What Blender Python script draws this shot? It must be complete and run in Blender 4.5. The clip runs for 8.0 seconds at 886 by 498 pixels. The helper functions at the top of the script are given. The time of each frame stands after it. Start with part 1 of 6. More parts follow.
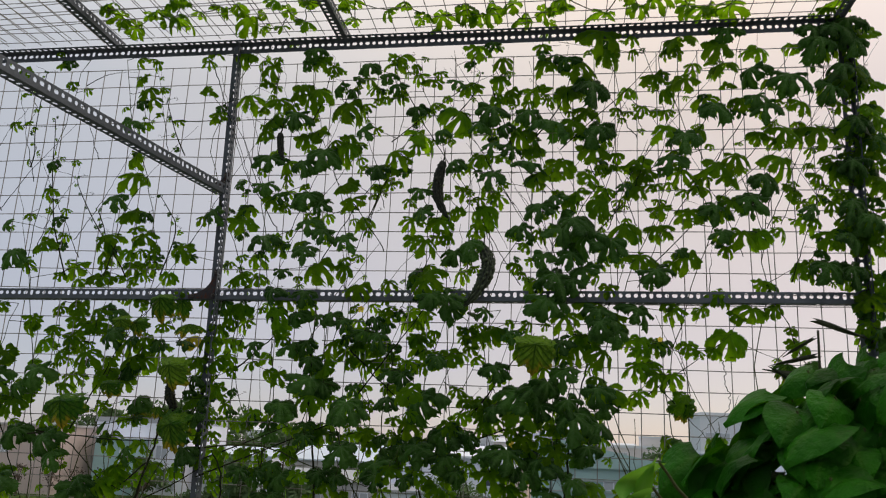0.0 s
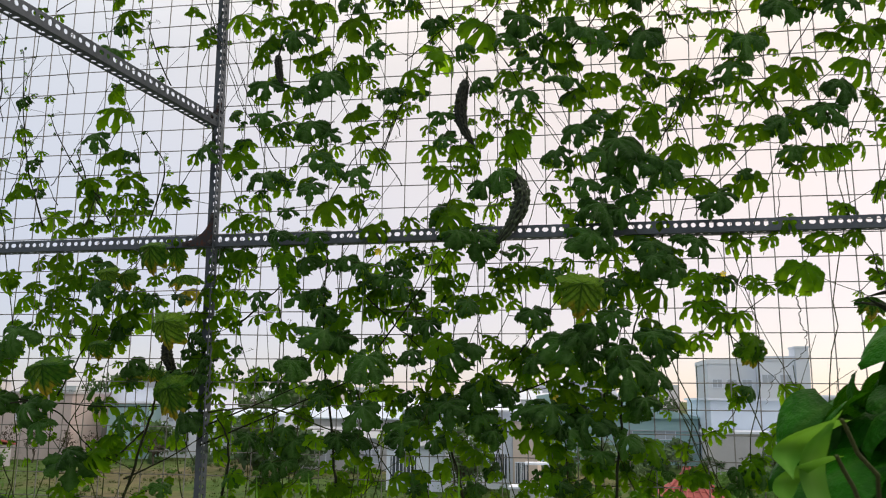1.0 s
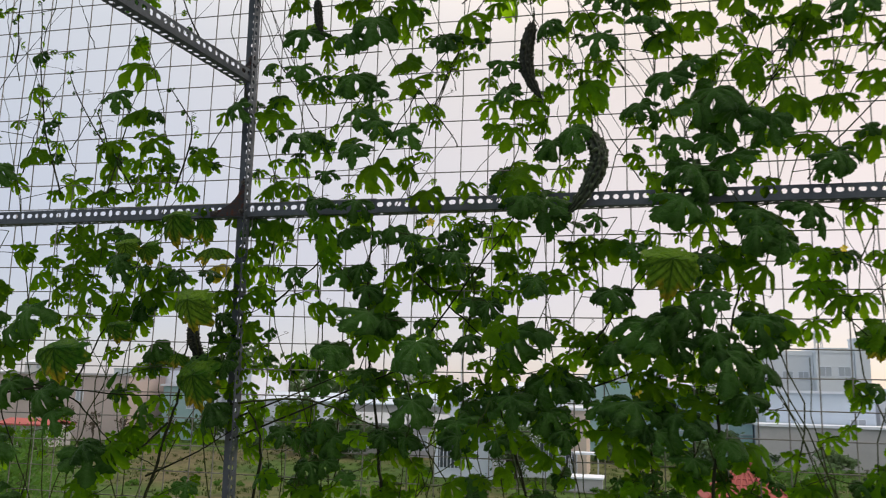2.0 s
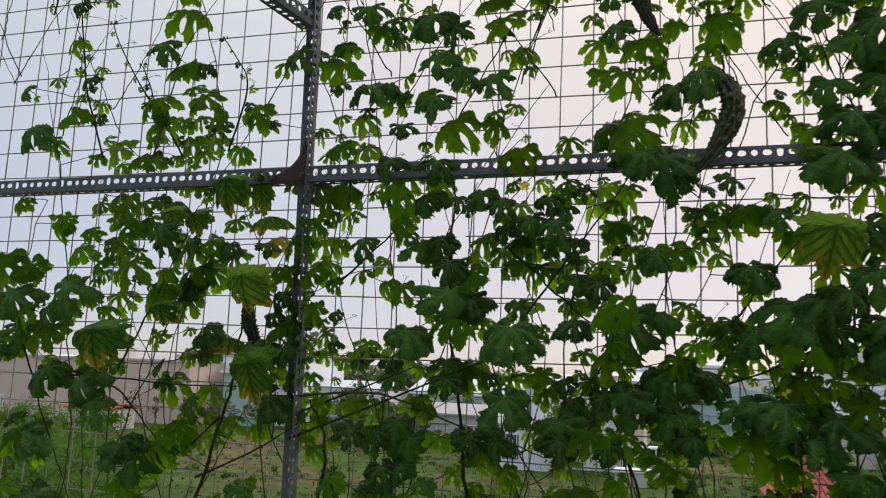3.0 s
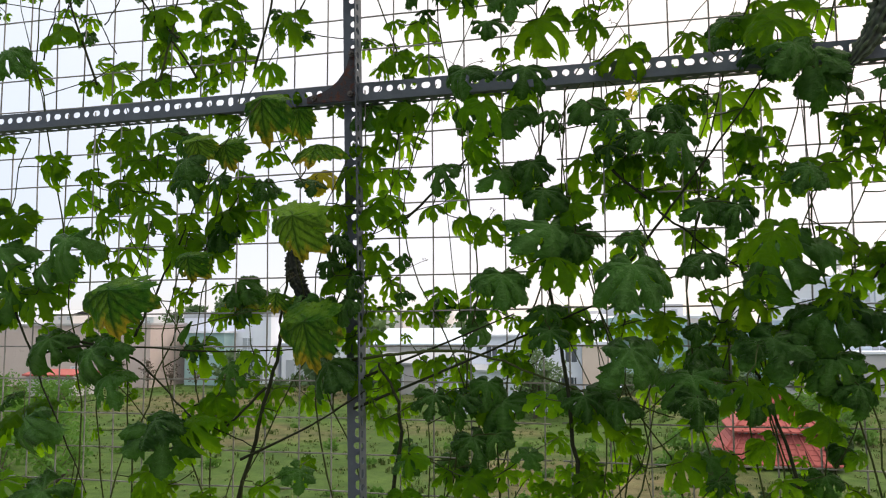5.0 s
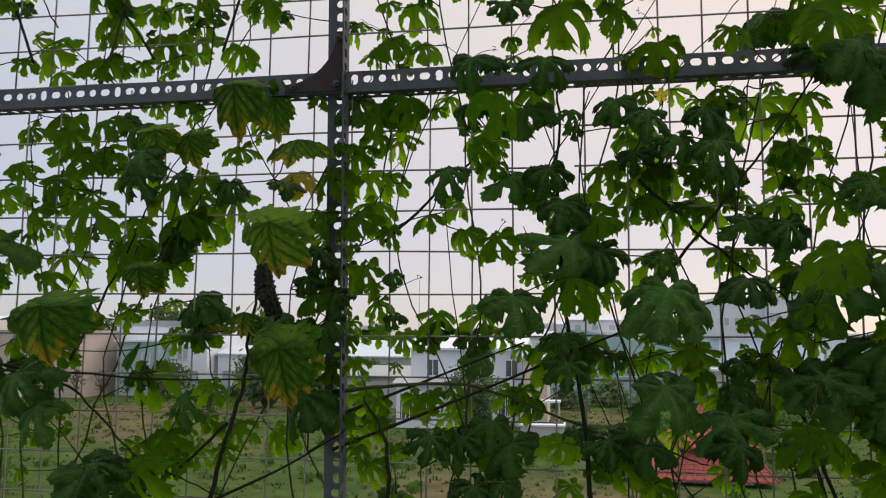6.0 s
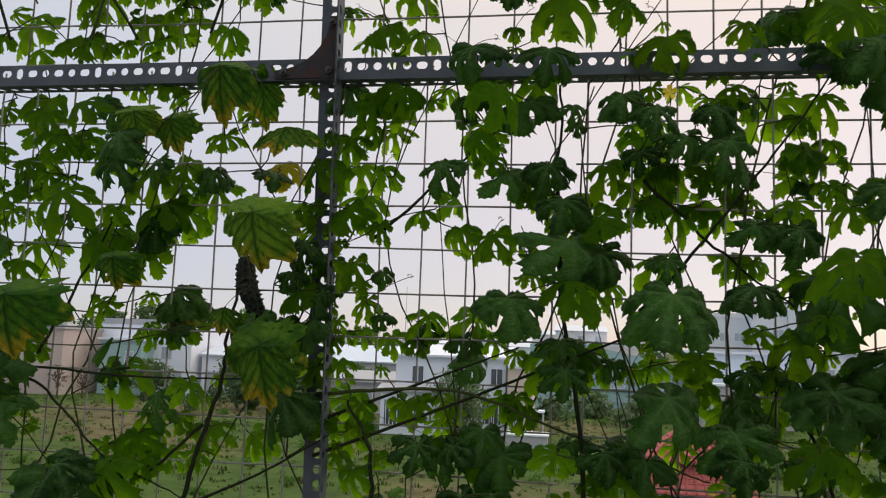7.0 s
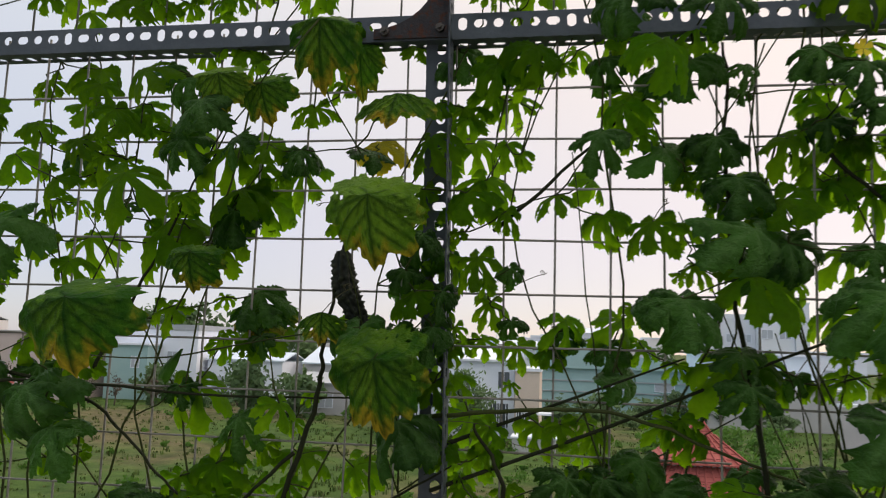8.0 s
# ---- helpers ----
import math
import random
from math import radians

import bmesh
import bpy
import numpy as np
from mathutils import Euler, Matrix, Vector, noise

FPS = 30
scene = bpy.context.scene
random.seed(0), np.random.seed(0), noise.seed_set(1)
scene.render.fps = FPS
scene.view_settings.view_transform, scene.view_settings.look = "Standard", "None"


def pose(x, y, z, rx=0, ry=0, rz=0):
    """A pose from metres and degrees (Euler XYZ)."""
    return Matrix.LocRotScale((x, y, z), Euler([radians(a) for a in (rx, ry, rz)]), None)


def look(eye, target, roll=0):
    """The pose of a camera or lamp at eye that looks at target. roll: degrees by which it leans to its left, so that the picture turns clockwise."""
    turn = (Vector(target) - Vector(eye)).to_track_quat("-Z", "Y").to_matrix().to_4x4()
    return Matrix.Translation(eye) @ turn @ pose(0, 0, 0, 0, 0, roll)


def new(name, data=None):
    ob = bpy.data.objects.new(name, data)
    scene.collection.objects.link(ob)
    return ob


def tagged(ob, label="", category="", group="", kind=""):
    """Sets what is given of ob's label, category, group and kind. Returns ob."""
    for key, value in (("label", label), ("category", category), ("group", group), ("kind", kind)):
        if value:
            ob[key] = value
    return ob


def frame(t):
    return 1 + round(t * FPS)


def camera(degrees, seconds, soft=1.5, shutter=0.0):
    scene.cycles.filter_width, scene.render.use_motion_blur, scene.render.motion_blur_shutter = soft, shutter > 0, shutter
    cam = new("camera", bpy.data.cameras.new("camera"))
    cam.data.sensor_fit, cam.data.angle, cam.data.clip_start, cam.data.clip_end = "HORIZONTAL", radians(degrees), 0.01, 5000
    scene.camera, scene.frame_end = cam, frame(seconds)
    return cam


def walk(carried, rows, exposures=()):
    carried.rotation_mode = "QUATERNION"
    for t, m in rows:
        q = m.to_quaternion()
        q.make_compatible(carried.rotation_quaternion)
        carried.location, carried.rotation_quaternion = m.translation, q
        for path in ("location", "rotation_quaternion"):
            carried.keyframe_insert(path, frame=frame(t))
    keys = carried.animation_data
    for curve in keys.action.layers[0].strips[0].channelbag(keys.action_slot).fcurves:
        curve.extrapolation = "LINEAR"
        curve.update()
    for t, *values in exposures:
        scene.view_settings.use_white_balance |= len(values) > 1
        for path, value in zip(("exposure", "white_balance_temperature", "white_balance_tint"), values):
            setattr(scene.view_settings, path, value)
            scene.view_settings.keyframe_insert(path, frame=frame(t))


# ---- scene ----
cam = camera(58.4, 8.0, soft=1.1, shutter=0.2)
METRES, EYE, TURN = 2.0, 1.5, 9.0
ROWS = [
    (0.0, 0.0, 0.0, 0.0, -0.56, 13.83, -2.27),
    (0.5, -0.0139, 0.0753, -0.0012, -0.05, 12.17, -0.88),
    (1.0, -0.035, 0.1676, 0.0015, 0.07, 10.7, -0.49),
    (2.5, -0.0755, 0.4052, 0.0066, 7.16, 9.26, -2.22),
    (3.0, -0.1083, 0.4822, 0.0102, 7.29, 8.95, -2.2),
    (3.5, -0.1612, 0.5479, 0.018, 7.07, 8.87, -1.62),
    (4.0, -0.1771, 0.5702, 0.0178, 6.7, 6.98, -1.42),
    (4.5, -0.2001, 0.588, 0.0118, 6.53, 4.09, 0.13),
    (6.0, -0.3036, 0.7159, 0.0236, 0.31, 6.31, -0.46),
    (6.5, -0.3013, 0.7354, 0.0252, -0.4, 6.61, -0.8),
    (7.0, -0.307, 0.7493, 0.0204, -0.7, 6.83, -2.06),
    (7.5, -0.3436, 0.7796, 0.0218, 0.69, 7.0, -2.38),
    (8.0, -0.3947, 0.8557, 0.0228, -0.37, 7.02, -1.73),
]
EXPOSURES = [(0.0, -0.22), (0.5, 0.0), (1.0, 0.22), (1.2, 0.22), (2.3, 0.08), (3.5, 0.15), (4.0, 0.39), (4.5, 0.70),
             (4.8, 0.72), (5.8, 0.02), (7.0, 0.05), (7.5, 0.17), (8.0, 0.2)]
BETWEEN = [
    (1.2, look((-0.150, 0.370, 1.509), (-0.464, 2.311, 1.874), 0.4)),
    (2.3, look((-0.241, 0.723, 1.517), (-0.759, 2.627, 1.844), 2.0)),
    (4.7, look((-0.613, 1.116, 1.522), (-1.126, 3.041, 1.696), -0.4)),
    (5.8, look((-0.840, 1.268, 1.527), (-1.178, 3.229, 1.727), 0.4)),
]
PATH = [(t, pose(0, 0, EYE, 0, 0, TURN) @ pose(METRES * x, METRES * y, METRES * z, 90 + pitch, roll, yaw)) for t, x, y, z, yaw, pitch, roll in ROWS]
walk(cam, sorted(PATH + BETWEEN, key=lambda row: row[0]), EXPOSURES)

# ---- world and sun: a hazy evening sky, bluish away from the sun and rosy towards it ----
SUN_ELEVATION, SUN_AZIMUTH = radians(26), radians(62)   # azimuth clockwise from +y
world = bpy.data.worlds.new("hazy_sky")
scene.world = world
world.use_nodes = True
wn, wl = world.node_tree.nodes, world.node_tree.links
wn.clear()
sky = wn.new("ShaderNodeTexSky")
sky.sky_type, sky.sun_disc = "NISHITA", False
sky.sun_elevation, sky.sun_rotation = SUN_ELEVATION, SUN_AZIMUTH
sky.dust_density, sky.air_density, sky.ozone_density = 0.5, 0.8, 1.5
sky_bg = wn.new("ShaderNodeBackground")
sky_bg.inputs["Strength"].default_value = 0.05
wl.new(sky.outputs["Color"], sky_bg.inputs["Color"])
# cloud veil: a smooth wash of grey-white light, warmest round the sun
geo = wn.new("ShaderNodeTexCoord")
dot = wn.new("ShaderNodeVectorMath")
dot.operation = "DOT_PRODUCT"
dot.inputs[1].default_value = (math.sin(SUN_AZIMUTH) * math.cos(SUN_ELEVATION), math.cos(SUN_AZIMUTH) * math.cos(SUN_ELEVATION), math.sin(SUN_ELEVATION))
wl.new(geo.outputs["Generated"], dot.inputs[0])
ramp = wn.new("ShaderNodeValToRGB")
stretch = wn.new("ShaderNodeMapRange")
stretch.inputs["From Min"].default_value, stretch.inputs["From Max"].default_value = -1.0, 1.0
wl.new(dot.outputs["Value"], stretch.inputs["Value"])
wl.new(stretch.outputs["Result"], ramp.inputs["Fac"])
el = ramp.color_ramp.elements
el[0].position, el[0].color = 0.0, (0.31, 0.32, 0.325, 1)
el[1].position, el[1].color = 1.0, (1.0, 0.84, 0.79, 1)
for place, colour in ((0.40, (0.62, 0.65, 0.69, 1)), (0.53, (0.72, 0.72, 0.745, 1)), (0.70, (0.885, 0.79, 0.717, 1)), (0.86, (1.02, 0.825, 0.66, 1))):
    el.new(place).color = colour
# the veil is thinner, and so brighter, overhead
split = wn.new("ShaderNodeSeparateXYZ")
wl.new(geo.outputs["Generated"], split.inputs[0])
lift = wn.new("ShaderNodeValToRGB")
steps_ = lift.color_ramp.elements
steps_[0].position, steps_[0].color = 0.0, (0.555, 0.485, 0.525, 1)
steps_[1].position, steps_[1].color = 1.0, (2.2, 2.2, 2.08, 1)
for place, tone in ((0.12, (0.645, 0.59, 0.605)), (0.24, (0.72, 0.695, 0.69)), (0.40, (0.80, 0.79, 0.765))):
    steps_.new(place).color = (*tone, 1)
wl.new(split.outputs["Z"], lift.inputs["Fac"])
veil = wn.new("ShaderNodeBackground")
wash = wn.new("ShaderNodeVectorMath")
wash.operation = "MULTIPLY"
wl.new(ramp.outputs["Color"], wash.inputs[0])
wl.new(lift.outputs["Color"], wash.inputs[1])
wl.new(wash.outputs["Vector"], veil.inputs["Color"])
both = wn.new("ShaderNodeAddShader")
wout = wn.new("ShaderNodeOutputWorld")
wl.new(sky_bg.outputs[0], both.inputs[0])
wl.new(veil.outputs[0], both.inputs[1])
wl.new(both.outputs[0], wout.inputs["Surface"])
sun = new("sun", bpy.data.lights.new("sun", "SUN"))
sun.data.energy, sun.data.angle, sun.data.color = 0.5, radians(12), (1.0, 0.86, 0.74)
sun.matrix_world = look((0, 0, 30), (-30 * math.sin(SUN_AZIMUTH), -30 * math.cos(SUN_AZIMUTH), 30 - 30 * math.tan(SUN_ELEVATION)))


# ---- materials ----
def material(name):
    m = bpy.data.materials.new(name)
    m.use_nodes = True
    n = m.node_tree.nodes
    return m, n, m.node_tree.links, n["Principled BSDF"]


def node(n, kind, **inputs):
    made = n.new(kind)
    for key, value in inputs.items():
        made.inputs[key.replace("_", " ")].default_value = value
    return made


def noise_tex(n, l, scale, detail=4.0, rough=0.6):
    coord = n.new("ShaderNodeTexCoord")
    tex = node(n, "ShaderNodeTexNoise", Scale=scale, Detail=detail, Roughness=rough)
    l.new(coord.outputs["Object"], tex.inputs["Vector"])
    return tex


def two_tone(name, a, b, scale=8.0, fine=90.0, roughness=0.7, metal=0.0, bump=0.15, per_object=0.0, c=None, c_at=0.62):
    """A surface of two colours in soft patches, with grain and relief; c: a third one in spots (rust, dirt)."""
    m, n, l, p = material(name)
    big, small = noise_tex(n, l, scale), noise_tex(n, l, fine, 3.0)
    mix = n.new("ShaderNodeMix")
    mix.data_type = "RGBA"
    mix.inputs["A"].default_value, mix.inputs["B"].default_value = (*a, 1), (*b, 1)
    add = node(n, "ShaderNodeMath")
    add.operation = "MULTIPLY_ADD"
    add.inputs[1].default_value = 0.5
    l.new(small.outputs["Fac"], add.inputs[0])
    half = node(n, "ShaderNodeMapRange")
    half.inputs["From Min"].default_value, half.inputs["From Max"].default_value = 0.3, 0.7
    half.inputs["To Max"].default_value = 0.6
    l.new(big.outputs["Fac"], half.inputs["Value"])
    l.new(half.outputs["Result"], add.inputs[2])
    if per_object:
        info = n.new("ShaderNodeObjectInfo")
        more = node(n, "ShaderNodeMath")
        more.operation = "MULTIPLY_ADD"
        more.inputs[1].default_value = per_object
        l.new(info.outputs["Random"], more.inputs[0])
        l.new(add.outputs[0], more.inputs[2])
        add = more
    l.new(add.outputs[0], mix.inputs["Factor"])
    colour = mix.outputs["Result"]
    if c:
        spots = noise_tex(n, l, scale * 2.3, 6.0, 0.7)
        step = node(n, "ShaderNodeMapRange")
        step.inputs["From Min"].default_value, step.inputs["From Max"].default_value = c_at, c_at + 0.08
        l.new(spots.outputs["Fac"], step.inputs["Value"])
        over = n.new("ShaderNodeMix")
        over.data_type = "RGBA"
        over.inputs["B"].default_value = (*c, 1)
        l.new(step.outputs["Result"], over.inputs["Factor"])
        l.new(colour, over.inputs["A"])
        colour = over.outputs["Result"]
    l.new(colour, p.inputs["Base Color"])
    p.inputs["Roughness"].default_value, p.inputs["Metallic"].default_value = roughness, metal
    p.inputs["Specular IOR Level"].default_value = 0.5 if roughness < 0.3 else 0.15
    if bump:
        b_ = node(n, "ShaderNodeBump", Strength=bump, Distance=0.01)
        l.new(small.outputs["Fac"], b_.inputs["Height"])
        l.new(b_.outputs["Normal"], p.inputs["Normal"])
    return m


def leaf_material(name, dark, light, vein, through_colour, mix_through=0.45, old=None, gloss=0.5, rib=0.7, sharp=2.6, spots=4.5):
    """Leaf tissue: paler veins, blotches, and light that comes through; old: the colour of a dying rim."""
    m, n, l, p = material(name)
    info = n.new("ShaderNodeObjectInfo")
    blot = noise_tex(n, l, spots, 4.0)
    vary = node(n, "ShaderNodeMath")
    vary.operation = "MULTIPLY_ADD"
    vary.inputs[1].default_value = 0.85
    l.new(info.outputs["Random"], vary.inputs[0])
    sub = node(n, "ShaderNodeMath")
    sub.operation = "MULTIPLY_ADD"
    sub.inputs[1].default_value, sub.inputs[2].default_value = 2.8, -1.4
    l.new(blot.outputs["Fac"], sub.inputs[0])
    l.new(sub.outputs[0], vary.inputs[2])
    base = n.new("ShaderNodeMix")
    base.data_type = "RGBA"
    base.inputs["A"].default_value, base.inputs["B"].default_value = (*dark, 1), (*light, 1)
    l.new(vary.outputs[0], base.inputs["Factor"])
    colour = base.outputs["Result"]
    if old:
        rim = n.new("ShaderNodeAttribute")
        rim.attribute_name = "rim"
        patch = noise_tex(n, l, 4.5, 5.0)
        total = node(n, "ShaderNodeMath")
        total.operation = "MULTIPLY_ADD"
        total.inputs[1].default_value = 0.75
        l.new(rim.outputs["Fac"], total.inputs[0])
        l.new(patch.outputs["Fac"], total.inputs[2])
        step = node(n, "ShaderNodeMapRange")
        step.inputs["From Min"].default_value, step.inputs["From Max"].default_value = 1.10, 1.32
        l.new(total.outputs[0], step.inputs["Value"])
        aged = n.new("ShaderNodeMix")
        aged.data_type = "RGBA"
        aged.inputs["B"].default_value = (*old, 1)
        l.new(step.outputs["Result"], aged.inputs["Factor"])
        l.new(colour, aged.inputs["A"])
        colour = aged.outputs["Result"]
    ribs = n.new("ShaderNodeAttribute")
    ribs.attribute_name = "vein"
    power = node(n, "ShaderNodeMath")
    power.operation = "POWER"
    power.inputs[1].default_value = sharp
    l.new(ribs.outputs["Fac"], power.inputs[0])
    veined = n.new("ShaderNodeMix")
    veined.data_type = "RGBA"
    veined.inputs["B"].default_value = (*vein, 1)
    weak = node(n, "ShaderNodeMath")
    weak.operation = "MULTIPLY"
    weak.inputs[1].default_value = rib
    l.new(power.outputs[0], weak.inputs[0])
    l.new(weak.outputs[0], veined.inputs["Factor"])
    l.new(colour, veined.inputs["A"])
    l.new(veined.outputs["Result"], p.inputs["Base Color"])
    p.inputs["Roughness"].default_value = gloss
    p.inputs["Specular IOR Level"].default_value = 0.1
    bump = node(n, "ShaderNodeBump", Strength=1.0, Distance=0.012)
    grain = noise_tex(n, l, spots * 3.0, 4.0)
    l.new(grain.outputs["Fac"], bump.inputs["Height"])
    l.new(bump.outputs["Normal"], p.inputs["Normal"])
    glow = n.new("ShaderNodeBsdfTranslucent")
    tint = n.new("ShaderNodeMix")
    tint.data_type, tint.blend_type = "RGBA", "MIX"
    tint.inputs["Factor"].default_value = 0.6 if old is None else 0.35
    thick = n.new("ShaderNodeMix")
    thick.data_type = "RGBA"
    thick.inputs["A"].default_value = (*through_colour, 1)
    thick.inputs["B"].default_value = (*(0.35 * c for c in through_colour), 1)
    shade = node(n, "ShaderNodeMath")
    shade.operation = "MULTIPLY_ADD"
    shade.inputs[1].default_value = 0.7 if old is None else 1.1
    l.new(power.outputs[0], shade.inputs[0])
    l.new(sub.outputs[0], shade.inputs[2])
    l.new(shade.outputs[0], thick.inputs["Factor"])
    l.new(thick.outputs["Result"], tint.inputs["B"])
    l.new(veined.outputs["Result"], tint.inputs["A"])
    l.new(tint.outputs["Result"], glow.inputs["Color"])
    mix = n.new("ShaderNodeMixShader")
    mix.inputs["Fac"].default_value = mix_through
    l.new(p.outputs[0], mix.inputs[1])
    l.new(glow.outputs[0], mix.inputs[2])
    l.new(mix.outputs[0], n["Material Output"].inputs["Surface"])
    return m


ZINC = two_tone("galvanised_steel", (0.052, 0.065, 0.080), (0.105, 0.125, 0.147), 14, 160, 0.5, 0.15, 0.1, c=(0.10, 0.06, 0.04), c_at=0.66)
WIRE = two_tone("galvanised_wire", (0.12, 0.117, 0.11), (0.31, 0.305, 0.285), 30, 300, 0.5, 0.3, 0.1, 0.3, c=(0.11, 0.06, 0.035), c_at=0.62)
GUSSET = two_tone("rusty_dark_steel", (0.022, 0.024, 0.03), (0.05, 0.05, 0.055), 30, 200, 0.7, 0.1, 0.2, c=(0.07, 0.03, 0.02), c_at=0.5)
BOLT = two_tone("bolt_steel", (0.05, 0.05, 0.055), (0.12, 0.11, 0.1), 60, 300, 0.5, 0.6, 0.2)
LEAF = leaf_material("bitter_gourd_leaf", (0.003, 0.014, 0.001), (0.060, 0.165, 0.003), (0.10, 0.21, 0.012), (0.36, 0.72, 0.005), 0.60)
# mature leaves; silhouetted ones share it, so their shade lies in the colour
LEAF_BLUE = leaf_material("mature_and_shaded_leaf", (0.003, 0.018, 0.003), (0.050, 0.138, 0.024), (0.10, 0.21, 0.06), (0.11, 0.36, 0.008), 0.29, gloss=0.40, rib=0.85, sharp=2.0)
LEAF_YOUNG = leaf_material("young_gourd_leaf", (0.030, 0.09, 0.006), (0.075, 0.22, 0.006), (0.13, 0.27, 0.015), (0.42, 0.80, 0.006), 0.66)
LEAF_OLD = leaf_material("yellowing_gourd_leaf", (0.020, 0.085, 0.005), (0.150, 0.285, 0.022), (0.004, 0.036, 0.004), (0.16, 0.46, 0.004), 0.30, old=(0.42, 0.30, 0.02), rib=0.9, sharp=0.95)
LEAF_YELLOW = leaf_material("yellow_gourd_leaf", (0.28, 0.26, 0.01), (0.45, 0.38, 0.02), (0.4, 0.4, 0.08), (0.6, 0.55, 0.02), 0.55)
LEAF_BROAD = leaf_material("broad_pot_leaf", (0.004, 0.040, 0.001), (0.018, 0.13, 0.003), (0.04, 0.14, 0.012), (0.10, 0.42, 0.005), 0.18, gloss=0.42, spots=1.3)
STEM = two_tone("green_stem", (0.018, 0.028, 0.007), (0.05, 0.065, 0.018), 20, 200, 0.7, 0, 0.2)
STEM_DARK = two_tone("dark_stem", (0.008, 0.012, 0.006), (0.024, 0.028, 0.012), 20, 200, 0.8, 0, 0.2)
STRAW = two_tone("dry_stem", (0.05, 0.05, 0.025), (0.12, 0.11, 0.06), 20, 200, 0.8, 0, 0.2)
PETAL = two_tone("yellow_petal", (0.75, 0.6, 0.03), (0.85, 0.7, 0.06), 30, 200, 0.6, 0, 0.1)


# ---- mesh helpers ----
def raw_mesh(name, verts, faces, mat, smooth=False):
    me = bpy.data.meshes.new(name)
    me.from_pydata([tuple(v) for v in verts], [], faces)
    me.materials.append(mat)
    if smooth:
        me.polygons.foreach_set("use_smooth", [True] * len(me.polygons))
    me.update()
    return me


def thing(name, label="", category="", group="", kind="", at=(0, 0, 0)):
    ob = new(name)
    ob.location = at
    return tagged(ob, label, category, group, kind)


def child(name, me, parent, label="", m=None):
    ob = new(name, me)
    ob.parent = parent
    if m is not None:
        ob.matrix_local = m
    if label:
        ob["label"] = label
    return ob


class Shape:
    """Collects faces for one mesh."""

    def __init__(self):
        self.v, self.f = [], []

    def box(self, x0, x1, y0, y1, z0, z1):
        k = len(self.v)
        self.v += [(x, y, z) for z in (z0, z1) for y in (y0, y1) for x in (x0, x1)]
        self.f += [tuple(k + i for i in q) for q in ((0, 2, 3, 1), (4, 5, 7, 6), (0, 1, 5, 4), (2, 6, 7, 3), (0, 4, 6, 2), (1, 3, 7, 5))]
        return self

    def prism(self, outline, y0, y1):
        """An outline in x and z, carried from y0 to y1."""
        k, n = len(self.v), len(outline)
        self.v += [(x, y0, z) for x, z in outline] + [(x, y1, z) for x, z in outline]
        self.f += [tuple(range(k, k + n)), tuple(range(k + 2 * n - 1, k + n - 1, -1))]
        self.f += [(k + i, k + n + i, k + n + (i + 1) % n, k + (i + 1) % n) for i in range(n)]
        return self

    def tube(self, points, r0, r1=None, sides=6, closed=True):
        """A tapering tube along the points."""
        r1 = r0 if r1 is None else r1
        pts = [Vector(p) for p in points]
        k, n = len(self.v), len(pts)
        up = Vector((0.31, 0.87, 0.38))
        for i, p in enumerate(pts):
            d = (pts[min(i + 1, n - 1)] - pts[max(i - 1, 0)])
            d = d.normalized() if d.length > 1e-7 else Vector((0, 0, 1))
            a = d.cross(up)
            a = a.normalized() if a.length > 1e-4 else d.orthogonal().normalized()
            b = d.cross(a)
            r = r0 + (r1 - r0) * i / max(n - 1, 1)
            self.v += [tuple(p + r * (math.cos(t) * a + math.sin(t) * b)) for t in (2 * math.pi * j / sides for j in range(sides))]
        for i in range(n - 1):
            for j in range(sides):
                a, b = k + i * sides + j, k + i * sides + (j + 1) % sides
                self.f.append((a, b, b + sides, a + sides))
        if closed:
            self.f += [tuple(range(k + sides - 1, k - 1, -1)), tuple(range(k + (n - 1) * sides, k + n * sides))]
        return self

    def mesh(self, name, mat, smooth=False):
        return raw_mesh(name, self.v, self.f, mat, smooth)


# ---- slotted angle steel ----
PITCH, LEG, STEEL = 0.0245, 0.036, 0.002
HOLES = ((0.0068, 0.0068), (0.0090, 0.0064), (0.0062, 0.0094), (0.0090, 0.0064), (0.0068, 0.0068), (0.0088, 0.0064))


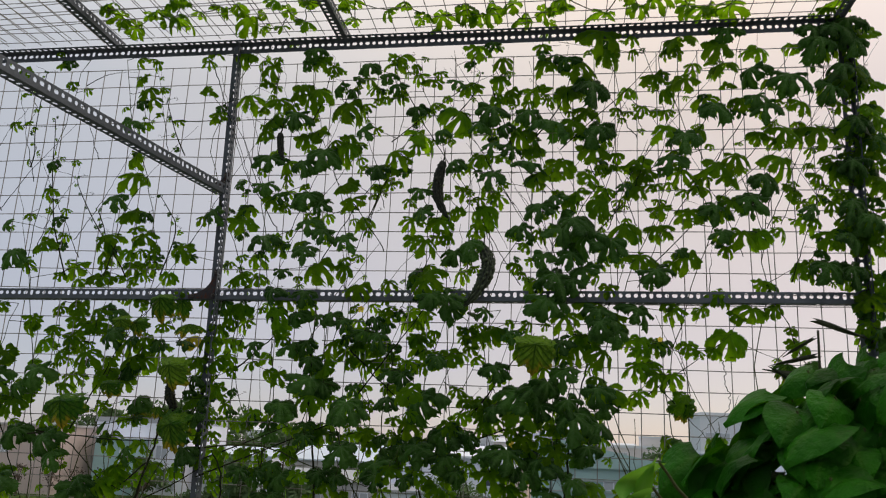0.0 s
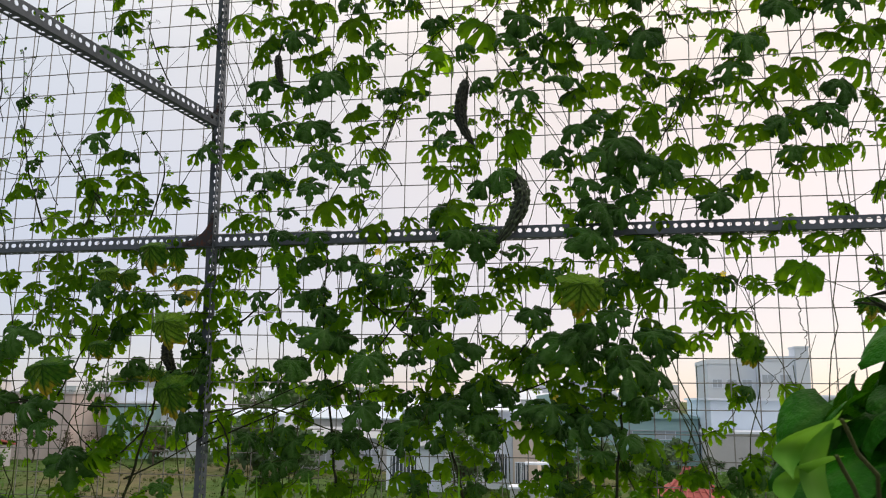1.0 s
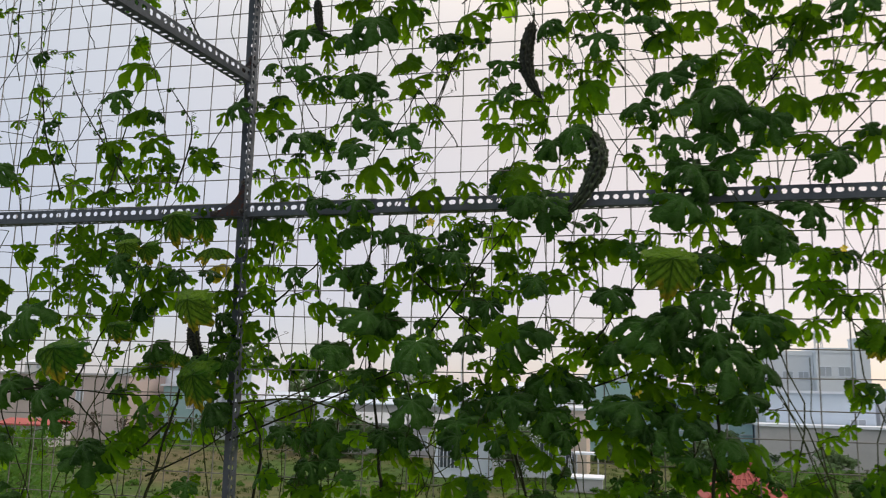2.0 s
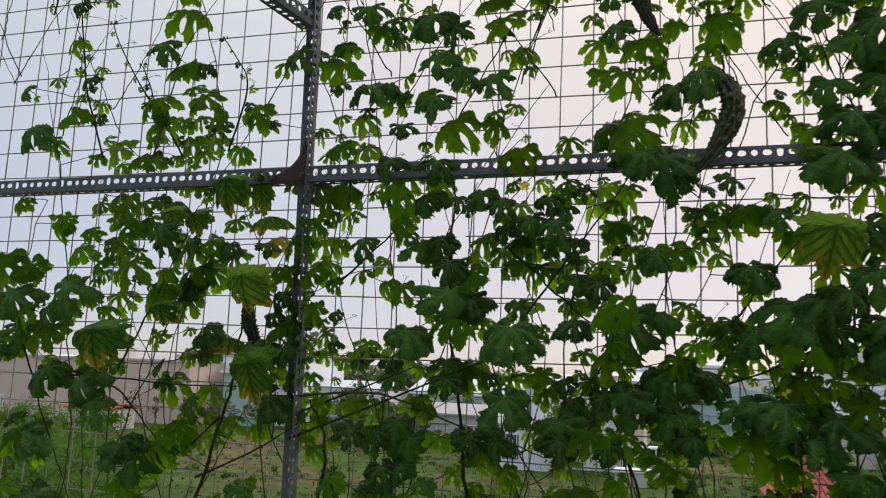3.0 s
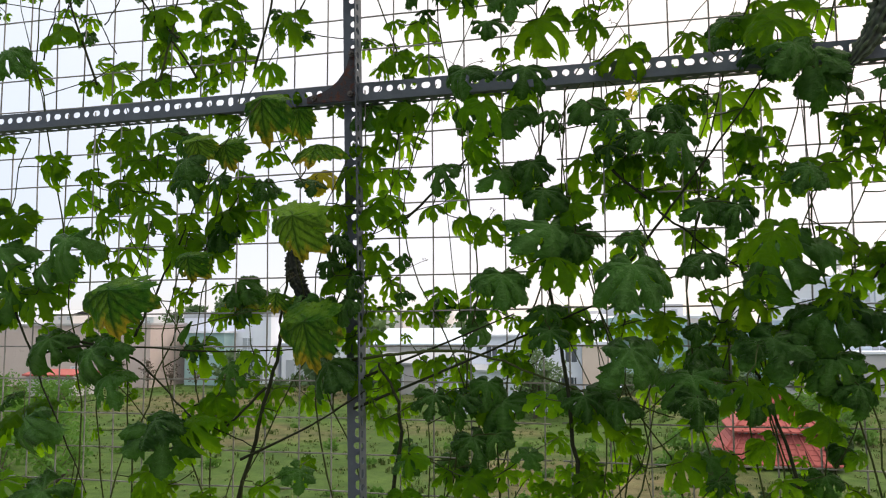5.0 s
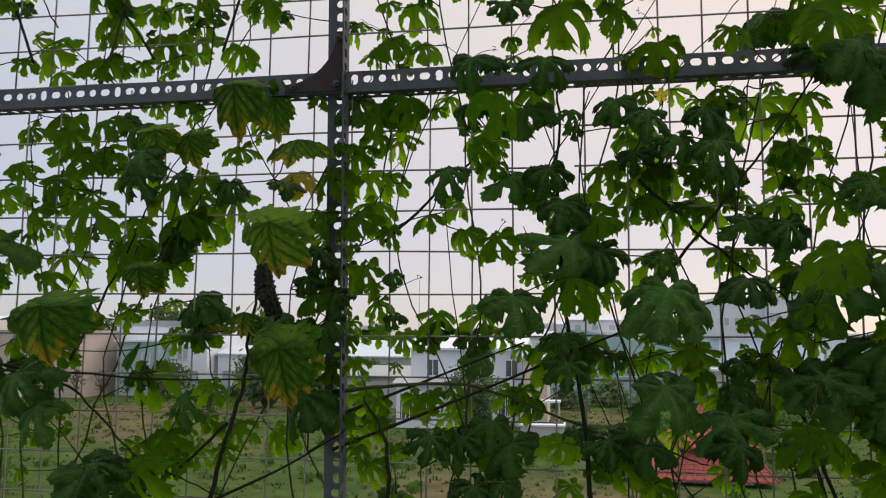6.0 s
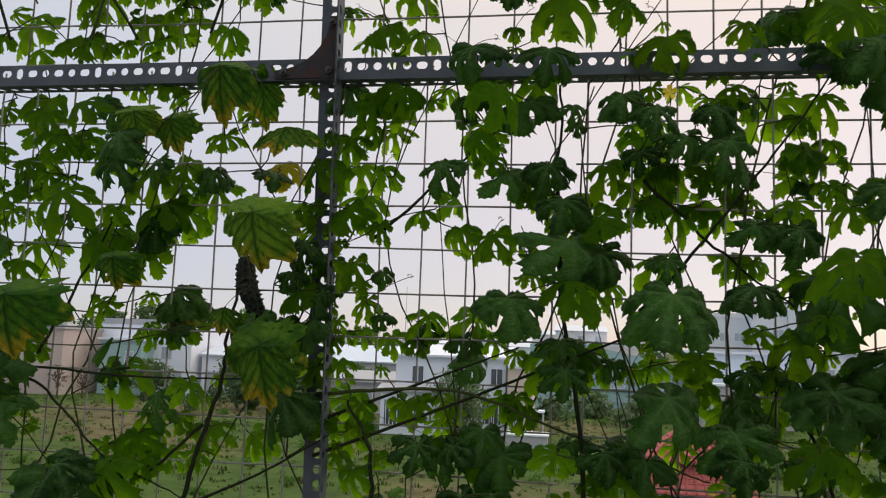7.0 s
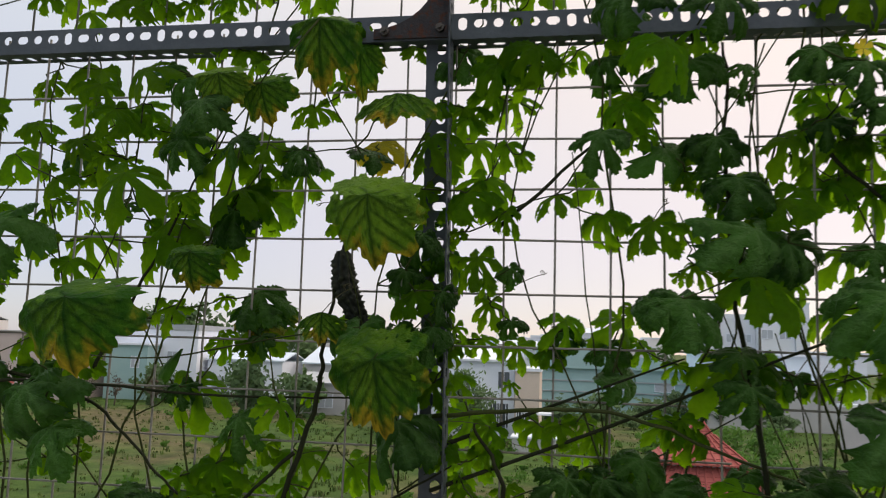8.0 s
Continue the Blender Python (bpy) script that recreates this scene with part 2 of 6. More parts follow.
def perforated(shape, length, m, first=0):
    """One leg of an angle bar, along x from 0, from z 0 to LEG, at y 0 to STEEL, punched with slots; m places it."""
    count = max(1, round(length / PITCH))
    step = length / count
    sides = 12
    for c in range(count):
        hx, hz = HOLES[(c + first) % len(HOLES)]
        cx, cz = (c + 0.5) * step, LEG * 0.60
        ring, rim = [], []
        for j in range(sides):
            a = 2 * math.pi * (j + 0.5) / sides
            ca, sa = math.cos(a), math.sin(a)
            r = min(hx, hz)
            ring.append((cx + r * ca + math.copysign(hx - r, ca), cz + r * sa + math.copysign(hz - r, sa)))
            k = 1 / max(abs(ca), abs(sa))
            if abs(ca) > abs(sa):
                rim.append((cx + math.copysign(step / 2, ca), cz + max(-cz, min(LEG - cz, sa * k * step / 2))))
            else:
                rim.append((cx + ca * k * step / 2, 0.0 if sa < 0 else LEG))
        k = len(shape.v)
        for y in (0.0, STEEL):
            shape.v += [tuple(m @ Vector((x, y, z))) for x, z in ring + rim]
        for j in range(sides):
            i = (j + 1) % sides
            a, b, p, q = k + j, k + i, k + sides + j, k + sides + i
            o = 2 * sides
            shape.f += [(a, b, q, p), (a + o, p + o, q + o, b + o), (a, a + o, b + o, b)]
            if abs(shape.v[p][0] - shape.v[q][0]) + abs(shape.v[p][2] - shape.v[q][2]) > 1e-6:
                shape.f.append((p, q, q + o, p + o))
        # the corners of each punched cell
        corner = [(-1, -1), (1, -1), (1, 1), (-1, 1)]
        for s, t in corner:
            near = [j for j in range(sides) if (rim[j][0] - cx) * s > 0 and (rim[j][1] - cz) * t > 0]
            side = [j for j in near if abs(abs(rim[j][0] - cx) - step / 2) < 1e-6]
            flat = [j for j in near if j not in side]
            if not side or not flat:
                continue
            js = max(side, key=lambda j: abs(rim[j][1] - cz))
            jf = max(flat, key=lambda j: abs(rim[j][0] - cx))
            kk = len(shape.v)
            for y in (0.0, STEEL):
                shape.v.append(tuple(m @ Vector((cx + s * step / 2, y, 0.0 if t < 0 else LEG))))
            shape.f += [(k + sides + js, kk, k + sides + jf), (k + 3 * sides + js, k + 3 * sides + jf, kk + 1)]
    return shape


def angle_bar(name, parent, length, m, flip=1, first=0, label=""):
    """An angle bar along local x: one leg upright in x and z, the other from its foot (flip -1: from its head) along y."""
    shape = Shape()
    perforated(shape, length, Matrix.Identity(4), first)
    if flip > 0:
        perforated(shape, length, Matrix.Translation((0, STEEL, STEEL)) @ Matrix.Rotation(radians(-90), 4, "X") @ Matrix.Diagonal((1, 1, 1, 1)), first + 3)
    else:
        perforated(shape, length, Matrix.Translation((0, 0, LEG)) @ Matrix.Rotation(radians(90), 4, "X"), first + 3)
    me = shape.mesh(name, ZINC)
    bm = bmesh.new()
    bm.from_mesh(me)
    bmesh.ops.remove_doubles(bm, verts=bm.verts, dist=0.0004)
    bm.to_mesh(me)
    bm.free()
    return child(name, me, parent, label, m)


def bolt(parent, m, r=0.0065):
    shape = Shape()
    shape.tube([(0, 0, 0), (0, -0.006, 0)], r, r, 6)
    shape.tube([(0, -0.006, 0), (0, -0.012, 0)], r * 0.5, r * 0.5, 8)
    return child("bolt", shape.mesh("bolt", BOLT), parent, "", m)


def gusset(parent, m, size=0.1):
    """A corner plate with a hollow long side; its right angle lies at the origin, its legs along -x and +z."""
    outline = [(0, 0), (0, size), (-0.012, size)]
    for i in range(9):
        a = radians(90) * i / 8
        outline.append((-size + (size - 0.014) * math.cos(a), size - (size - 0.014) * math.sin(a)))
    outline += [(-size, 0.012), (-size, 0)]
    plate = child("gusset_plate", Shape().prism(outline, 0, 0.003).mesh("gusset_plate", GUSSET), parent, "dark rust-stained corner plate", m)
    for x, z in ((-size + 0.016, 0.009), (-0.012, 0.012), (-0.010, size - 0.012)):
        bolt(plate, pose(x, 0, z))
    return plate


# ---- large structure ----
FENCE = 2.617                 # the plane of the wire mesh
FRONT = FENCE - 0.026         # the front face of the rails
CELL = 0.0694
LEFT, RIGHT = -3.4, 0.945     # ends of the fence
RAIL, TOP = 1.960, 2.902      # undersides of the two rails
GROUND = -6.0

CONCRETE = two_tone("roof_concrete", (0.24, 0.235, 0.225), (0.36, 0.35, 0.33), 2.5, 40, 0.85, 0, 0.3, c=(0.14, 0.135, 0.12), c_at=0.6)
PLASTER = two_tone("house_plaster", (0.30, 0.29, 0.28), (0.38, 0.37, 0.35), 1.5, 60, 0.9, 0, 0.2)
tagged(new("floor", Shape().box(-5.0, 3.0, -3.0, 2.95, -0.25, 0.0).mesh("floor", CONCRETE)), "grey weathered concrete roof terrace floor", "floor", kind="structure")
tagged(new("wall_south", Shape().box(-5.0, 3.0, -3.2, -3.0, -0.25, 3.2).mesh("wall_south", PLASTER)), "plain grey plastered house wall behind the terrace", "wall", kind="structure")
tagged(new("parapet", Shape().box(-5.0, 3.0, 2.80, 2.95, 0.0, 0.42).mesh("parapet", PLASTER)), "low grey plastered parapet along the roof edge", "wall", kind="structure")
tagged(new("house_below", Shape().box(-5.0, 3.0, -9.0, 2.94, GROUND, -0.251).mesh("house_below", PLASTER)), "grey plastered walls of the house under the terrace", "wall", kind="structure")

frame_thing = thing("trellis_frame", "grey galvanised slotted angle steel frame bolted at its joints", "trellis frame")
# rails: the middle one stops at the corner post, and the upper one closes the roof
angle_bar("rail", frame_thing, 4.3, pose(LEFT, FRONT, 1.9476, 0, -0.35, 0), 1, 2)
angle_bar("top_rail", frame_thing, 4.3, pose(LEFT, FRONT, 2.8976, 0, -0.23, 0), -1, 4)
# posts: one leg flat behind the rail, the other standing out towards the terrace at its edge
for px, lean in ((-1.2405, -0.82), (0.905, 0.55), (LEFT, 0.0)):
    angle_bar("post", frame_thing, 2.95, pose(px, FENCE - 0.008, 1.9, 0, lean, 0) @ pose(0, 0, 1.05, 0, 90, 0), -1, 1)
# bars under the roof, running back to the house
back = Matrix.Rotation(radians(90), 4, "Z")
for px, x_first in ((-1.715, 0), (-0.80, 3), (0.93, 5), (-2.65, 2)):
    angle_bar("roof_bar", frame_thing, 5.5, Matrix.Translation((px, FRONT + 0.03 - 5.5, TOP + 0.046)) @ back, 1, x_first)
# tie bar from the post back to the house
brace_foot, brace_way = Vector((-1.212, FRONT - 0.012, 2.345)), Vector((-0.15, -1.0, 0.0)).normalized()
brace_side = Vector((0, 0, 1)).cross(-brace_way).normalized()
brace_turn = Matrix((-brace_way, brace_side, (-brace_way).cross(brace_side))).transposed().to_4x4()
angle_bar("brace", frame_thing, 5.4, Matrix.Translation(brace_foot + 5.4 * brace_way) @ brace_turn, 1, 3)
gusset(frame_thing, pose(-1.207, FRONT - 0.004, RAIL + 0.003), 0.105)
gusset(frame_thing, pose(-1.210, FRONT - 0.004, 2.378), 0.05)
for bx, bz in ((-1.222, TOP + 0.02), (0.915, RAIL + 0.03), (0.915, TOP + 0.02)):
    bolt(frame_thing, pose(bx, FRONT, bz))


# ---- welded wire mesh ----
def wire(name, parent, length, m, rng, r=0.0016, along="z"):
    n = max(3, int(length / 0.14))
    pts, wob = [], 0.0
    for i in range(n + 1):
        wob = wob * 0.7 + rng.gauss(0, 0.0009)
        d = length * i / n
        pts.append((wob, rng.gauss(0, 0.0006), d) if along == "z" else (d, rng.gauss(0, 0.0006), wob))
    return child(name, Shape().tube(pts, r, r, 6).mesh(name, WIRE, True), parent, "", m)


rng = random.Random(5)
# lower and upper sheets, each in two panels: ends, first wire, spacing
for x0, x1, first, step, z0, z1 in ((LEFT, -0.846, -1.060, CELL, 0.35, 1.990), (-0.815, RIGHT, -0.735, 0.0697, 0.35, 1.990),
                                    (LEFT, -0.846, -1.068, 0.0714, 2.001, 2.870), (-0.815, RIGHT, -0.754, 0.0712, 2.001, 2.870)):
    mesh_panel = thing("wire_mesh_panel", "square welded wire mesh, galvanised grey with rust at the welds", "wire mesh", "mesh of the fence")
    k = math.ceil((x0 - first) / step)
    while first + k * step <= x1 + 1e-6:
        wire("upright_wire", mesh_panel, z1 - z0, pose(first + k * step, FENCE + 0.0012, z0), rng)
        k += 1
    levels = [1.619 + CELL * i for i in range(-18, 6)] if z0 < 1 else [2.0036] + [2.073 + 0.0697 * i + 0.00023 * i * i for i in range(12)]
    for z in levels:
        wire("level_wire", mesh_panel, x1 - x0 + 0.01, pose(x0 - 0.005, FENCE - 0.0012, z), rng, along="x")
roof_mesh = thing("roof_wire_mesh", "square welded wire mesh lying over the roof bars", "wire mesh", "mesh of the fence")
ROOF = TOP + 0.086
x = LEFT
while x < RIGHT:
    w = wire("long_wire", roof_mesh, 4.2, Matrix.Translation((x, FENCE - 4.2, ROOF)) @ Matrix.Rotation(radians(-90), 4, "X"), rng, 0.0016)
    x += CELL
# a second, crooked sheet lies over the first one's end
for i in range(24):
    wire("loose_wire", roof_mesh, 2.6, Matrix.Translation((LEFT + 0.6 + i * CELL * 1.02, FENCE - 2.62, ROOF + 0.008)) @ Matrix.Rotation(radians(-3.5), 4, "Z") @ Matrix.Rotation(radians(-90), 4, "X"), rng, 0.0016)
for i in range(34):
    wire("loose_wire", roof_mesh, 1.75, pose(LEFT + 0.62, FENCE - 0.08 - i * CELL, ROOF + 0.006, 0, 0, -3.5), rng, 0.0016, "x")
y = FENCE - 0.03
while y > FENCE - 4.2:
    wire("cross_wire", roof_mesh, RIGHT - LEFT, pose(LEFT, y, ROOF - 0.0024), rng, 0.0016, "x")
    y -= CELL


# ---- leaves ----
def finish_leaf(name, verts, faces, vein, rim, mat):
    """A blade brought to unit width, with its rib and rim marks."""
    wide = max(v[0] for v in verts) - min(v[0] for v in verts)
    me = raw_mesh(name, [tuple(c / wide for c in v) for v in verts], faces, mat, True)
    for key, values in (("vein", vein), ("rim", rim)):
        me.attributes.new(key, "FLOAT", "POINT").data.foreach_set("value", values)
    return me


def deep_leaf(name, rng, mat, droop=1.0, fold=0.25, slim=1.0, cut=(0.30, 0.46)):
    """A palmate blade cut into toothed lobes that droop round its stalk; it hangs from the origin down -z and faces -y."""
    axes = [(0, 1.0), (46, 0.95), (-46, 0.95), (92, 0.82), (-92, 0.82), (140, 0.60), (-140, 0.60)]
    axes = sorted((a + rng.uniform(-7, 7), ln * rng.uniform(0.82, 1.12)) for a, ln in axes)
    verts, faces, vein, rim = [(0.0, 0.0)], [], [1.0], [0.0]
    bend_back, tips = [0.0], [0.0]

    def put(x, z, v, r, off, curl=0.0):
        verts.append((x, z))
        vein.append(v)
        rim.append(r)
        bend_back.append(off)
        tips.append(curl)
        return len(verts) - 1

    sinus = []
    bounds = [axes[0][0] - 24] + [(axes[i][0] + axes[i + 1][0]) / 2 for i in range(len(axes) - 1)] + [axes[-1][0] + 24]
    for i, th in enumerate(bounds):
        near = [axes[j][1] for j in (i - 1, i) if 0 <= j < len(axes)]
        r = min(near) * rng.uniform(*cut) if 0 < i < len(axes) else 0.2
        sinus.append(put(r * math.sin(radians(th)), -r * math.cos(radians(th)), 0.0, 0.5, 0.05))
    profile = [(0.38, 0.10), (0.46, 0.13), (0.55, 0.19), (0.645, 0.27), (0.665, 0.185), (0.74, 0.185), (0.815, 0.205), (0.835, 0.12), (0.91, 0.095), (0.94, 0.04)]
    for i, (th, ln) in enumerate(axes):
        a = radians(th)
        dx, dz = math.sin(a), -math.cos(a)
        sway, curl = rng.uniform(-0.16, 0.16), max(-0.35, min(0.5, rng.gauss(0.05, 0.25)))
        rib = [put(dx * ln * 0.24, dz * ln * 0.24, 1.0, 0.3, 0.0)]
        left, right, ml, mr = [sinus[i]], [sinus[i + 1]], [], []
        for side, store in ((1, ml), (-1, mr)):
            store.append(put(dx * ln * 0.27 + dz * 0.04 * side, dz * ln * 0.27 - dx * 0.04 * side, 0.35, 0.3, 0.01))
        for j, (u, h) in enumerate(profile):
            cx, cz = dx * ln * u - dz * sway * u * u, dz * ln * u + dx * sway * u * u
            c = curl * max(0.0, u - 0.3)
            rib.append(put(cx, cz, 1.0 - 0.4 * u, u, 0.0, c))
            for side, edge, mid in ((1, left, ml), (-1, right, mr)):
                w = h * slim * (0.75 + 0.25 * ln) * rng.uniform(0.82, 1.16)
                puff = rng.uniform(0.35, 0.6)
                mid.append(put(cx + dz * w * puff * side, cz - dx * w * puff * side, 0.25 if j % 2 else 0.55, u, -0.02 - 0.05 * (j % 2), c))
                edge.append(put(cx + dz * w * side, cz - dx * w * side, 0.0, min(1.0, u + 0.15), w, c))
        tip = put(dx * ln - dz * sway, dz * ln + dx * sway, 0.2, 1.0, 0.0, curl * 0.7)
        faces += [(0, sinus[i], ml[0], rib[0]), (0, rib[0], mr[0], sinus[i + 1])]
        for k in range(len(profile)):
            faces += [(rib[k], ml[k], ml[k + 1], rib[k + 1]), (ml[k], left[k], left[k + 1], ml[k + 1]),
                      (rib[k], rib[k + 1], mr[k + 1], mr[k]), (mr[k], mr[k + 1], right[k + 1], right[k])]
        faces += [(rib[-1], ml[-1], left[-1], tip), (rib[-1], tip, right[-1], mr[-1])]
    wave = rng.uniform(0, 6)
    out = []
    for (x, z), off, curl in zip(verts, bend_back, tips):
        r, a = math.hypot(x, z), math.atan2(x, -z)
        k = droop * (1 + 0.35 * math.sin(2 * a + wave))
        ang = k * r
        reach, fall = (math.sin(ang) / k, (1 - math.cos(ang)) / k) if k > 0.05 else (r, 0.0)
        out.append((reach * math.sin(a), fall + fold * off * 1.6 + curl * 0.8 + 0.05 * math.sin(5 * a + wave) * r, -reach * math.cos(a)))
    return finish_leaf(name, out, faces, vein, rim, mat)


def broad_leaf(name, rng, mat, cup=0.3):
    """A large, shallow-lobed blade with a strong midrib and side ribs; it hangs from the origin down -z and faces -y."""
    lobes = [(0, 0.92), (35, 0.86), (-35, 0.86), (69, 0.80), (-69, 0.80), (104, 0.70), (-104, 0.70), (142, 0.55), (-142, 0.55), (179, 0.30)]
    lobes = [(a + rng.uniform(-5, 5), ln * rng.uniform(0.88, 1.10)) for a, ln in lobes]
    steps, rings = 120, 12

    def apart(a, b):
        return abs((a - b + 180) % 360 - 180)

    radius = []
    for i in range(steps):
        th = -180 + 360 * i / steps
        shoulder = max(ln_ * (1 - 0.27 * min(1.0, apart(th, a_) / 20.0) ** 1.4) for a_, ln_ in lobes if apart(th, a_) < 44)
        radius.append(shoulder * (1 + 0.035 * math.cos(math.radians(th) * 33) + rng.uniform(-0.02, 0.02)))
    verts, faces, vein, rim = [(0, 0, 0)], [], [1.0], [0.0]
    wave, roll = rng.uniform(0, 6), rng.uniform(0.9, 1.6)
    for q in range(1, rings + 1):
        f = q / rings
        for i in range(steps):
            a = radians(-180 + 360 * i / steps)
            r = radius[i] * f
            x, z = r * math.sin(a), -r * math.cos(a)
            best = 0.0
            for th, ln in (lobes[0], lobes[3], lobes[4]):
                d = radians(th)
                u, v = x * math.sin(d) - z * math.cos(d), x * math.cos(d) + z * math.sin(d)
                if 0 < u < ln:
                    best = max(best, (1 if th == lobes[0][0] else 0.85) * (1 - abs(v) / 0.05))
                    if abs(v) < (0.62 if th == lobes[0][0] else 0.25) * ln:
                        k = ((u - abs(v) * 0.9 + 0.02 * math.sin(9 * v + wave)) / ln * 4.6 + (0.35 if v > 0 else 0.0) + 0.01 * th) % 1.0
                        best = max(best, (0.95 if th == lobes[0][0] else 0.7) * (1 - min(k, 1 - k) / 0.22))
            best = max(0.0, best)
            over = max(0.0, z + 0.02)                       # the part above the stalk rolls back
            y = cup * r * r * 0.55 + 0.28 * abs(x) ** 1.6 * cup + 0.06 * f * math.sin(6 * a + wave) * r - 0.03 * best + 0.02 * math.sin(27 * x + wave) * math.sin(23 * z) + roll * over
            verts.append((x, y, z - 0.4 * over))
            vein.append(best)
            rim.append(f * (0.74 + 0.26 * math.cos(a)))
    holes = {(rng.randrange(rings // 2, rings - 1), rng.randrange(steps)) for _ in range(4)}
    for i in range(steps):
        j = (i + 1) % steps
        faces.append((0, 1 + i, 1 + j))
        for k in range(rings - 1):
            if (k, i) in holes or (k, i - 1) in holes:
                continue
            faces.append((1 + k * steps + i, 1 + (k + 1) * steps + i, 1 + (k + 1) * steps + j, 1 + k * steps + j))
    return finish_leaf(name, verts, faces, vein, rim, mat)


rng = random.Random(11)


def leaf_set(mat, deep=7, broad=0, slim=1.0, cut=(0.30, 0.46)):
    made = [deep_leaf("leaf", rng, mat, rng.uniform(0.7, 1.9), rng.uniform(0.1, 0.6), slim * rng.uniform(0.9, 1.25), cut) for _ in range(deep)]
    return made + [broad_leaf("leaf", rng, mat, rng.uniform(0.4, 0.95)) for _ in range(broad)]


GREEN, DARK, YOUNG = leaf_set(LEAF, 18, 0, 0.93, (0.20, 0.42)), leaf_set(LEAF_BLUE, 18, 0, 1.10, (0.26, 0.50)), leaf_set(LEAF_YOUNG, 14, 0, 0.90, (0.18, 0.38))
OLD, YELLOW = leaf_set(LEAF_OLD, 0, 6), leaf_set(LEAF_YELLOW, 4)


def bend(a, b, sag, rng, n=5):
    """Points from a to b with some sag and wander."""
    a, b = Vector(a), Vector(b)
    out = []
    for i in range(n + 1):
        t = i / n
        p = a.lerp(b, t) + Vector((rng.gauss(0, 0.003), rng.gauss(0, 0.003), -sag * 4 * t * (1 - t)))
        out.append(a if i == 0 else b if i == n else p)
    return out


def tendril(shape, at, rng, length=0.08):
    """A thin thread that reaches out and ends in a coil."""
    a = rng.uniform(0, 6.28)
    d = Vector((math.cos(a), rng.uniform(-0.4, 0.2), abs(math.sin(a)) * 0.7 + 0.2)).normalized()
    pts = [Vector(at) + d * length * i / 5 + Vector((0, 0, -0.02 * (i / 5) ** 2)) for i in range(6)]
    turn, c, coil = rng.uniform(0, 6), pts[-1], rng.uniform(0.002, 0.006)
    for i in range(12):
        r = coil * (1 - i / 16)
        pts.append(c + Vector((r * math.cos(turn + i * 0.8) - 0.006, -0.002 * i, r * math.sin(turn + i * 0.8))))
    shape.tube(pts, 0.0006, 0.0004, 4)


OUTLINES = {}


def hang_leaf(parent, shift, x, z, wide, high, out, rng, kind):
    """A leaf whose blade fills wide by high round x, z, out in front of the mesh. Returns where its stalk begins."""
    if kind is DARK and rng.random() < 0.22:
        kind = GREEN
    elif kind is GREEN and rng.random() < 0.2:
        kind = YOUNG
    me = rng.choice(kind)
    if me not in OUTLINES:
        OUTLINES[me] = np.array([v.co[:] for v in me.vertices])
    co = OUTLINES[me]
    turn = Matrix.Rotation(radians(rng.gauss(0, 20 if kind is not OLD else 4)), 4, "Z")
    tip = Matrix.Rotation(radians(rng.gauss(0, 14 if kind is not OLD else 4)), 4, "Y")
    best = None
    for pitch in range(-10, 80, 10):
        m = turn @ Matrix.Rotation(radians(-pitch), 4, "X") @ tip
        p = co @ np.array(m.to_3x3()).T
        lo, hi = p.min(axis=0), p.max(axis=0)
        w, h = hi[0] - lo[0], hi[2] - lo[2]
        miss = abs(math.log(h / w * wide / high)) + (0.012 * abs(pitch - 40) if kind is not OLD else 0.0)
        if best is None or miss < best[0]:
            best = (miss, m, (lo + hi) / 2, wide / w, high / h)
    _, m, mid, sx, sz = best
    grow = 1.0 if kind is OLD else 1.12
    mean = math.sqrt(sx * sz)
    sx, sz = (grow * max(0.75 * mean, min(1.33 * mean, v)) for v in (sx, sz))
    m = Matrix.Translation((x, FENCE - out, z)) @ Matrix.Diagonal((sx, grow * mean, sz, 1)) @ Matrix.Translation(-Vector(mid)) @ m
    child("leaf", me, parent, "", shift @ m)
    return m.translation


# D takes in leaves that only stand dark against the sky
KINDS = {"G": GREEN, "D": DARK, "Y": YOUNG, "O": OLD, "L": YELLOW}


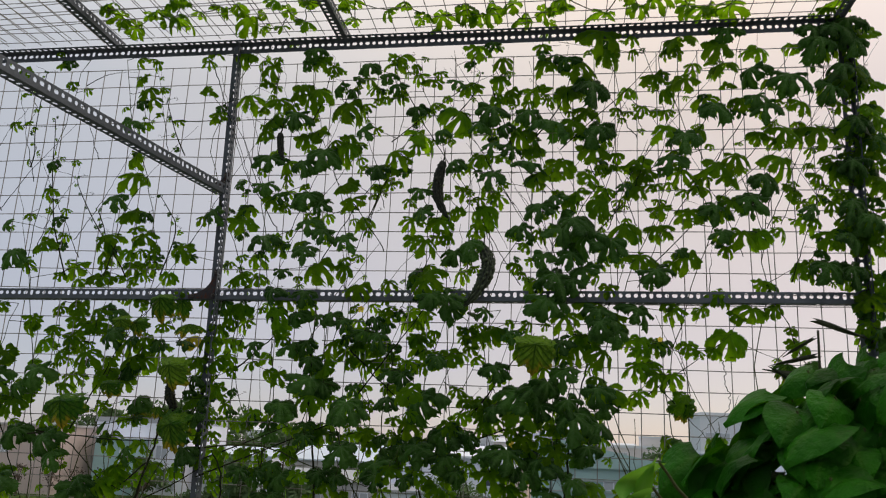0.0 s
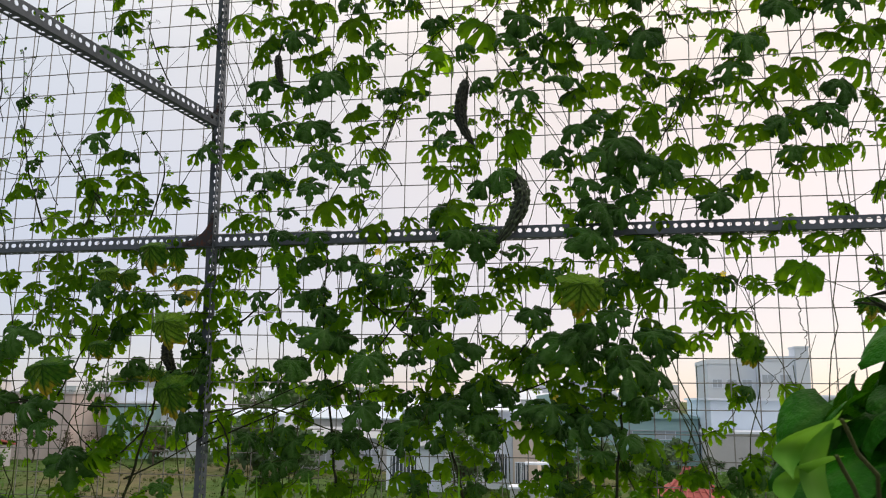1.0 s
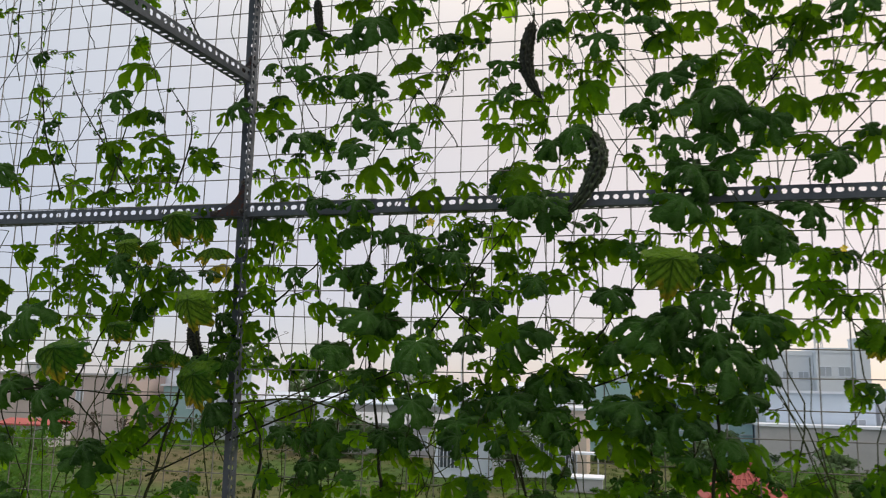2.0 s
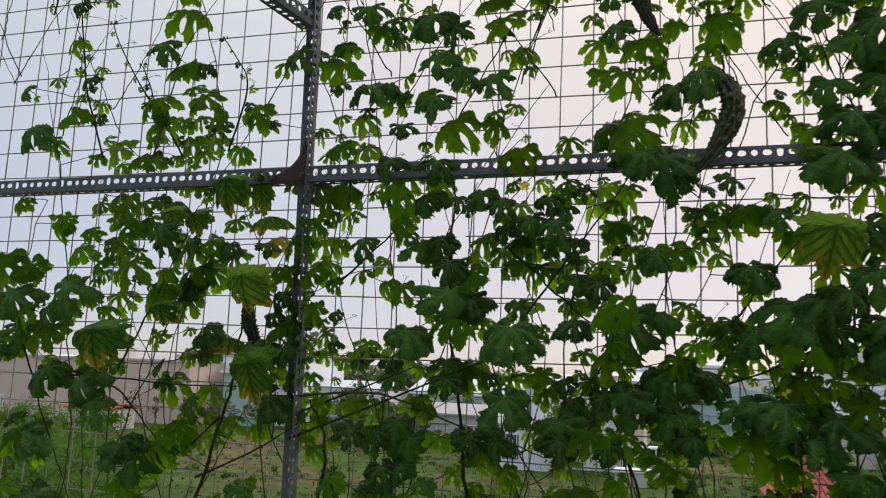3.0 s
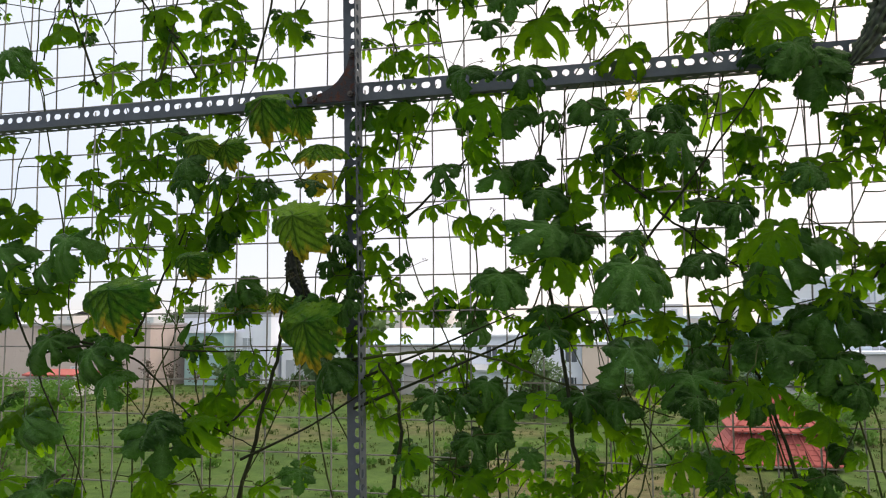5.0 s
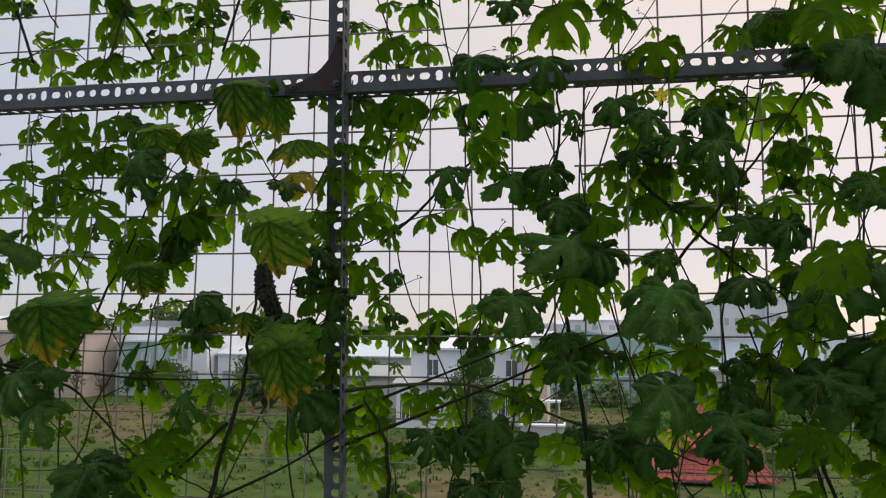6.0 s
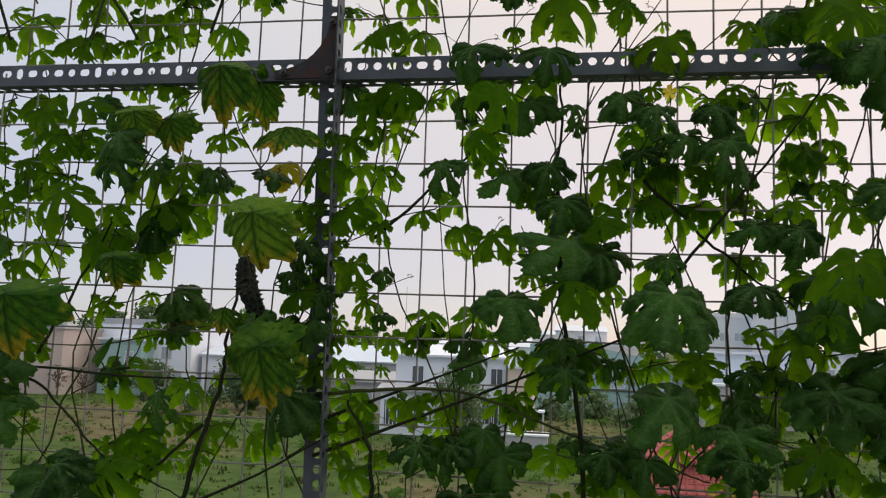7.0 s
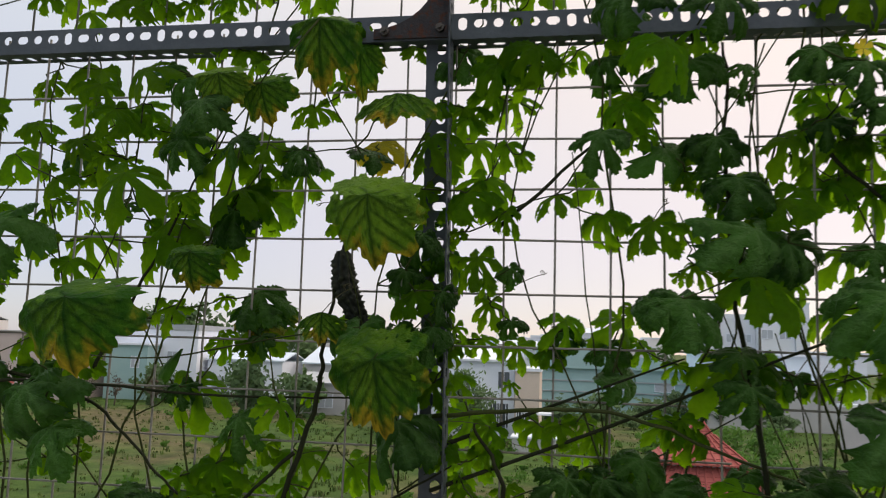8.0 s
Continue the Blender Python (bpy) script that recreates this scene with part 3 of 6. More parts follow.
def gourd_vine(label, stem_x, top, leaves, seed, fill=1.25):
    """A climbing vine: a stem up the mesh, leaves (x, z, width, height, distance from the mesh, in cm) on stalks, a few small leaves, tendrils."""
    rng = random.Random(seed)
    vine = thing("bitter_gourd_vine", label, "climbing vine", "vines on the mesh", at=(stem_x, FENCE, 0.42))
    shift = Matrix.Translation((-stem_x, -FENCE, -0.42))
    pts, x = [], stem_x
    steps = int((top - 0.3) / 0.07)
    zs = [0.42 + (top - 0.42) * i / steps for i in range(steps + 1)]
    swing, period, phase = rng.uniform(0.05, 0.15), rng.uniform(3, 7), rng.uniform(0, 6)
    for z in zs:
        x += rng.gauss(0, 0.008) + (stem_x + swing * math.sin(period * z + phase) - x) * 0.3
        pts.append(Vector((x, FENCE - 0.008 + rng.gauss(0, 0.006), z)))
    stem = Shape().tube(pts, 0.0021, 0.0011, 6)
    placed = [(*(v / 100 for v in leaf), KINDS[key]) for key, some in leaves.items() for leaf in some]
    for a, b, w, *_ in list(placed):
        high_up = b > 2.0
        for _ in range(int(fill * (1.5 if high_up else 1.0) + rng.random())):
            size = max(0.03, min(0.08, w)) * rng.uniform(0.6, 1.0) * (0.75 if high_up else 1.0)
            placed.append((a + rng.gauss(0, 0.03), b + rng.gauss(0, 0.03), size, size * rng.uniform(0.65, 1.0), rng.uniform(-0.03, 0.02), rng.choice((GREEN, GREEN, DARK, YOUNG))))
        if rng.random() < 0.2:
            size = rng.uniform(0.022, 0.035)
            placed.append((a + rng.gauss(0, 0.05), b + rng.gauss(0, 0.05), size, size * 0.85, rng.uniform(-0.02, 0.03), YOUNG))
    placed.sort(key=lambda q: min((p.x - q[0]) ** 2 + (p.z - q[1]) ** 2 for p in pts))
    nodes = list(pts)
    for a, b, w, h, out, key in placed:
        joint = hang_leaf(vine, shift, a, b, w, h, out, rng, key)
        near = min(nodes, key=lambda p: (p - joint).length + max(0, p.z - joint.z) * 0.5)
        stem.tube(bend(near, joint, rng.uniform(-0.004, 0.008), rng, 4), 0.0013, 0.0009, 5)
        nodes.append(joint)
        if rng.random() < 0.08:
            curl = Shape()
            tendril(curl, joint, rng, rng.uniform(0.04, 0.10))
            child("tendril", curl.mesh("tendril", STRAW, True), vine, "", shift)
    a = rng.choice(pts)
    b = a + Vector((rng.uniform(-0.3, 0.3), rng.uniform(-0.02, 0.02), rng.uniform(0.1, 0.4)))
    b.z = min(b.z, TOP)
    stem.tube(bend(a, b, 0.0, rng, 6), 0.0012, 0.0008, 5)
    child("stem", stem.mesh("stem", STEM, True), vine, "thin green climbing stem", shift)
    return vine


def roof_vine(leaves, seed):
    """Runners lying over the roof mesh; leaves as x, y and width in cm."""
    rng = random.Random(seed)
    vine = thing("bitter_gourd_vine", "bitter gourd runners with small leaves lying over the roof mesh", "climbing vine", "vines on the mesh", at=(leaves[0][0] / 100, FENCE, ROOF))
    shift = Matrix.Translation((-leaves[0][0] / 100, -FENCE, -ROOF))
    stem, last = Shape(), None
    for a, b, s in leaves:
        p = Vector((a / 100, b / 100 if b / 100 < FENCE - 0.05 else FENCE - rng.uniform(0.03, 0.3), ROOF + 0.01))
        m = Matrix.Translation(p) @ pose(0, 0, 0, rng.uniform(-110, -60), rng.uniform(-30, 30), rng.uniform(0, 360)) @ Matrix.Diagonal((s / 100, s / 100, s / 100, 1))
        child("leaf", rng.choice(GREEN + YOUNG[:1]), vine, "", shift @ m)
        if rng.random() < 0.8:
            q = p + Vector((rng.gauss(0, 0.06), rng.gauss(0, 0.06), rng.uniform(-0.03, 0.03)))
            child("leaf", rng.choice(YOUNG + GREEN), vine, "", shift @ Matrix.Translation(q) @ pose(0, 0, 0, rng.uniform(-120, -30), rng.uniform(-40, 40), rng.uniform(0, 360)) @ Matrix.Diagonal((0.05, 0.05, 0.05, 1)))
        if last is not None and (p - last).length < 0.5:
            stem.tube(bend(last, p, 0.01, rng, 5), 0.0022, 0.0018, 5)
        last = p
    child("stem", stem.mesh("stem", STEM, True), vine, "thin green climbing stem", shift)


# ---- vines on the fence: leaves as x, z, width, height and distance from the mesh, in cm ----
gourd_vine("dense bitter gourd vine with overlapping dark leaves on the mesh", -1.98, 1.94, {"D": [(-188.6, 117.1, 16.0, 6.6, 4), (-189.2, 130.6, 13.7, 9.3, 4), (-194.0, 132.0, 11.2, 9.0, 3), (-199.0, 136.0, 3.8, 3.0, 3), (-188.0, 147.0, 11.1, 8.9, 3), (-206.0, 153.0, 7.8, 6.2, 3), (-191.1, 156.3, 9.0, 9.0, 4), (-198.6, 157.1, 7.6, 7.6, 4), (-189.0, 163.0, 9.4, 7.5, 3), (-208.0, 165.0, 9.9, 7.9, 3), (-200.0, 166.0, 11.7, 9.4, 3), (-203.0, 192.0, 6.0, 4.8, 3)],
           "Y": [(-198.0, 118.0, 9.3, 7.4, 3)],
           "G": [(-196.0, 162.0, 9.6, 7.7, 3), (-199.0, 175.0, 9.8, 7.8, 3), (-207.0, 176.0, 10.0, 8.0, 3), (-189.0, 187.0, 6.9, 5.5, 3)]}, 101)
gourd_vine("bitter gourd vine with dark lobed leaves climbing the wire mesh", -1.75, 1.95, {"G": [(-164.0, 122.1, 7.3, 7.3, 4), (-179.3, 136.0, 3.4, 3.6, -4), (-173.8, 137.4, 2.8, 3.0, -4), (-174.6, 143.5, 5.0, 4.2, 2), (-182.7, 167.1, 4.1, 4.5, -4), (-160.6, 168.7, 10.8, 10.4, -1), (-161.3, 173.0, 9.6, 8.3, 10), (-176.5, 182.6, 7.4, 5.4, -4), (-184.5, 192.4, 5.3, 6.5, -4), (-177.3, 192.7, 6.5, 7.5, -4)],
           "D": [(-160.5, 129.1, 14.3, 10.8, 4), (-174.7, 145.3, 13.5, 8.7, 4), (-166.9, 185.5, 10.1, 5.2, -2)],
           "Y": [(-174.4, 166.5, 8.8, 7.3, -4), (-180.9, 173.6, 4.7, 4.7, -4), (-177.5, 173.6, 3.1, 3.5, -4), (-177.2, 187.7, 6.0, 4.6, -4)]}, 102)
gourd_vine("bitter gourd vine with large yellowing leaves beside the post", -1.53, 1.98, {"Y": [(-152.3, 118.0, 5.7, 4.6, 4), (-147.0, 133.7, 4.0, 5.2, -3), (-154.3, 153.2, 4.1, 3.2, -4), (-148.7, 173.1, 10.2, 6.6, -4)],
           "D": [(-155.2, 132.6, 10.1, 5.5, 12), (-148.0, 141.5, 5.4, 7.9, 0), (-148.1, 180.2, 7.5, 4.8, 6), (-158.2, 180.8, 9.0, 6.8, 1), (-147.2, 181.1, 6.7, 5.2, 19), (-160.1, 188.7, 8.9, 6.4, 8)],
           "G": [(-153.1, 134.3, 8.0, 7.6, -4), (-155.6, 145.6, 8.8, 7.9, -2), (-154.2, 165.6, 7.0, 8.0, -4), (-149.7, 194.8, 5.9, 3.5, 1), (-158.2, 196.3, 5.1, 3.5, -3)],
           "O": [(-160.9, 155.8, 16.0, 12.5, 18), (-147.3, 156.9, 11.8, 6.1, -4)]}, 103)
gourd_vine("bitter gourd vine with large yellowing leaves beside the post", -1.35, 1.95, {"G": [(-139.4, 120.5, 5.6, 4.5, 4), (-140.6, 137.0, 5.6, 6.3, -4), (-131.6, 137.1, 5.9, 4.9, -4)],
           "D": [(-131.7, 123.4, 5.8, 5.8, 4), (-145.8, 154.0, 4.0, 4.2, 0), (-125.7, 154.8, 4.6, 5.5, 6)],
           "Y": [(-143.0, 144.9, 5.0, 5.0, 2), (-142.6, 176.7, 7.5, 8.5, -4)],
           "O": [(-126.9, 150.3, 12.8, 14.5, 11), (-135.6, 156.2, 7.2, 4.5, 6), (-127.3, 169.5, 13.0, 12.6, 15), (-126.2, 183.4, 11.4, 5.7, 9), (-141.0, 184.4, 7.9, 7.9, 15), (-145.5, 184.6, 8.1, 6.4, 18), (-135.0, 190.9, 10.1, 10.9, 13), (-133.0, 193.2, 6.9, 10.6, 1)],
           "L": [(-130.9, 181.4, 8.1, 4.5, -4)]}, 104)
gourd_vine("bitter gourd vine with dark lobed leaves climbing the wire mesh", -1.20, 1.96, {"G": [(-117.3, 138.0, 6.7, 5.0, -4), (-121.4, 148.6, 3.8, 6.3, 2), (-119.5, 148.7, 5.3, 4.9, -4), (-114.4, 158.8, 4.4, 5.9, 0), (-115.6, 164.0, 5.3, 6.7, 5), (-117.0, 173.1, 8.2, 6.0, 3), (-123.6, 173.6, 4.8, 5.7, 2), (-118.4, 185.3, 7.2, 4.9, 0)],
           "Y": [(-118.4, 143.8, 7.9, 5.8, -4), (-115.8, 154.6, 5.1, 3.6, -4), (-117.2, 180.4, 7.4, 7.6, -4)],
           "D": [(-121.0, 154.9, 4.6, 7.1, 6), (-120.1, 159.9, 3.7, 5.3, 6), (-123.4, 160.3, 5.5, 6.2, 6), (-124.8, 162.8, 4.6, 3.7, 6), (-122.9, 166.6, 5.4, 5.5, 6), (-119.8, 193.7, 7.1, 7.3, -2)]}, 105)
gourd_vine("bitter gourd vine with light translucent leaves on the mesh", -1.04, 1.99, {"G": [(-114.4, 132.6, 5.8, 5.3, 2), (-101.7, 143.9, 5.0, 4.1, -4), (-112.8, 170.8, 4.2, 5.1, 2), (-109.6, 191.2, 7.6, 5.9, 5)],
           "D": [(-105.0, 137.7, 6.8, 5.6, 6), (-99.1, 137.7, 6.9, 4.3, 3), (-99.1, 153.8, 5.9, 4.3, -1), (-104.7, 155.6, 6.1, 3.7, -3), (-100.9, 177.5, 6.8, 5.6, 13), (-114.0, 190.1, 6.7, 6.7, 3), (-96.4, 196.7, 10.1, 5.4, 9)],
           "Y": [(-103.1, 140.9, 4.1, 3.5, -4), (-110.9, 153.4, 5.1, 5.8, -4), (-98.9, 157.4, 6.0, 5.0, -4), (-102.3, 176.2, 4.9, 4.3, -3), (-111.7, 187.2, 6.8, 6.0, -4), (-103.9, 194.9, 5.0, 4.3, -4)]}, 106)
gourd_vine("dense bitter gourd vine with overlapping dark leaves on the mesh", -0.89, 1.98, {"D": [(-91.8, 136.3, 9.5, 5.7, 1), (-81.5, 138.3, 6.1, 5.2, -1), (-89.9, 143.4, 5.7, 5.2, 1), (-91.7, 158.6, 9.8, 6.5, 9), (-82.3, 160.8, 9.9, 6.9, 7), (-83.6, 167.1, 14.6, 7.9, 5), (-93.5, 168.9, 7.1, 5.5, 6), (-92.9, 179.2, 8.3, 5.6, 1), (-86.2, 179.8, 8.0, 5.7, 3), (-82.9, 189.1, 4.1, 4.2, 4), (-88.5, 189.6, 8.6, 5.7, 3), (-86.8, 195.6, 9.1, 5.5, 9)],
           "Y": [(-84.5, 150.8, 9.8, 9.1, 1), (-94.9, 154.1, 4.1, 5.0, -4), (-88.4, 164.3, 3.9, 4.7, 2), (-96.0, 186.2, 8.6, 6.9, -1)],
           "G": [(-89.9, 177.2, 4.0, 4.0, -1), (-94.8, 188.3, 7.5, 7.2, 12)]}, 107)
gourd_vine("bitter gourd vine with light translucent leaves on the mesh", -0.69, 1.97, {"D": [(-71.3, 137.3, 7.2, 5.6, 7), (-59.8, 137.9, 7.9, 6.3, 8), (-69.9, 145.3, 9.7, 8.6, 11), (-69.0, 158.9, 12.3, 9.3, 11), (-60.9, 181.3, 7.5, 8.8, 7), (-66.2, 184.2, 6.7, 5.8, 4), (-71.5, 186.0, 6.7, 6.1, 11), (-62.3, 188.0, 6.1, 5.2, 6), (-75.8, 188.9, 6.5, 4.7, 10)],
           "Y": [(-63.2, 147.8, 5.5, 6.2, -1), (-79.7, 151.2, 6.3, 8.1, -3), (-62.7, 174.6, 6.9, 8.3, -4), (-69.7, 178.4, 7.0, 10.1, -4), (-72.9, 185.2, 6.4, 4.6, 0), (-65.2, 194.7, 4.8, 3.9, -4)],
           "G": [(-69.0, 166.4, 7.6, 4.9, -4), (-64.6, 180.4, 5.8, 4.7, -4)]}, 108)
gourd_vine("bitter gourd vine with dark lobed leaves climbing the wire mesh", -0.52, 1.95, {"D": [(-52.6, 140.2, 7.2, 5.7, 17), (-53.0, 145.6, 6.0, 5.2, -3), (-50.7, 147.5, 4.2, 3.3, 14), (-58.3, 150.3, 5.2, 3.9, 6), (-57.0, 162.0, 9.2, 4.1, 6), (-51.6, 169.4, 6.6, 6.6, 8), (-56.8, 171.2, 7.5, 4.8, 5)],
           "Y": [(-58.4, 144.8, 7.1, 5.5, -2), (-57.7, 176.1, 5.2, 7.4, -4), (-49.3, 180.6, 5.6, 5.6, -4), (-48.3, 183.9, 7.3, 5.4, -1), (-50.8, 190.7, 9.4, 9.4, -4)],
           "G": [(-48.4, 158.2, 5.0, 4.2, 10), (-49.1, 163.8, 5.8, 5.5, -4), (-47.9, 164.4, 8.9, 6.9, 17), (-50.7, 175.2, 7.7, 3.7, 3), (-58.5, 193.0, 5.4, 3.8, 2)]}, 109)
gourd_vine("bitter gourd vine with dark lobed leaves climbing the wire mesh", -0.37, 1.97, {"D": [(-34.2, 139.8, 6.6, 6.6, 4), (-37.3, 143.9, 10.0, 6.7, 4), (-39.6, 144.8, 8.5, 6.8, 2), (-36.4, 151.6, 13.4, 8.9, 4), (-41.0, 175.7, 7.2, 4.9, 9), (-37.8, 177.2, 11.0, 5.3, 4), (-36.1, 191.7, 8.1, 7.0, 4), (-43.2, 194.9, 8.4, 5.8, 12)],
           "G": [(-45.0, 148.8, 5.7, 5.1, 2), (-31.3, 163.8, 6.9, 4.6, 1), (-30.6, 180.0, 5.3, 3.5, 1), (-33.3, 183.6, 3.5, 3.5, 1), (-31.7, 185.9, 7.7, 4.2, 1)],
           "Y": [(-32.9, 158.1, 5.7, 5.7, 1), (-43.8, 173.3, 5.5, 5.0, 7), (-45.5, 177.5, 4.6, 5.2, 2), (-45.7, 189.6, 5.5, 7.9, 2)]}, 110)
gourd_vine("bitter gourd vine with dark lobed leaves climbing the wire mesh", -0.23, 1.94, {"G": [(-17.6, 135.3, 7.6, 6.5, 1), (-26.5, 163.2, 6.8, 4.1, 1)],
           "D": [(-22.9, 139.4, 11.8, 9.5, 4), (-18.7, 146.0, 16.1, 8.2, 4), (-25.0, 146.7, 8.7, 6.5, 4), (-29.5, 150.8, 5.5, 5.7, 4), (-21.4, 160.4, 7.7, 5.5, 4), (-15.2, 164.9, 16.3, 7.6, 4), (-22.4, 173.3, 10.7, 5.6, 4), (-17.8, 185.0, 7.8, 4.9, 4), (-23.2, 185.1, 7.9, 5.4, 4), (-26.3, 192.1, 6.4, 4.8, 4)],
           "Y": [(-17.1, 153.7, 4.0, 4.6, 1), (-25.6, 155.6, 4.5, 5.6, 1), (-28.7, 160.4, 4.5, 4.1, 1), (-22.6, 170.3, 5.2, 3.6, 1), (-18.0, 189.2, 3.0, 3.4, 1)]}, 111)
gourd_vine("dense bitter gourd vine with overlapping dark leaves on the mesh", -0.06, 1.94, {"D": [(-5.6, 134.7, 10.4, 5.2, 4), (-13.0, 140.3, 9.5, 6.3, 4), (-6.2, 143.6, 13.6, 9.2, 4), (-1.7, 156.1, 6.3, 6.3, 4), (-13.6, 158.5, 11.9, 7.3, 4), (-6.5, 161.3, 8.5, 5.3, 4), (13.2, 162.7, 8.8, 6.0, 4), (-6.2, 167.7, 9.7, 7.5, 4), (10.1, 178.9, 9.0, 6.5, 4), (-0.6, 180.9, 8.6, 9.7, 4), (10.9, 192.0, 10.9, 7.3, 4)],
           "Y": [(-11.4, 149.0, 6.5, 5.2, 1), (-3.3, 154.9, 5.4, 4.3, 1), (-12.3, 187.9, 3.4, 5.9, 1)],
           "G": [(10.2, 170.6, 6.5, 4.7, 1), (7.4, 182.9, 7.3, 6.6, 1)],
           "O": [(-9.1, 178.6, 13.7, 13.5, 12)]}, 112)
gourd_vine("bitter gourd vine with large yellowing leaves beside the post", 0.35, 2.01, {"O": [(36.2, 163.3, 9.5, 8.8, 1), (67.8, 174.7, 8.8, 7.0, 1)],
           "G": [(23.2, 166.4, 7.1, 6.1, 1), (14.4, 166.8, 10.8, 7.9, 1), (27.8, 170.8, 7.2, 8.9, 1), (38.5, 181.7, 7.2, 6.5, 1), (29.1, 181.9, 7.2, 5.4, 1), (72.6, 182.9, 7.0, 6.0, 1), (23.5, 183.2, 7.3, 6.2, 1), (65.5, 194.1, 5.4, 7.2, 1), (48.5, 198.6, 8.3, 7.3, 1)],
           "Y": [(33.7, 172.0, 7.1, 7.1, 1), (22.6, 174.5, 8.3, 7.2, 1), (50.7, 183.8, 11.8, 10.0, 1), (35.4, 192.9, 7.3, 7.6, 1), (58.0, 194.0, 10.8, 5.0, 1)],
           "D": [(15.5, 185.5, 9.7, 6.1, 4), (21.6, 192.1, 12.7, 7.2, 4)]}, 113)
gourd_vine("bitter gourd vine with dark lobed leaves climbing the wire mesh", -1.90, 2.91, {"G": [(-167.9, 203.4, 10.1, 5.2, 0), (-179.3, 206.9, 9.7, 8.0, -4), (-167.4, 213.1, 7.6, 6.5, -4), (-164.1, 217.0, 10.4, 6.2, 1), (-212.1, 263.6, 4.9, 4.0, 1), (-210.3, 276.0, 4.0, 4.0, 1), (-190.7, 279.8, 5.5, 4.9, 1), (-212.2, 286.5, 6.7, 5.4, 1), (-195.4, 288.9, 6.7, 4.9, 1)],
           "Y": [(-162.3, 204.3, 4.1, 3.1, -4)],
           "D": [(-200.2, 209.6, 8.3, 8.3, 4), (-188.6, 215.0, 8.7, 7.5, 4), (-205.0, 222.5, 5.3, 5.5, 4), (-184.5, 224.2, 5.8, 5.4, 4), (-163.0, 231.1, 8.3, 7.1, 4), (-189.8, 234.6, 5.9, 4.6, 4), (-190.1, 245.7, 6.0, 4.7, 4)]}, 114)
gourd_vine("bitter gourd vine with dark lobed leaves climbing the wire mesh", -1.57, 2.90, {"Y": [(-154.1, 204.8, 5.8, 4.7, -4), (-156.6, 211.5, 4.2, 5.5, 2), (-151.1, 212.0, 6.1, 4.9, 2)],
           "G": [(-149.6, 208.0, 8.0, 5.3, -4), (-156.9, 208.1, 6.8, 6.0, -4), (-146.6, 212.3, 4.1, 5.9, 2), (-152.0, 218.1, 10.3, 7.0, 1), (-157.6, 226.3, 10.4, 6.7, 1), (-159.5, 239.9, 9.5, 7.2, 1), (-158.4, 247.7, 4.7, 7.6, 1), (-158.6, 260.4, 3.2, 4.3, 1), (-154.5, 271.2, 6.0, 6.5, 1), (-157.6, 275.2, 6.5, 7.4, 1), (-160.7, 280.5, 4.4, 5.7, 1), (-155.7, 287.0, 3.9, 5.5, 1), (-161.8, 288.4, 4.4, 5.5, 1)],
           "D": [(-160.7, 261.7, 9.6, 5.3, 4)]}, 115)
gourd_vine("bitter gourd vine with dark lobed leaves climbing the wire mesh", -1.20, 2.92, {"G": [(-112.7, 202.9, 7.1, 5.8, 2), (-135.9, 212.8, 10.2, 8.2, 1), (-114.5, 223.4, 12.2, 5.7, 1), (-143.8, 263.3, 5.1, 3.0, 1), (-128.2, 264.8, 6.8, 5.9, 1), (-116.0, 269.5, 11.8, 8.9, 1), (-133.5, 275.7, 6.9, 4.7, 1), (-110.2, 278.0, 5.9, 5.1, 1), (-112.1, 286.0, 6.4, 5.6, 1), (-119.9, 288.1, 9.0, 6.4, 1), (-131.8, 290.4, 6.5, 3.5, 1)],
           "Y": [(-140.5, 203.5, 5.9, 5.1, 1), (-120.3, 208.5, 4.8, 6.0, -4), (-135.7, 211.5, 5.6, 4.1, 2), (-112.9, 228.5, 7.3, 4.1, 1)],
           "D": [(-123.9, 225.6, 7.7, 7.7, 4), (-115.6, 237.2, 4.5, 4.5, 4)]}, 116)
gourd_vine("bitter gourd vine with dark lobed leaves climbing the wire mesh", -1.04, 2.85, {"G": [(-108.5, 203.6, 6.4, 6.0, -3), (-99.1, 229.3, 3.2, 6.1, 1), (-98.2, 244.7, 7.4, 7.0, 1), (-92.8, 255.1, 10.3, 6.2, 1), (-109.3, 257.6, 6.3, 6.3, 1), (-106.3, 262.4, 8.4, 8.4, 1), (-95.5, 273.5, 8.8, 9.7, 1), (-109.1, 282.6, 6.4, 10.2, 1)],
           "Y": [(-108.9, 210.9, 7.1, 6.1, -4), (-100.9, 214.6, 7.6, 8.0, 1), (-103.6, 231.4, 6.1, 6.9, 1), (-105.0, 270.3, 9.5, 5.0, 1)],
           "D": [(-104.3, 215.8, 11.1, 7.9, 4), (-100.1, 232.8, 6.0, 4.4, 4), (-105.9, 236.0, 8.9, 5.7, 4), (-91.8, 243.3, 9.3, 8.1, 4), (-105.2, 246.1, 13.0, 6.9, 4), (-95.5, 261.8, 11.5, 8.2, 4)]}, 117)
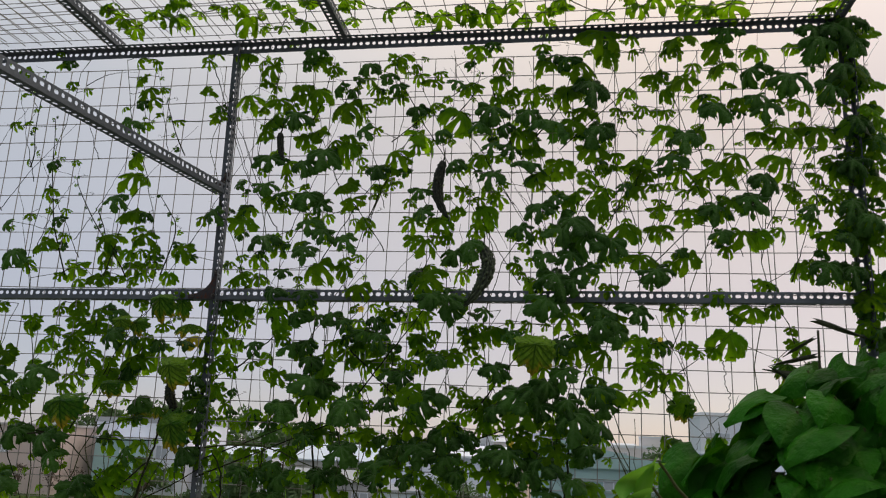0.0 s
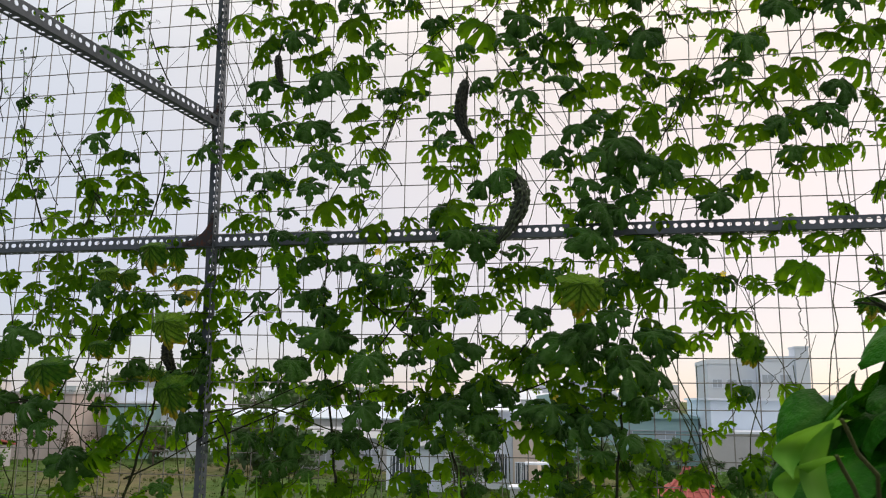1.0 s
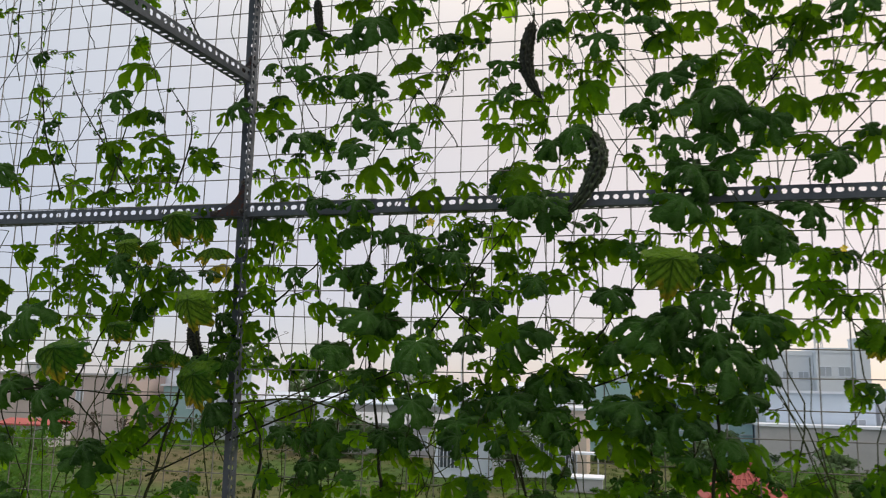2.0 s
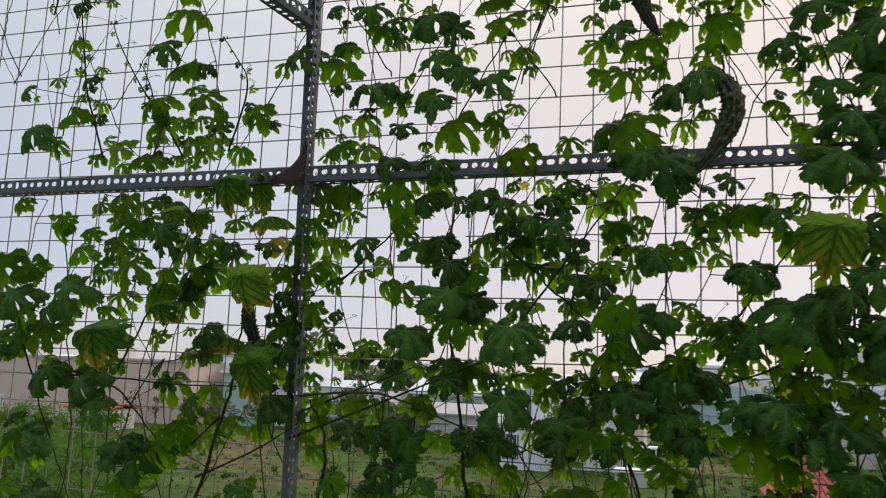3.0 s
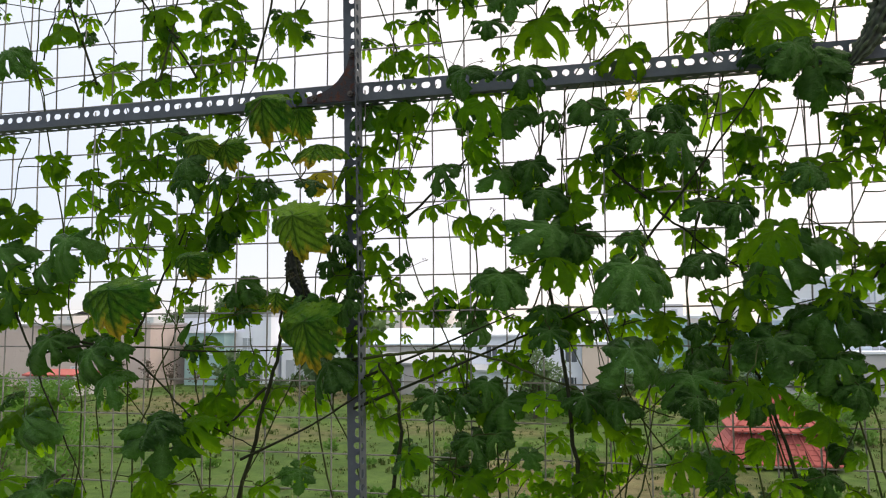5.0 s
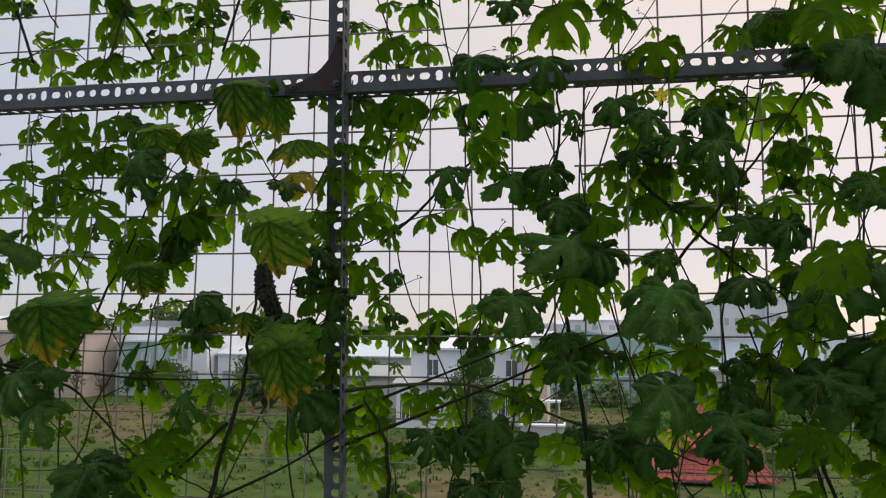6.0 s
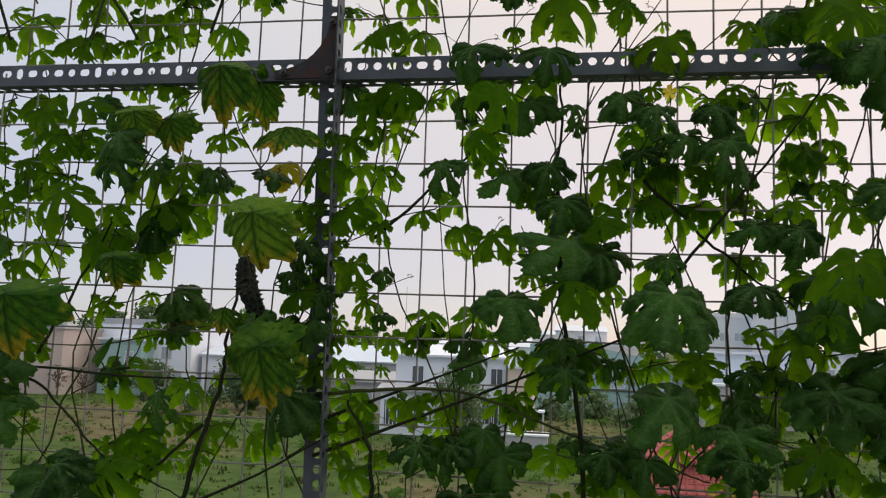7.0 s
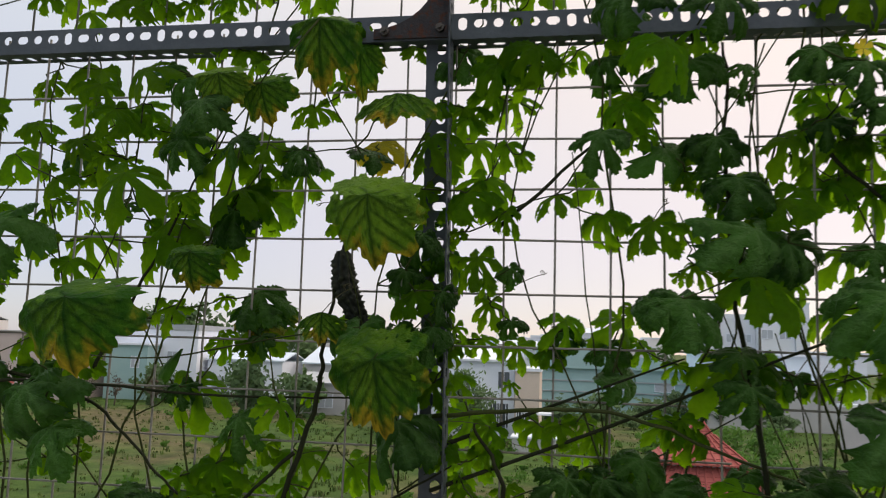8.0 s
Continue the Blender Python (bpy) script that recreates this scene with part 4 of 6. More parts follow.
gourd_vine("bitter gourd vine with dark lobed leaves climbing the wire mesh", -0.85, 2.90, {"D": [(-91.3, 202.1, 6.1, 3.4, 18), (-89.2, 212.2, 9.8, 8.6, 4), (-83.5, 218.3, 9.8, 6.7, 4), (-87.9, 222.0, 9.9, 6.7, 4), (-84.3, 228.1, 7.9, 7.9, 4), (-89.8, 231.5, 12.0, 6.8, 4), (-85.3, 246.4, 12.1, 9.3, 4), (-80.0, 273.6, 7.0, 4.9, 4), (-91.2, 288.0, 8.8, 5.0, 4)],
           "G": [(-83.9, 206.4, 9.8, 8.7, 2), (-77.1, 249.1, 9.4, 10.6, 1), (-77.3, 254.8, 6.1, 5.7, 1), (-87.7, 257.6, 8.3, 5.4, 1), (-78.1, 266.2, 10.7, 9.1, 1), (-89.5, 269.9, 9.2, 11.3, 1), (-84.9, 283.4, 6.3, 6.3, 1)],
           "Y": [(-89.4, 285.2, 7.2, 7.6, 1)]}, 118)
gourd_vine("bitter gourd vine with dark lobed leaves climbing the wire mesh", -0.69, 2.89, {"D": [(-69.0, 199.2, 8.6, 5.8, 4), (-74.8, 215.9, 9.0, 7.0, 4), (-73.0, 230.1, 9.9, 5.9, 4), (-61.5, 241.7, 7.9, 5.2, 4), (-64.8, 241.9, 9.9, 5.2, 4), (-69.8, 256.7, 8.5, 5.6, 4), (-62.8, 277.5, 7.0, 4.1, 4), (-70.4, 281.1, 8.2, 5.8, 4)],
           "G": [(-75.0, 205.6, 5.8, 8.3, 2), (-76.5, 237.6, 8.1, 8.1, 1), (-71.3, 266.1, 6.2, 8.2, 1), (-61.5, 286.5, 5.8, 5.0, 1)],
           "Y": [(-69.6, 223.3, 6.4, 6.4, 1), (-66.4, 237.0, 3.6, 3.0, 1), (-61.2, 237.0, 4.0, 3.2, 1), (-64.6, 270.3, 4.5, 4.5, 1), (-68.6, 273.6, 6.2, 5.8, 1)]}, 119)
gourd_vine("bitter gourd vine with dark lobed leaves climbing the wire mesh", -0.51, 2.87, {"D": [(-45.9, 199.2, 7.3, 6.5, 12), (-58.2, 200.6, 6.1, 4.2, 7), (-49.3, 205.3, 9.7, 7.9, -4), (-48.4, 215.1, 9.6, 6.9, 4), (-48.0, 226.5, 9.7, 4.3, 4), (-49.3, 233.9, 9.8, 3.5, 4), (-42.2, 254.8, 6.0, 5.2, 4), (-51.7, 264.1, 8.8, 5.2, 4), (-59.2, 273.4, 7.3, 5.7, 4)],
           "Y": [(-52.4, 222.9, 9.0, 6.7, 1), (-43.2, 222.9, 9.8, 7.8, 1), (-51.9, 253.7, 10.1, 7.3, 1), (-51.9, 262.7, 5.3, 4.5, 1), (-45.3, 266.5, 6.1, 5.3, 1)],
           "G": [(-58.5, 247.1, 10.1, 9.3, 1), (-47.7, 276.5, 8.2, 4.1, 1), (-53.6, 282.1, 3.7, 6.6, 1), (-58.0, 284.5, 7.5, 7.1, 1)]}, 120)
gourd_vine("bitter gourd vine with dark lobed leaves climbing the wire mesh", -0.34, 2.90, {"Y": [(-34.7, 206.0, 5.6, 6.5, -4), (-30.2, 245.9, 7.9, 7.9, 1), (-38.7, 260.5, 10.9, 10.9, 1), (-31.4, 287.6, 10.3, 7.0, 1)],
           "D": [(-37.6, 211.2, 7.6, 5.7, 4), (-30.7, 213.2, 8.4, 9.5, 4), (-36.8, 243.4, 7.8, 5.9, 4), (-29.3, 258.0, 7.9, 5.9, 4), (-25.1, 262.3, 11.9, 7.9, 4), (-38.7, 274.6, 6.8, 4.0, 4), (-25.7, 288.5, 6.1, 5.3, 4)],
           "G": [(-40.3, 218.0, 5.1, 5.8, 1), (-29.4, 220.8, 7.7, 6.6, 1), (-26.8, 226.1, 9.7, 7.8, 1), (-36.3, 227.3, 5.1, 5.9, 1), (-34.9, 234.3, 5.9, 6.7, 1), (-33.8, 273.4, 10.2, 7.3, 1)]}, 121)
gourd_vine("bitter gourd vine with dark lobed leaves climbing the wire mesh", -0.19, 2.84, {"G": [(-16.8, 208.2, 5.7, 3.8, 1), (-13.9, 215.3, 5.0, 3.1, 1), (-21.2, 237.0, 5.1, 5.1, 1), (-14.5, 254.0, 9.1, 7.9, 1), (-18.8, 270.8, 5.6, 7.2, 1), (-22.9, 275.3, 7.3, 8.1, 1), (-22.2, 282.4, 6.9, 8.1, 1)],
           "D": [(-14.9, 219.9, 9.5, 6.4, 4), (-24.9, 238.4, 9.7, 7.8, 4), (-18.9, 249.0, 9.0, 5.8, 4), (-24.8, 249.9, 7.8, 5.1, 4), (-20.2, 256.5, 5.9, 5.9, 4), (-12.5, 261.0, 9.0, 5.9, 4)],
           "Y": [(-23.1, 231.3, 7.8, 5.5, 1), (-15.8, 261.0, 6.0, 4.4, 1), (-12.7, 266.3, 5.2, 6.0, 1), (-23.9, 268.8, 5.2, 7.2, 1)]}, 122)
gourd_vine("dense bitter gourd vine with overlapping dark leaves on the mesh", -0.06, 2.90, {"D": [(1.9, 210.2, 9.3, 8.2, 4), (-6.2, 210.6, 8.6, 6.4, 4), (-2.5, 218.3, 9.4, 9.4, 4), (4.1, 221.8, 13.1, 11.3, 4), (-7.5, 227.0, 11.4, 8.4, 4), (-2.6, 230.1, 7.6, 7.6, 4), (-1.9, 242.2, 11.5, 7.7, 4), (-12.2, 242.3, 11.6, 5.8, 4), (-5.8, 255.4, 13.6, 9.7, 4), (1.9, 257.3, 11.6, 7.8, 4), (0.9, 281.5, 9.9, 6.0, 4)],
           "Y": [(-9.0, 219.2, 5.0, 7.6, 1), (-9.2, 239.0, 8.6, 8.6, 1), (-8.1, 288.5, 6.9, 5.3, 1)],
           "G": [(-10.7, 249.8, 7.9, 5.9, 1), (1.1, 269.4, 9.9, 9.9, 1), (-9.6, 271.0, 10.8, 8.0, 1), (-6.9, 281.8, 8.1, 8.1, 1)]}, 123)
gourd_vine("bitter gourd vine with dark lobed leaves climbing the wire mesh", 0.10, 2.91, {"D": [(7.4, 206.1, 11.1, 7.4, 4), (15.8, 214.1, 11.1, 7.4, 4), (8.5, 216.0, 13.0, 11.2, 4), (10.5, 228.9, 9.4, 5.7, 4), (9.5, 247.7, 11.5, 6.9, 4), (10.6, 254.2, 13.5, 10.4, 4), (8.0, 269.9, 13.7, 14.1, 4), (10.9, 289.0, 15.9, 8.7, 4)],
           "Y": [(16.7, 211.5, 5.6, 7.5, 1), (11.7, 227.1, 5.7, 9.5, 1), (13.6, 233.1, 7.6, 7.6, 1), (7.6, 238.8, 6.9, 9.6, 1)],
           "G": [(5.0, 234.0, 7.7, 6.9, 1), (7.0, 263.7, 11.8, 4.3, 1), (17.4, 263.9, 4.7, 3.5, 1), (4.2, 279.3, 13.2, 11.2, 1), (14.9, 284.1, 8.0, 9.2, 1)]}, 124)
gourd_vine("bitter gourd vine with dark lobed leaves climbing the wire mesh", 0.25, 2.92, {"D": [(28.9, 205.5, 12.8, 6.6, 4), (24.0, 209.6, 11.0, 7.3, 4), (19.4, 234.7, 5.7, 4.9, 4)],
           "G": [(19.0, 219.3, 11.3, 9.4, 1), (30.8, 220.1, 9.4, 6.4, 1), (30.9, 227.8, 8.7, 5.3, 1), (23.0, 234.6, 7.6, 7.6, 1), (26.8, 240.6, 7.6, 8.4, 1), (18.2, 243.1, 8.8, 5.0, 1), (25.0, 245.1, 9.6, 5.0, 1), (33.5, 255.2, 9.6, 6.6, 1), (26.1, 263.6, 5.1, 5.8, 1), (29.1, 275.0, 7.9, 5.1, 1), (30.2, 275.0, 7.9, 5.1, 1), (23.5, 285.1, 3.2, 5.2, 1)],
           "Y": [(21.3, 270.1, 7.1, 6.7, 1), (22.6, 290.4, 5.2, 6.8, 1)]}, 125)
gourd_vine("bitter gourd vine with dark lobed leaves climbing the wire mesh", 0.40, 2.90, {"G": [(39.5, 210.5, 9.2, 10.0, 1), (40.7, 225.9, 9.3, 6.4, 1), (43.9, 234.5, 7.5, 5.6, 1), (44.6, 254.9, 5.7, 9.6, 1), (34.4, 262.2, 5.8, 5.0, 1), (47.7, 267.3, 9.7, 5.4, 1), (34.6, 269.3, 5.1, 7.8, 1), (37.0, 285.0, 7.1, 5.9, 1), (40.1, 288.4, 11.9, 7.5, 1)],
           "D": [(49.8, 218.4, 7.3, 5.8, 4), (48.4, 226.0, 11.0, 8.8, 4), (49.0, 241.5, 11.2, 7.5, 4), (35.3, 243.7, 11.3, 7.5, 4), (39.6, 251.2, 11.3, 10.6, 4), (49.8, 260.5, 9.5, 11.0, 4), (39.9, 272.1, 10.4, 7.7, 4)],
           "Y": [(38.6, 240.5, 9.5, 5.7, 1), (43.6, 278.8, 5.9, 5.5, 1)]}, 126)
gourd_vine("bitter gourd vine with dark lobed leaves climbing the wire mesh", 0.60, 2.92, {"Y": [(62.6, 203.2, 7.2, 4.0, 1), (62.7, 218.2, 7.3, 7.3, 1), (64.4, 283.6, 8.5, 6.6, 1)],
           "D": [(55.7, 218.0, 9.1, 6.2, 4), (53.8, 228.6, 9.2, 6.6, 4), (59.8, 229.4, 11.0, 8.1, 4), (63.6, 235.5, 9.2, 8.8, 4), (55.5, 243.4, 9.3, 7.4, 4), (66.0, 260.7, 10.1, 9.4, 4), (63.4, 265.2, 7.6, 5.7, 4), (63.9, 274.3, 9.5, 7.6, 4), (51.5, 283.9, 10.4, 10.1, 4), (54.7, 290.2, 11.6, 5.8, 4)],
           "G": [(53.0, 237.5, 7.5, 5.6, 1), (63.5, 253.3, 6.8, 4.9, 1), (58.7, 265.7, 7.7, 5.0, 1), (54.1, 277.6, 9.7, 7.8, 1)]}, 127)
gourd_vine("bitter gourd vine with dark lobed leaves climbing the wire mesh", 0.77, 2.92, {"D": [(81.6, 207.0, 10.6, 7.1, 4), (82.3, 217.3, 10.7, 7.9, 4), (76.9, 226.6, 7.2, 4.7, 4), (67.4, 241.3, 11.1, 9.2, 4), (81.3, 251.6, 12.9, 10.7, 4), (70.8, 251.8, 9.3, 10.8, 4), (75.7, 262.9, 9.4, 5.2, 4), (73.8, 271.1, 14.0, 10.2, 4), (83.5, 283.1, 11.4, 10.6, 4), (81.1, 289.5, 9.6, 6.5, 4)],
           "Y": [(74.9, 207.8, 6.5, 8.6, 1), (68.0, 219.3, 5.5, 6.6, 1), (77.6, 222.7, 7.3, 8.8, 1), (77.1, 252.3, 4.9, 9.4, 1)],
           "G": [(85.9, 228.4, 5.5, 7.3, 1), (73.1, 234.2, 9.2, 5.2, 1), (80.4, 238.4, 7.4, 4.8, 1)]}, 128)
gourd_vine("bitter gourd vine with dark lobed leaves climbing the wire mesh", 0.93, 2.93, {"D": [(88.8, 205.6, 8.8, 10.6, 4), (88.3, 216.2, 8.9, 8.9, 4), (90.7, 225.8, 7.9, 10.7, 4), (91.6, 240.9, 8.0, 10.9, 4), (88.4, 262.6, 7.4, 5.6, 4), (86.6, 267.4, 9.3, 10.5, 4), (90.7, 274.2, 9.4, 9.4, 4), (94.9, 283.5, 9.4, 9.4, 4), (90.0, 288.7, 11.4, 10.6, 4), (94.4, 291.1, 11.4, 7.6, 4)],
           "G": [(96.4, 223.1, 7.2, 9.0, 1), (98.3, 236.3, 7.3, 9.1, 1), (86.9, 242.2, 9.2, 6.3, 1), (99.4, 250.7, 10.4, 6.3, 1), (100.6, 257.4, 7.4, 7.1, 1), (100.4, 271.9, 9.4, 7.2, 1), (96.9, 272.0, 7.5, 5.7, 1), (101.2, 290.2, 7.7, 5.7, 1)]}, 129)
roof_vine([(-165, 237, 6.3), (-163, 244, 8.6), (-162, 252, 8.9), (-148, 243, 8.5), (-144, 249, 9.7), (-143, 258, 10.0), (-135, 260, 8.9), (-132, 244, 8.5), (-123, 241, 8.3), (-116, 241, 6.2), (-115, 249, 9.5), (-112, 256, 6.5), (-105, 256, 6.5), (-99, 245, 7.2), (-95, 253, 7.4), (-90, 259, 8.6), (-77, 243, 6.0), (-76, 254, 8.3), (-73, 263, 6.5), (-62, 248, 6.1), (-55, 244, 6.0), (-50, 252, 8.1)], 300)
roof_vine([(-44, 253, 8.1), (-34, 250, 10.0), (-30, 258, 8.1), (-26, 250, 7.9), (-18, 248, 7.7), (-16, 261, 8.1), (-8, 254, 7.9), (-3, 250, 9.7), (-0, 260, 10.1), (14, 256, 11.7), (20, 258, 11.7), (25, 253, 9.5), (30, 259, 9.8), (36, 263, 7.8), (41, 252, 9.5), (48, 256, 9.5), (55, 255, 11.3), (62, 261, 9.5), (76, 259, 7.5), (84, 258, 7.4), (92, 260, 11.1)], 322)


gourd_vine("bitter gourd vine with dark lobed leaves climbing the wire mesh", -0.76, 1.95, {"G": [(-77.2, 179.7, 6.8, 6.1, 1), (-81.1, 171.7, 6.8, 5.0, 1)],
           "Y": [(-86.6, 176.5, 4.4, 4.4, -1), (-70.5, 180.1, 6.5, 5.1, -1), (-71.3, 175.0, 5.1, 6.1, -1), (-66.3, 172.8, 5.7, 8.2, -1), (-84.8, 173.5, 3.7, 4.8, -1)],
           "D": [(-83.6, 174.1, 8.3, 5.2, 5), (-78.4, 172.4, 8.2, 6.5, 5), (-78.2, 166.2, 8.8, 7.1, 5), (-69.0, 183.6, 4.1, 4.8, 5), (-69.0, 165.6, 5.4, 5.4, 5)]}, 131, 0.5)
gourd_vine("bitter gourd vine with dark lobed leaves climbing the wire mesh", -1.70, 1.95, {"G": [(-185.0, 178.7, 5.8, 7.1, 1), (-171.0, 178.6, 5.3, 6.2, 1), (-149.5, 172.9, 7.5, 5.9, 1)],
           "D": [(-181.6, 166.4, 8.7, 13.5, 5), (-172.5, 180.1, 5.2, 5.2, 5), (-174.7, 175.3, 6.7, 4.0, 5), (-167.3, 184.6, 6.7, 5.2, 5)],
           "O": [(-151.6, 163.6, 9.0, 6.9, 10)]}, 132, 0.5)
gourd_vine("bitter gourd vine with large yellowing leaves beside the post", -1.50, 1.85, {"D": [(-130.6, 153.6, 9.0, 9.0, 5), (-124.1, 142.8, 8.8, 9.7, 5), (-150.4, 131.4, 13.5, 6.3, 5), (-172.4, 139.6, 8.4, 8.4, 5)],
           "G": [(-172.1, 150.6, 6.8, 5.8, 1)]}, 133, 0.5)
gourd_vine("bitter gourd vine with dark lobed leaves climbing the wire mesh", -0.40, 2.15, {"D": [(-43.4, 202.5, 12.4, 8.6, 5), (-38.5, 195.0, 12.7, 10.6, 5), (-46.1, 196.5, 8.1, 7.0, 5), (-43.2, 161.1, 14.5, 11.4, 5), (-46.5, 146.8, 12.3, 9.2, 5), (-59.6, 141.1, 11.5, 8.4, 5)],
           "G": [(-49.3, 154.8, 8.5, 7.5, 1)]}, 134, 0.4)
gourd_vine("bitter gourd vine with dark lobed leaves climbing the wire mesh", 0.06, 2.10, {"D": [(-3.4, 202.2, 13.4, 11.6, 5), (2.7, 201.3, 7.8, 7.2, 5), (-5.9, 194.2, 14.6, 7.9, 5), (0.1, 171.7, 9.4, 10.6, 5), (-10.5, 166.2, 10.7, 8.3, 5), (0.8, 162.3, 9.9, 9.3, 5), (3.8, 156.7, 12.1, 12.1, 5), (10.0, 156.3, 9.1, 6.8, 5), (7.1, 148.3, 9.1, 7.9, 5), (-2.9, 147.3, 10.4, 6.9, 5), (3.1, 138.7, 7.4, 7.9, 5)],
           "G": [(-9.9, 201.1, 8.2, 7.5, 1), (8.1, 194.1, 12.1, 7.3, 1), (4.2, 179.4, 7.8, 8.4, 1), (-7.1, 173.3, 8.5, 5.5, 1), (0.1, 189.9, 9.8, 6.7, 1), (7.9, 136.5, 9.2, 6.9, 1), (-13.3, 151.4, 10.9, 6.0, 1)],
           "Y": [(4.7, 153.3, 6.5, 7.1, -1)]}, 135, 0.6)
gourd_vine("bitter gourd vine with dark lobed leaves climbing the wire mesh", 0.18, 2.10, {"D": [(12.4, 187.0, 9.3, 8.2, 5), (10.4, 166.0, 10.3, 8.0, 5)],
           "Y": [(11.5, 151.3, 5.3, 7.0, -1)]}, 136, 0.6)

# low growth at the foot of the mesh
rng = random.Random(41)


def scattered(count, kinds, x0, x1, z0, z1, least, most):
    """Leaves strewn over a stretch of the mesh, in cm."""
    some = {}
    for _ in range(count):
        size = rng.uniform(least, most)
        some.setdefault(rng.choice(kinds), []).append((rng.uniform(x0, x1), rng.uniform(z0, z1), size, size * rng.uniform(0.6, 1.0), rng.uniform(-3, 7)))
    return some


for i, x0 in enumerate((-115, -85, -55, -25, 5, 35)):
    gourd_vine("dense low bitter gourd growth at the foot of the mesh", x0 / 100 + 0.15, 1.40, scattered(30 if x0 < 0 else 22, "DDGGYY", x0 - 2, x0 + 32, 92, 126 if i < 2 else 134, 3.5, 8.0), 430 + i)
for i, x0 in enumerate((-85, -60, -35, -10, 15, 40)):
    gourd_vine("dense bitter gourd vine with overlapping dark leaves on the mesh", x0 / 100 + 0.12, 1.60, scattered(18 if x0 < -40 else 6, "DDGGYY", x0, x0 + 25, 124, 158, 3.5, 8.0), 460 + i, 0.2)
gourd_vine("dense low bitter gourd growth at the foot of the mesh", -1.02, 1.38, scattered(9, "DDGY", -117, -87, 122, 137, 5.0, 9.0), 470, 0.2)
gourd_vine("dense bitter gourd vine wound round the corner post", 0.95, 2.97, scattered(40, "DDDGGY", 88, 102, 185, 297, 6.0, 10.0), 451)
for i, x0 in enumerate((-195, -160)):
    gourd_vine("sparse low bitter gourd growth at the foot of the mesh", x0 / 100 + 0.15, 1.25, scattered(8, "DGGY", x0 - 2, x0 + 35, 90, 118, 5.0, 9.0), 440 + i)


# ---- taut stems and dry strands across the mesh: turning points as x, z ----
def smooth_path(ctrl, per):
    """A smooth line through the points."""
    out = []
    for i in range(len(ctrl) - 1):
        p0, p1, p2, p3 = (ctrl[max(0, min(len(ctrl) - 1, i + j))] for j in (-1, 0, 1, 2))
        for k in range(per):
            f = k / per
            out.append(0.5 * (2 * p1 + (p2 - p0) * f + (2 * p0 - 5 * p1 + 4 * p2 - p3) * f * f + (3 * p1 - 3 * p2 + p3 - p0) * f ** 3))
    return out + [ctrl[-1]]


def strand(points, r, mat, seed, label, curly=0.0):
    rng = random.Random(seed)
    base = Vector((points[0][0], FENCE - 0.014, points[0][1]))
    ctrl = [Vector((x, FENCE - 0.014 + rng.uniform(-0.03, 0.008), z)) - base for x, z in points]
    ctrl[0] = Vector((0, 0, 0))
    pts = smooth_path(ctrl, 12)
    w, q = 0.0, []
    for i, p_ in enumerate(pts):
        w = w * 0.8 + rng.gauss(0, 0.0022)
        q.append(p_ + Vector((w + curly * math.sin(i * 1.9), rng.gauss(0, 0.001), w * 0.4 + curly * 0.6 * math.cos(i * 1.9))))
    shape = Shape().tube(q, r, r * 0.35, 7)
    ob = new("vine_strand", shape.mesh("vine_strand", mat, True))
    ob.location = base
    return tagged(ob, label, "vine stem", "strands on the mesh")


THICK = [[(-1.60, 0.80), (-1.47, 1.16), (-1.38, 1.45), (-1.36, 1.54), (-1.33, 1.72)], [(-0.79, 0.80), (-0.80, 1.24), (-0.84, 1.60), (-0.85, 1.95)],
         [(-0.03, 0.80), (-0.01, 1.30), (0.03, 1.58), (0.08, 1.80)], [(-1.21, 0.9), (-1.12, 1.30), (-1.16, 1.45)], [(-0.45, 0.8), (-0.43, 1.2), (-0.50, 1.5)]]
for i, line in enumerate(THICK):
    strand(line, 0.0052, STEM_DARK, 500 + i, "thick dark green vine stem tied to the mesh")
THIN = [[(-1.95, 1.46), (-1.78, 1.485), (-1.50, 1.47), (-1.25, 1.475)], [(-1.90, 1.50), (-1.70, 1.455), (-1.56, 1.35), (-1.40, 1.28)], [(-1.22, 1.36), (-1.0, 1.45), (-0.69, 1.58), (-0.5, 1.63)],
        [(-1.20, 1.42), (-1.05, 1.48), (-0.90, 1.54)], [(-0.72, 1.60), (-0.56, 1.80), (-0.42, 2.0)], [(-0.72, 1.80), (-0.6, 1.69), (-0.46, 1.58)],
        [(-0.30, 1.59), (-0.2, 1.72), (-0.10, 1.86)], [(-1.14, 1.70), (-1.02, 1.81), (-0.92, 1.90)], [(-1.70, 1.50), (-1.62, 1.66), (-1.52, 1.85)],
        [(-2.10, 1.30), (-2.05, 1.48), (-2.01, 1.62)], [(-2.01, 1.62), (-1.92, 1.44), (-1.80, 1.18)], [(-0.34, 1.50), (-0.22, 1.54), (-0.10, 1.60)],
        [(-1.45, 1.26), (-1.30, 1.33), (-1.18, 1.40)], [(-1.40, 1.40), (-1.52, 1.30), (-1.66, 1.27)]]
for i, line in enumerate(THIN):
    strand(line, 0.0030, STEM_DARK, 520 + i, "dark slanting vine stem across the mesh")
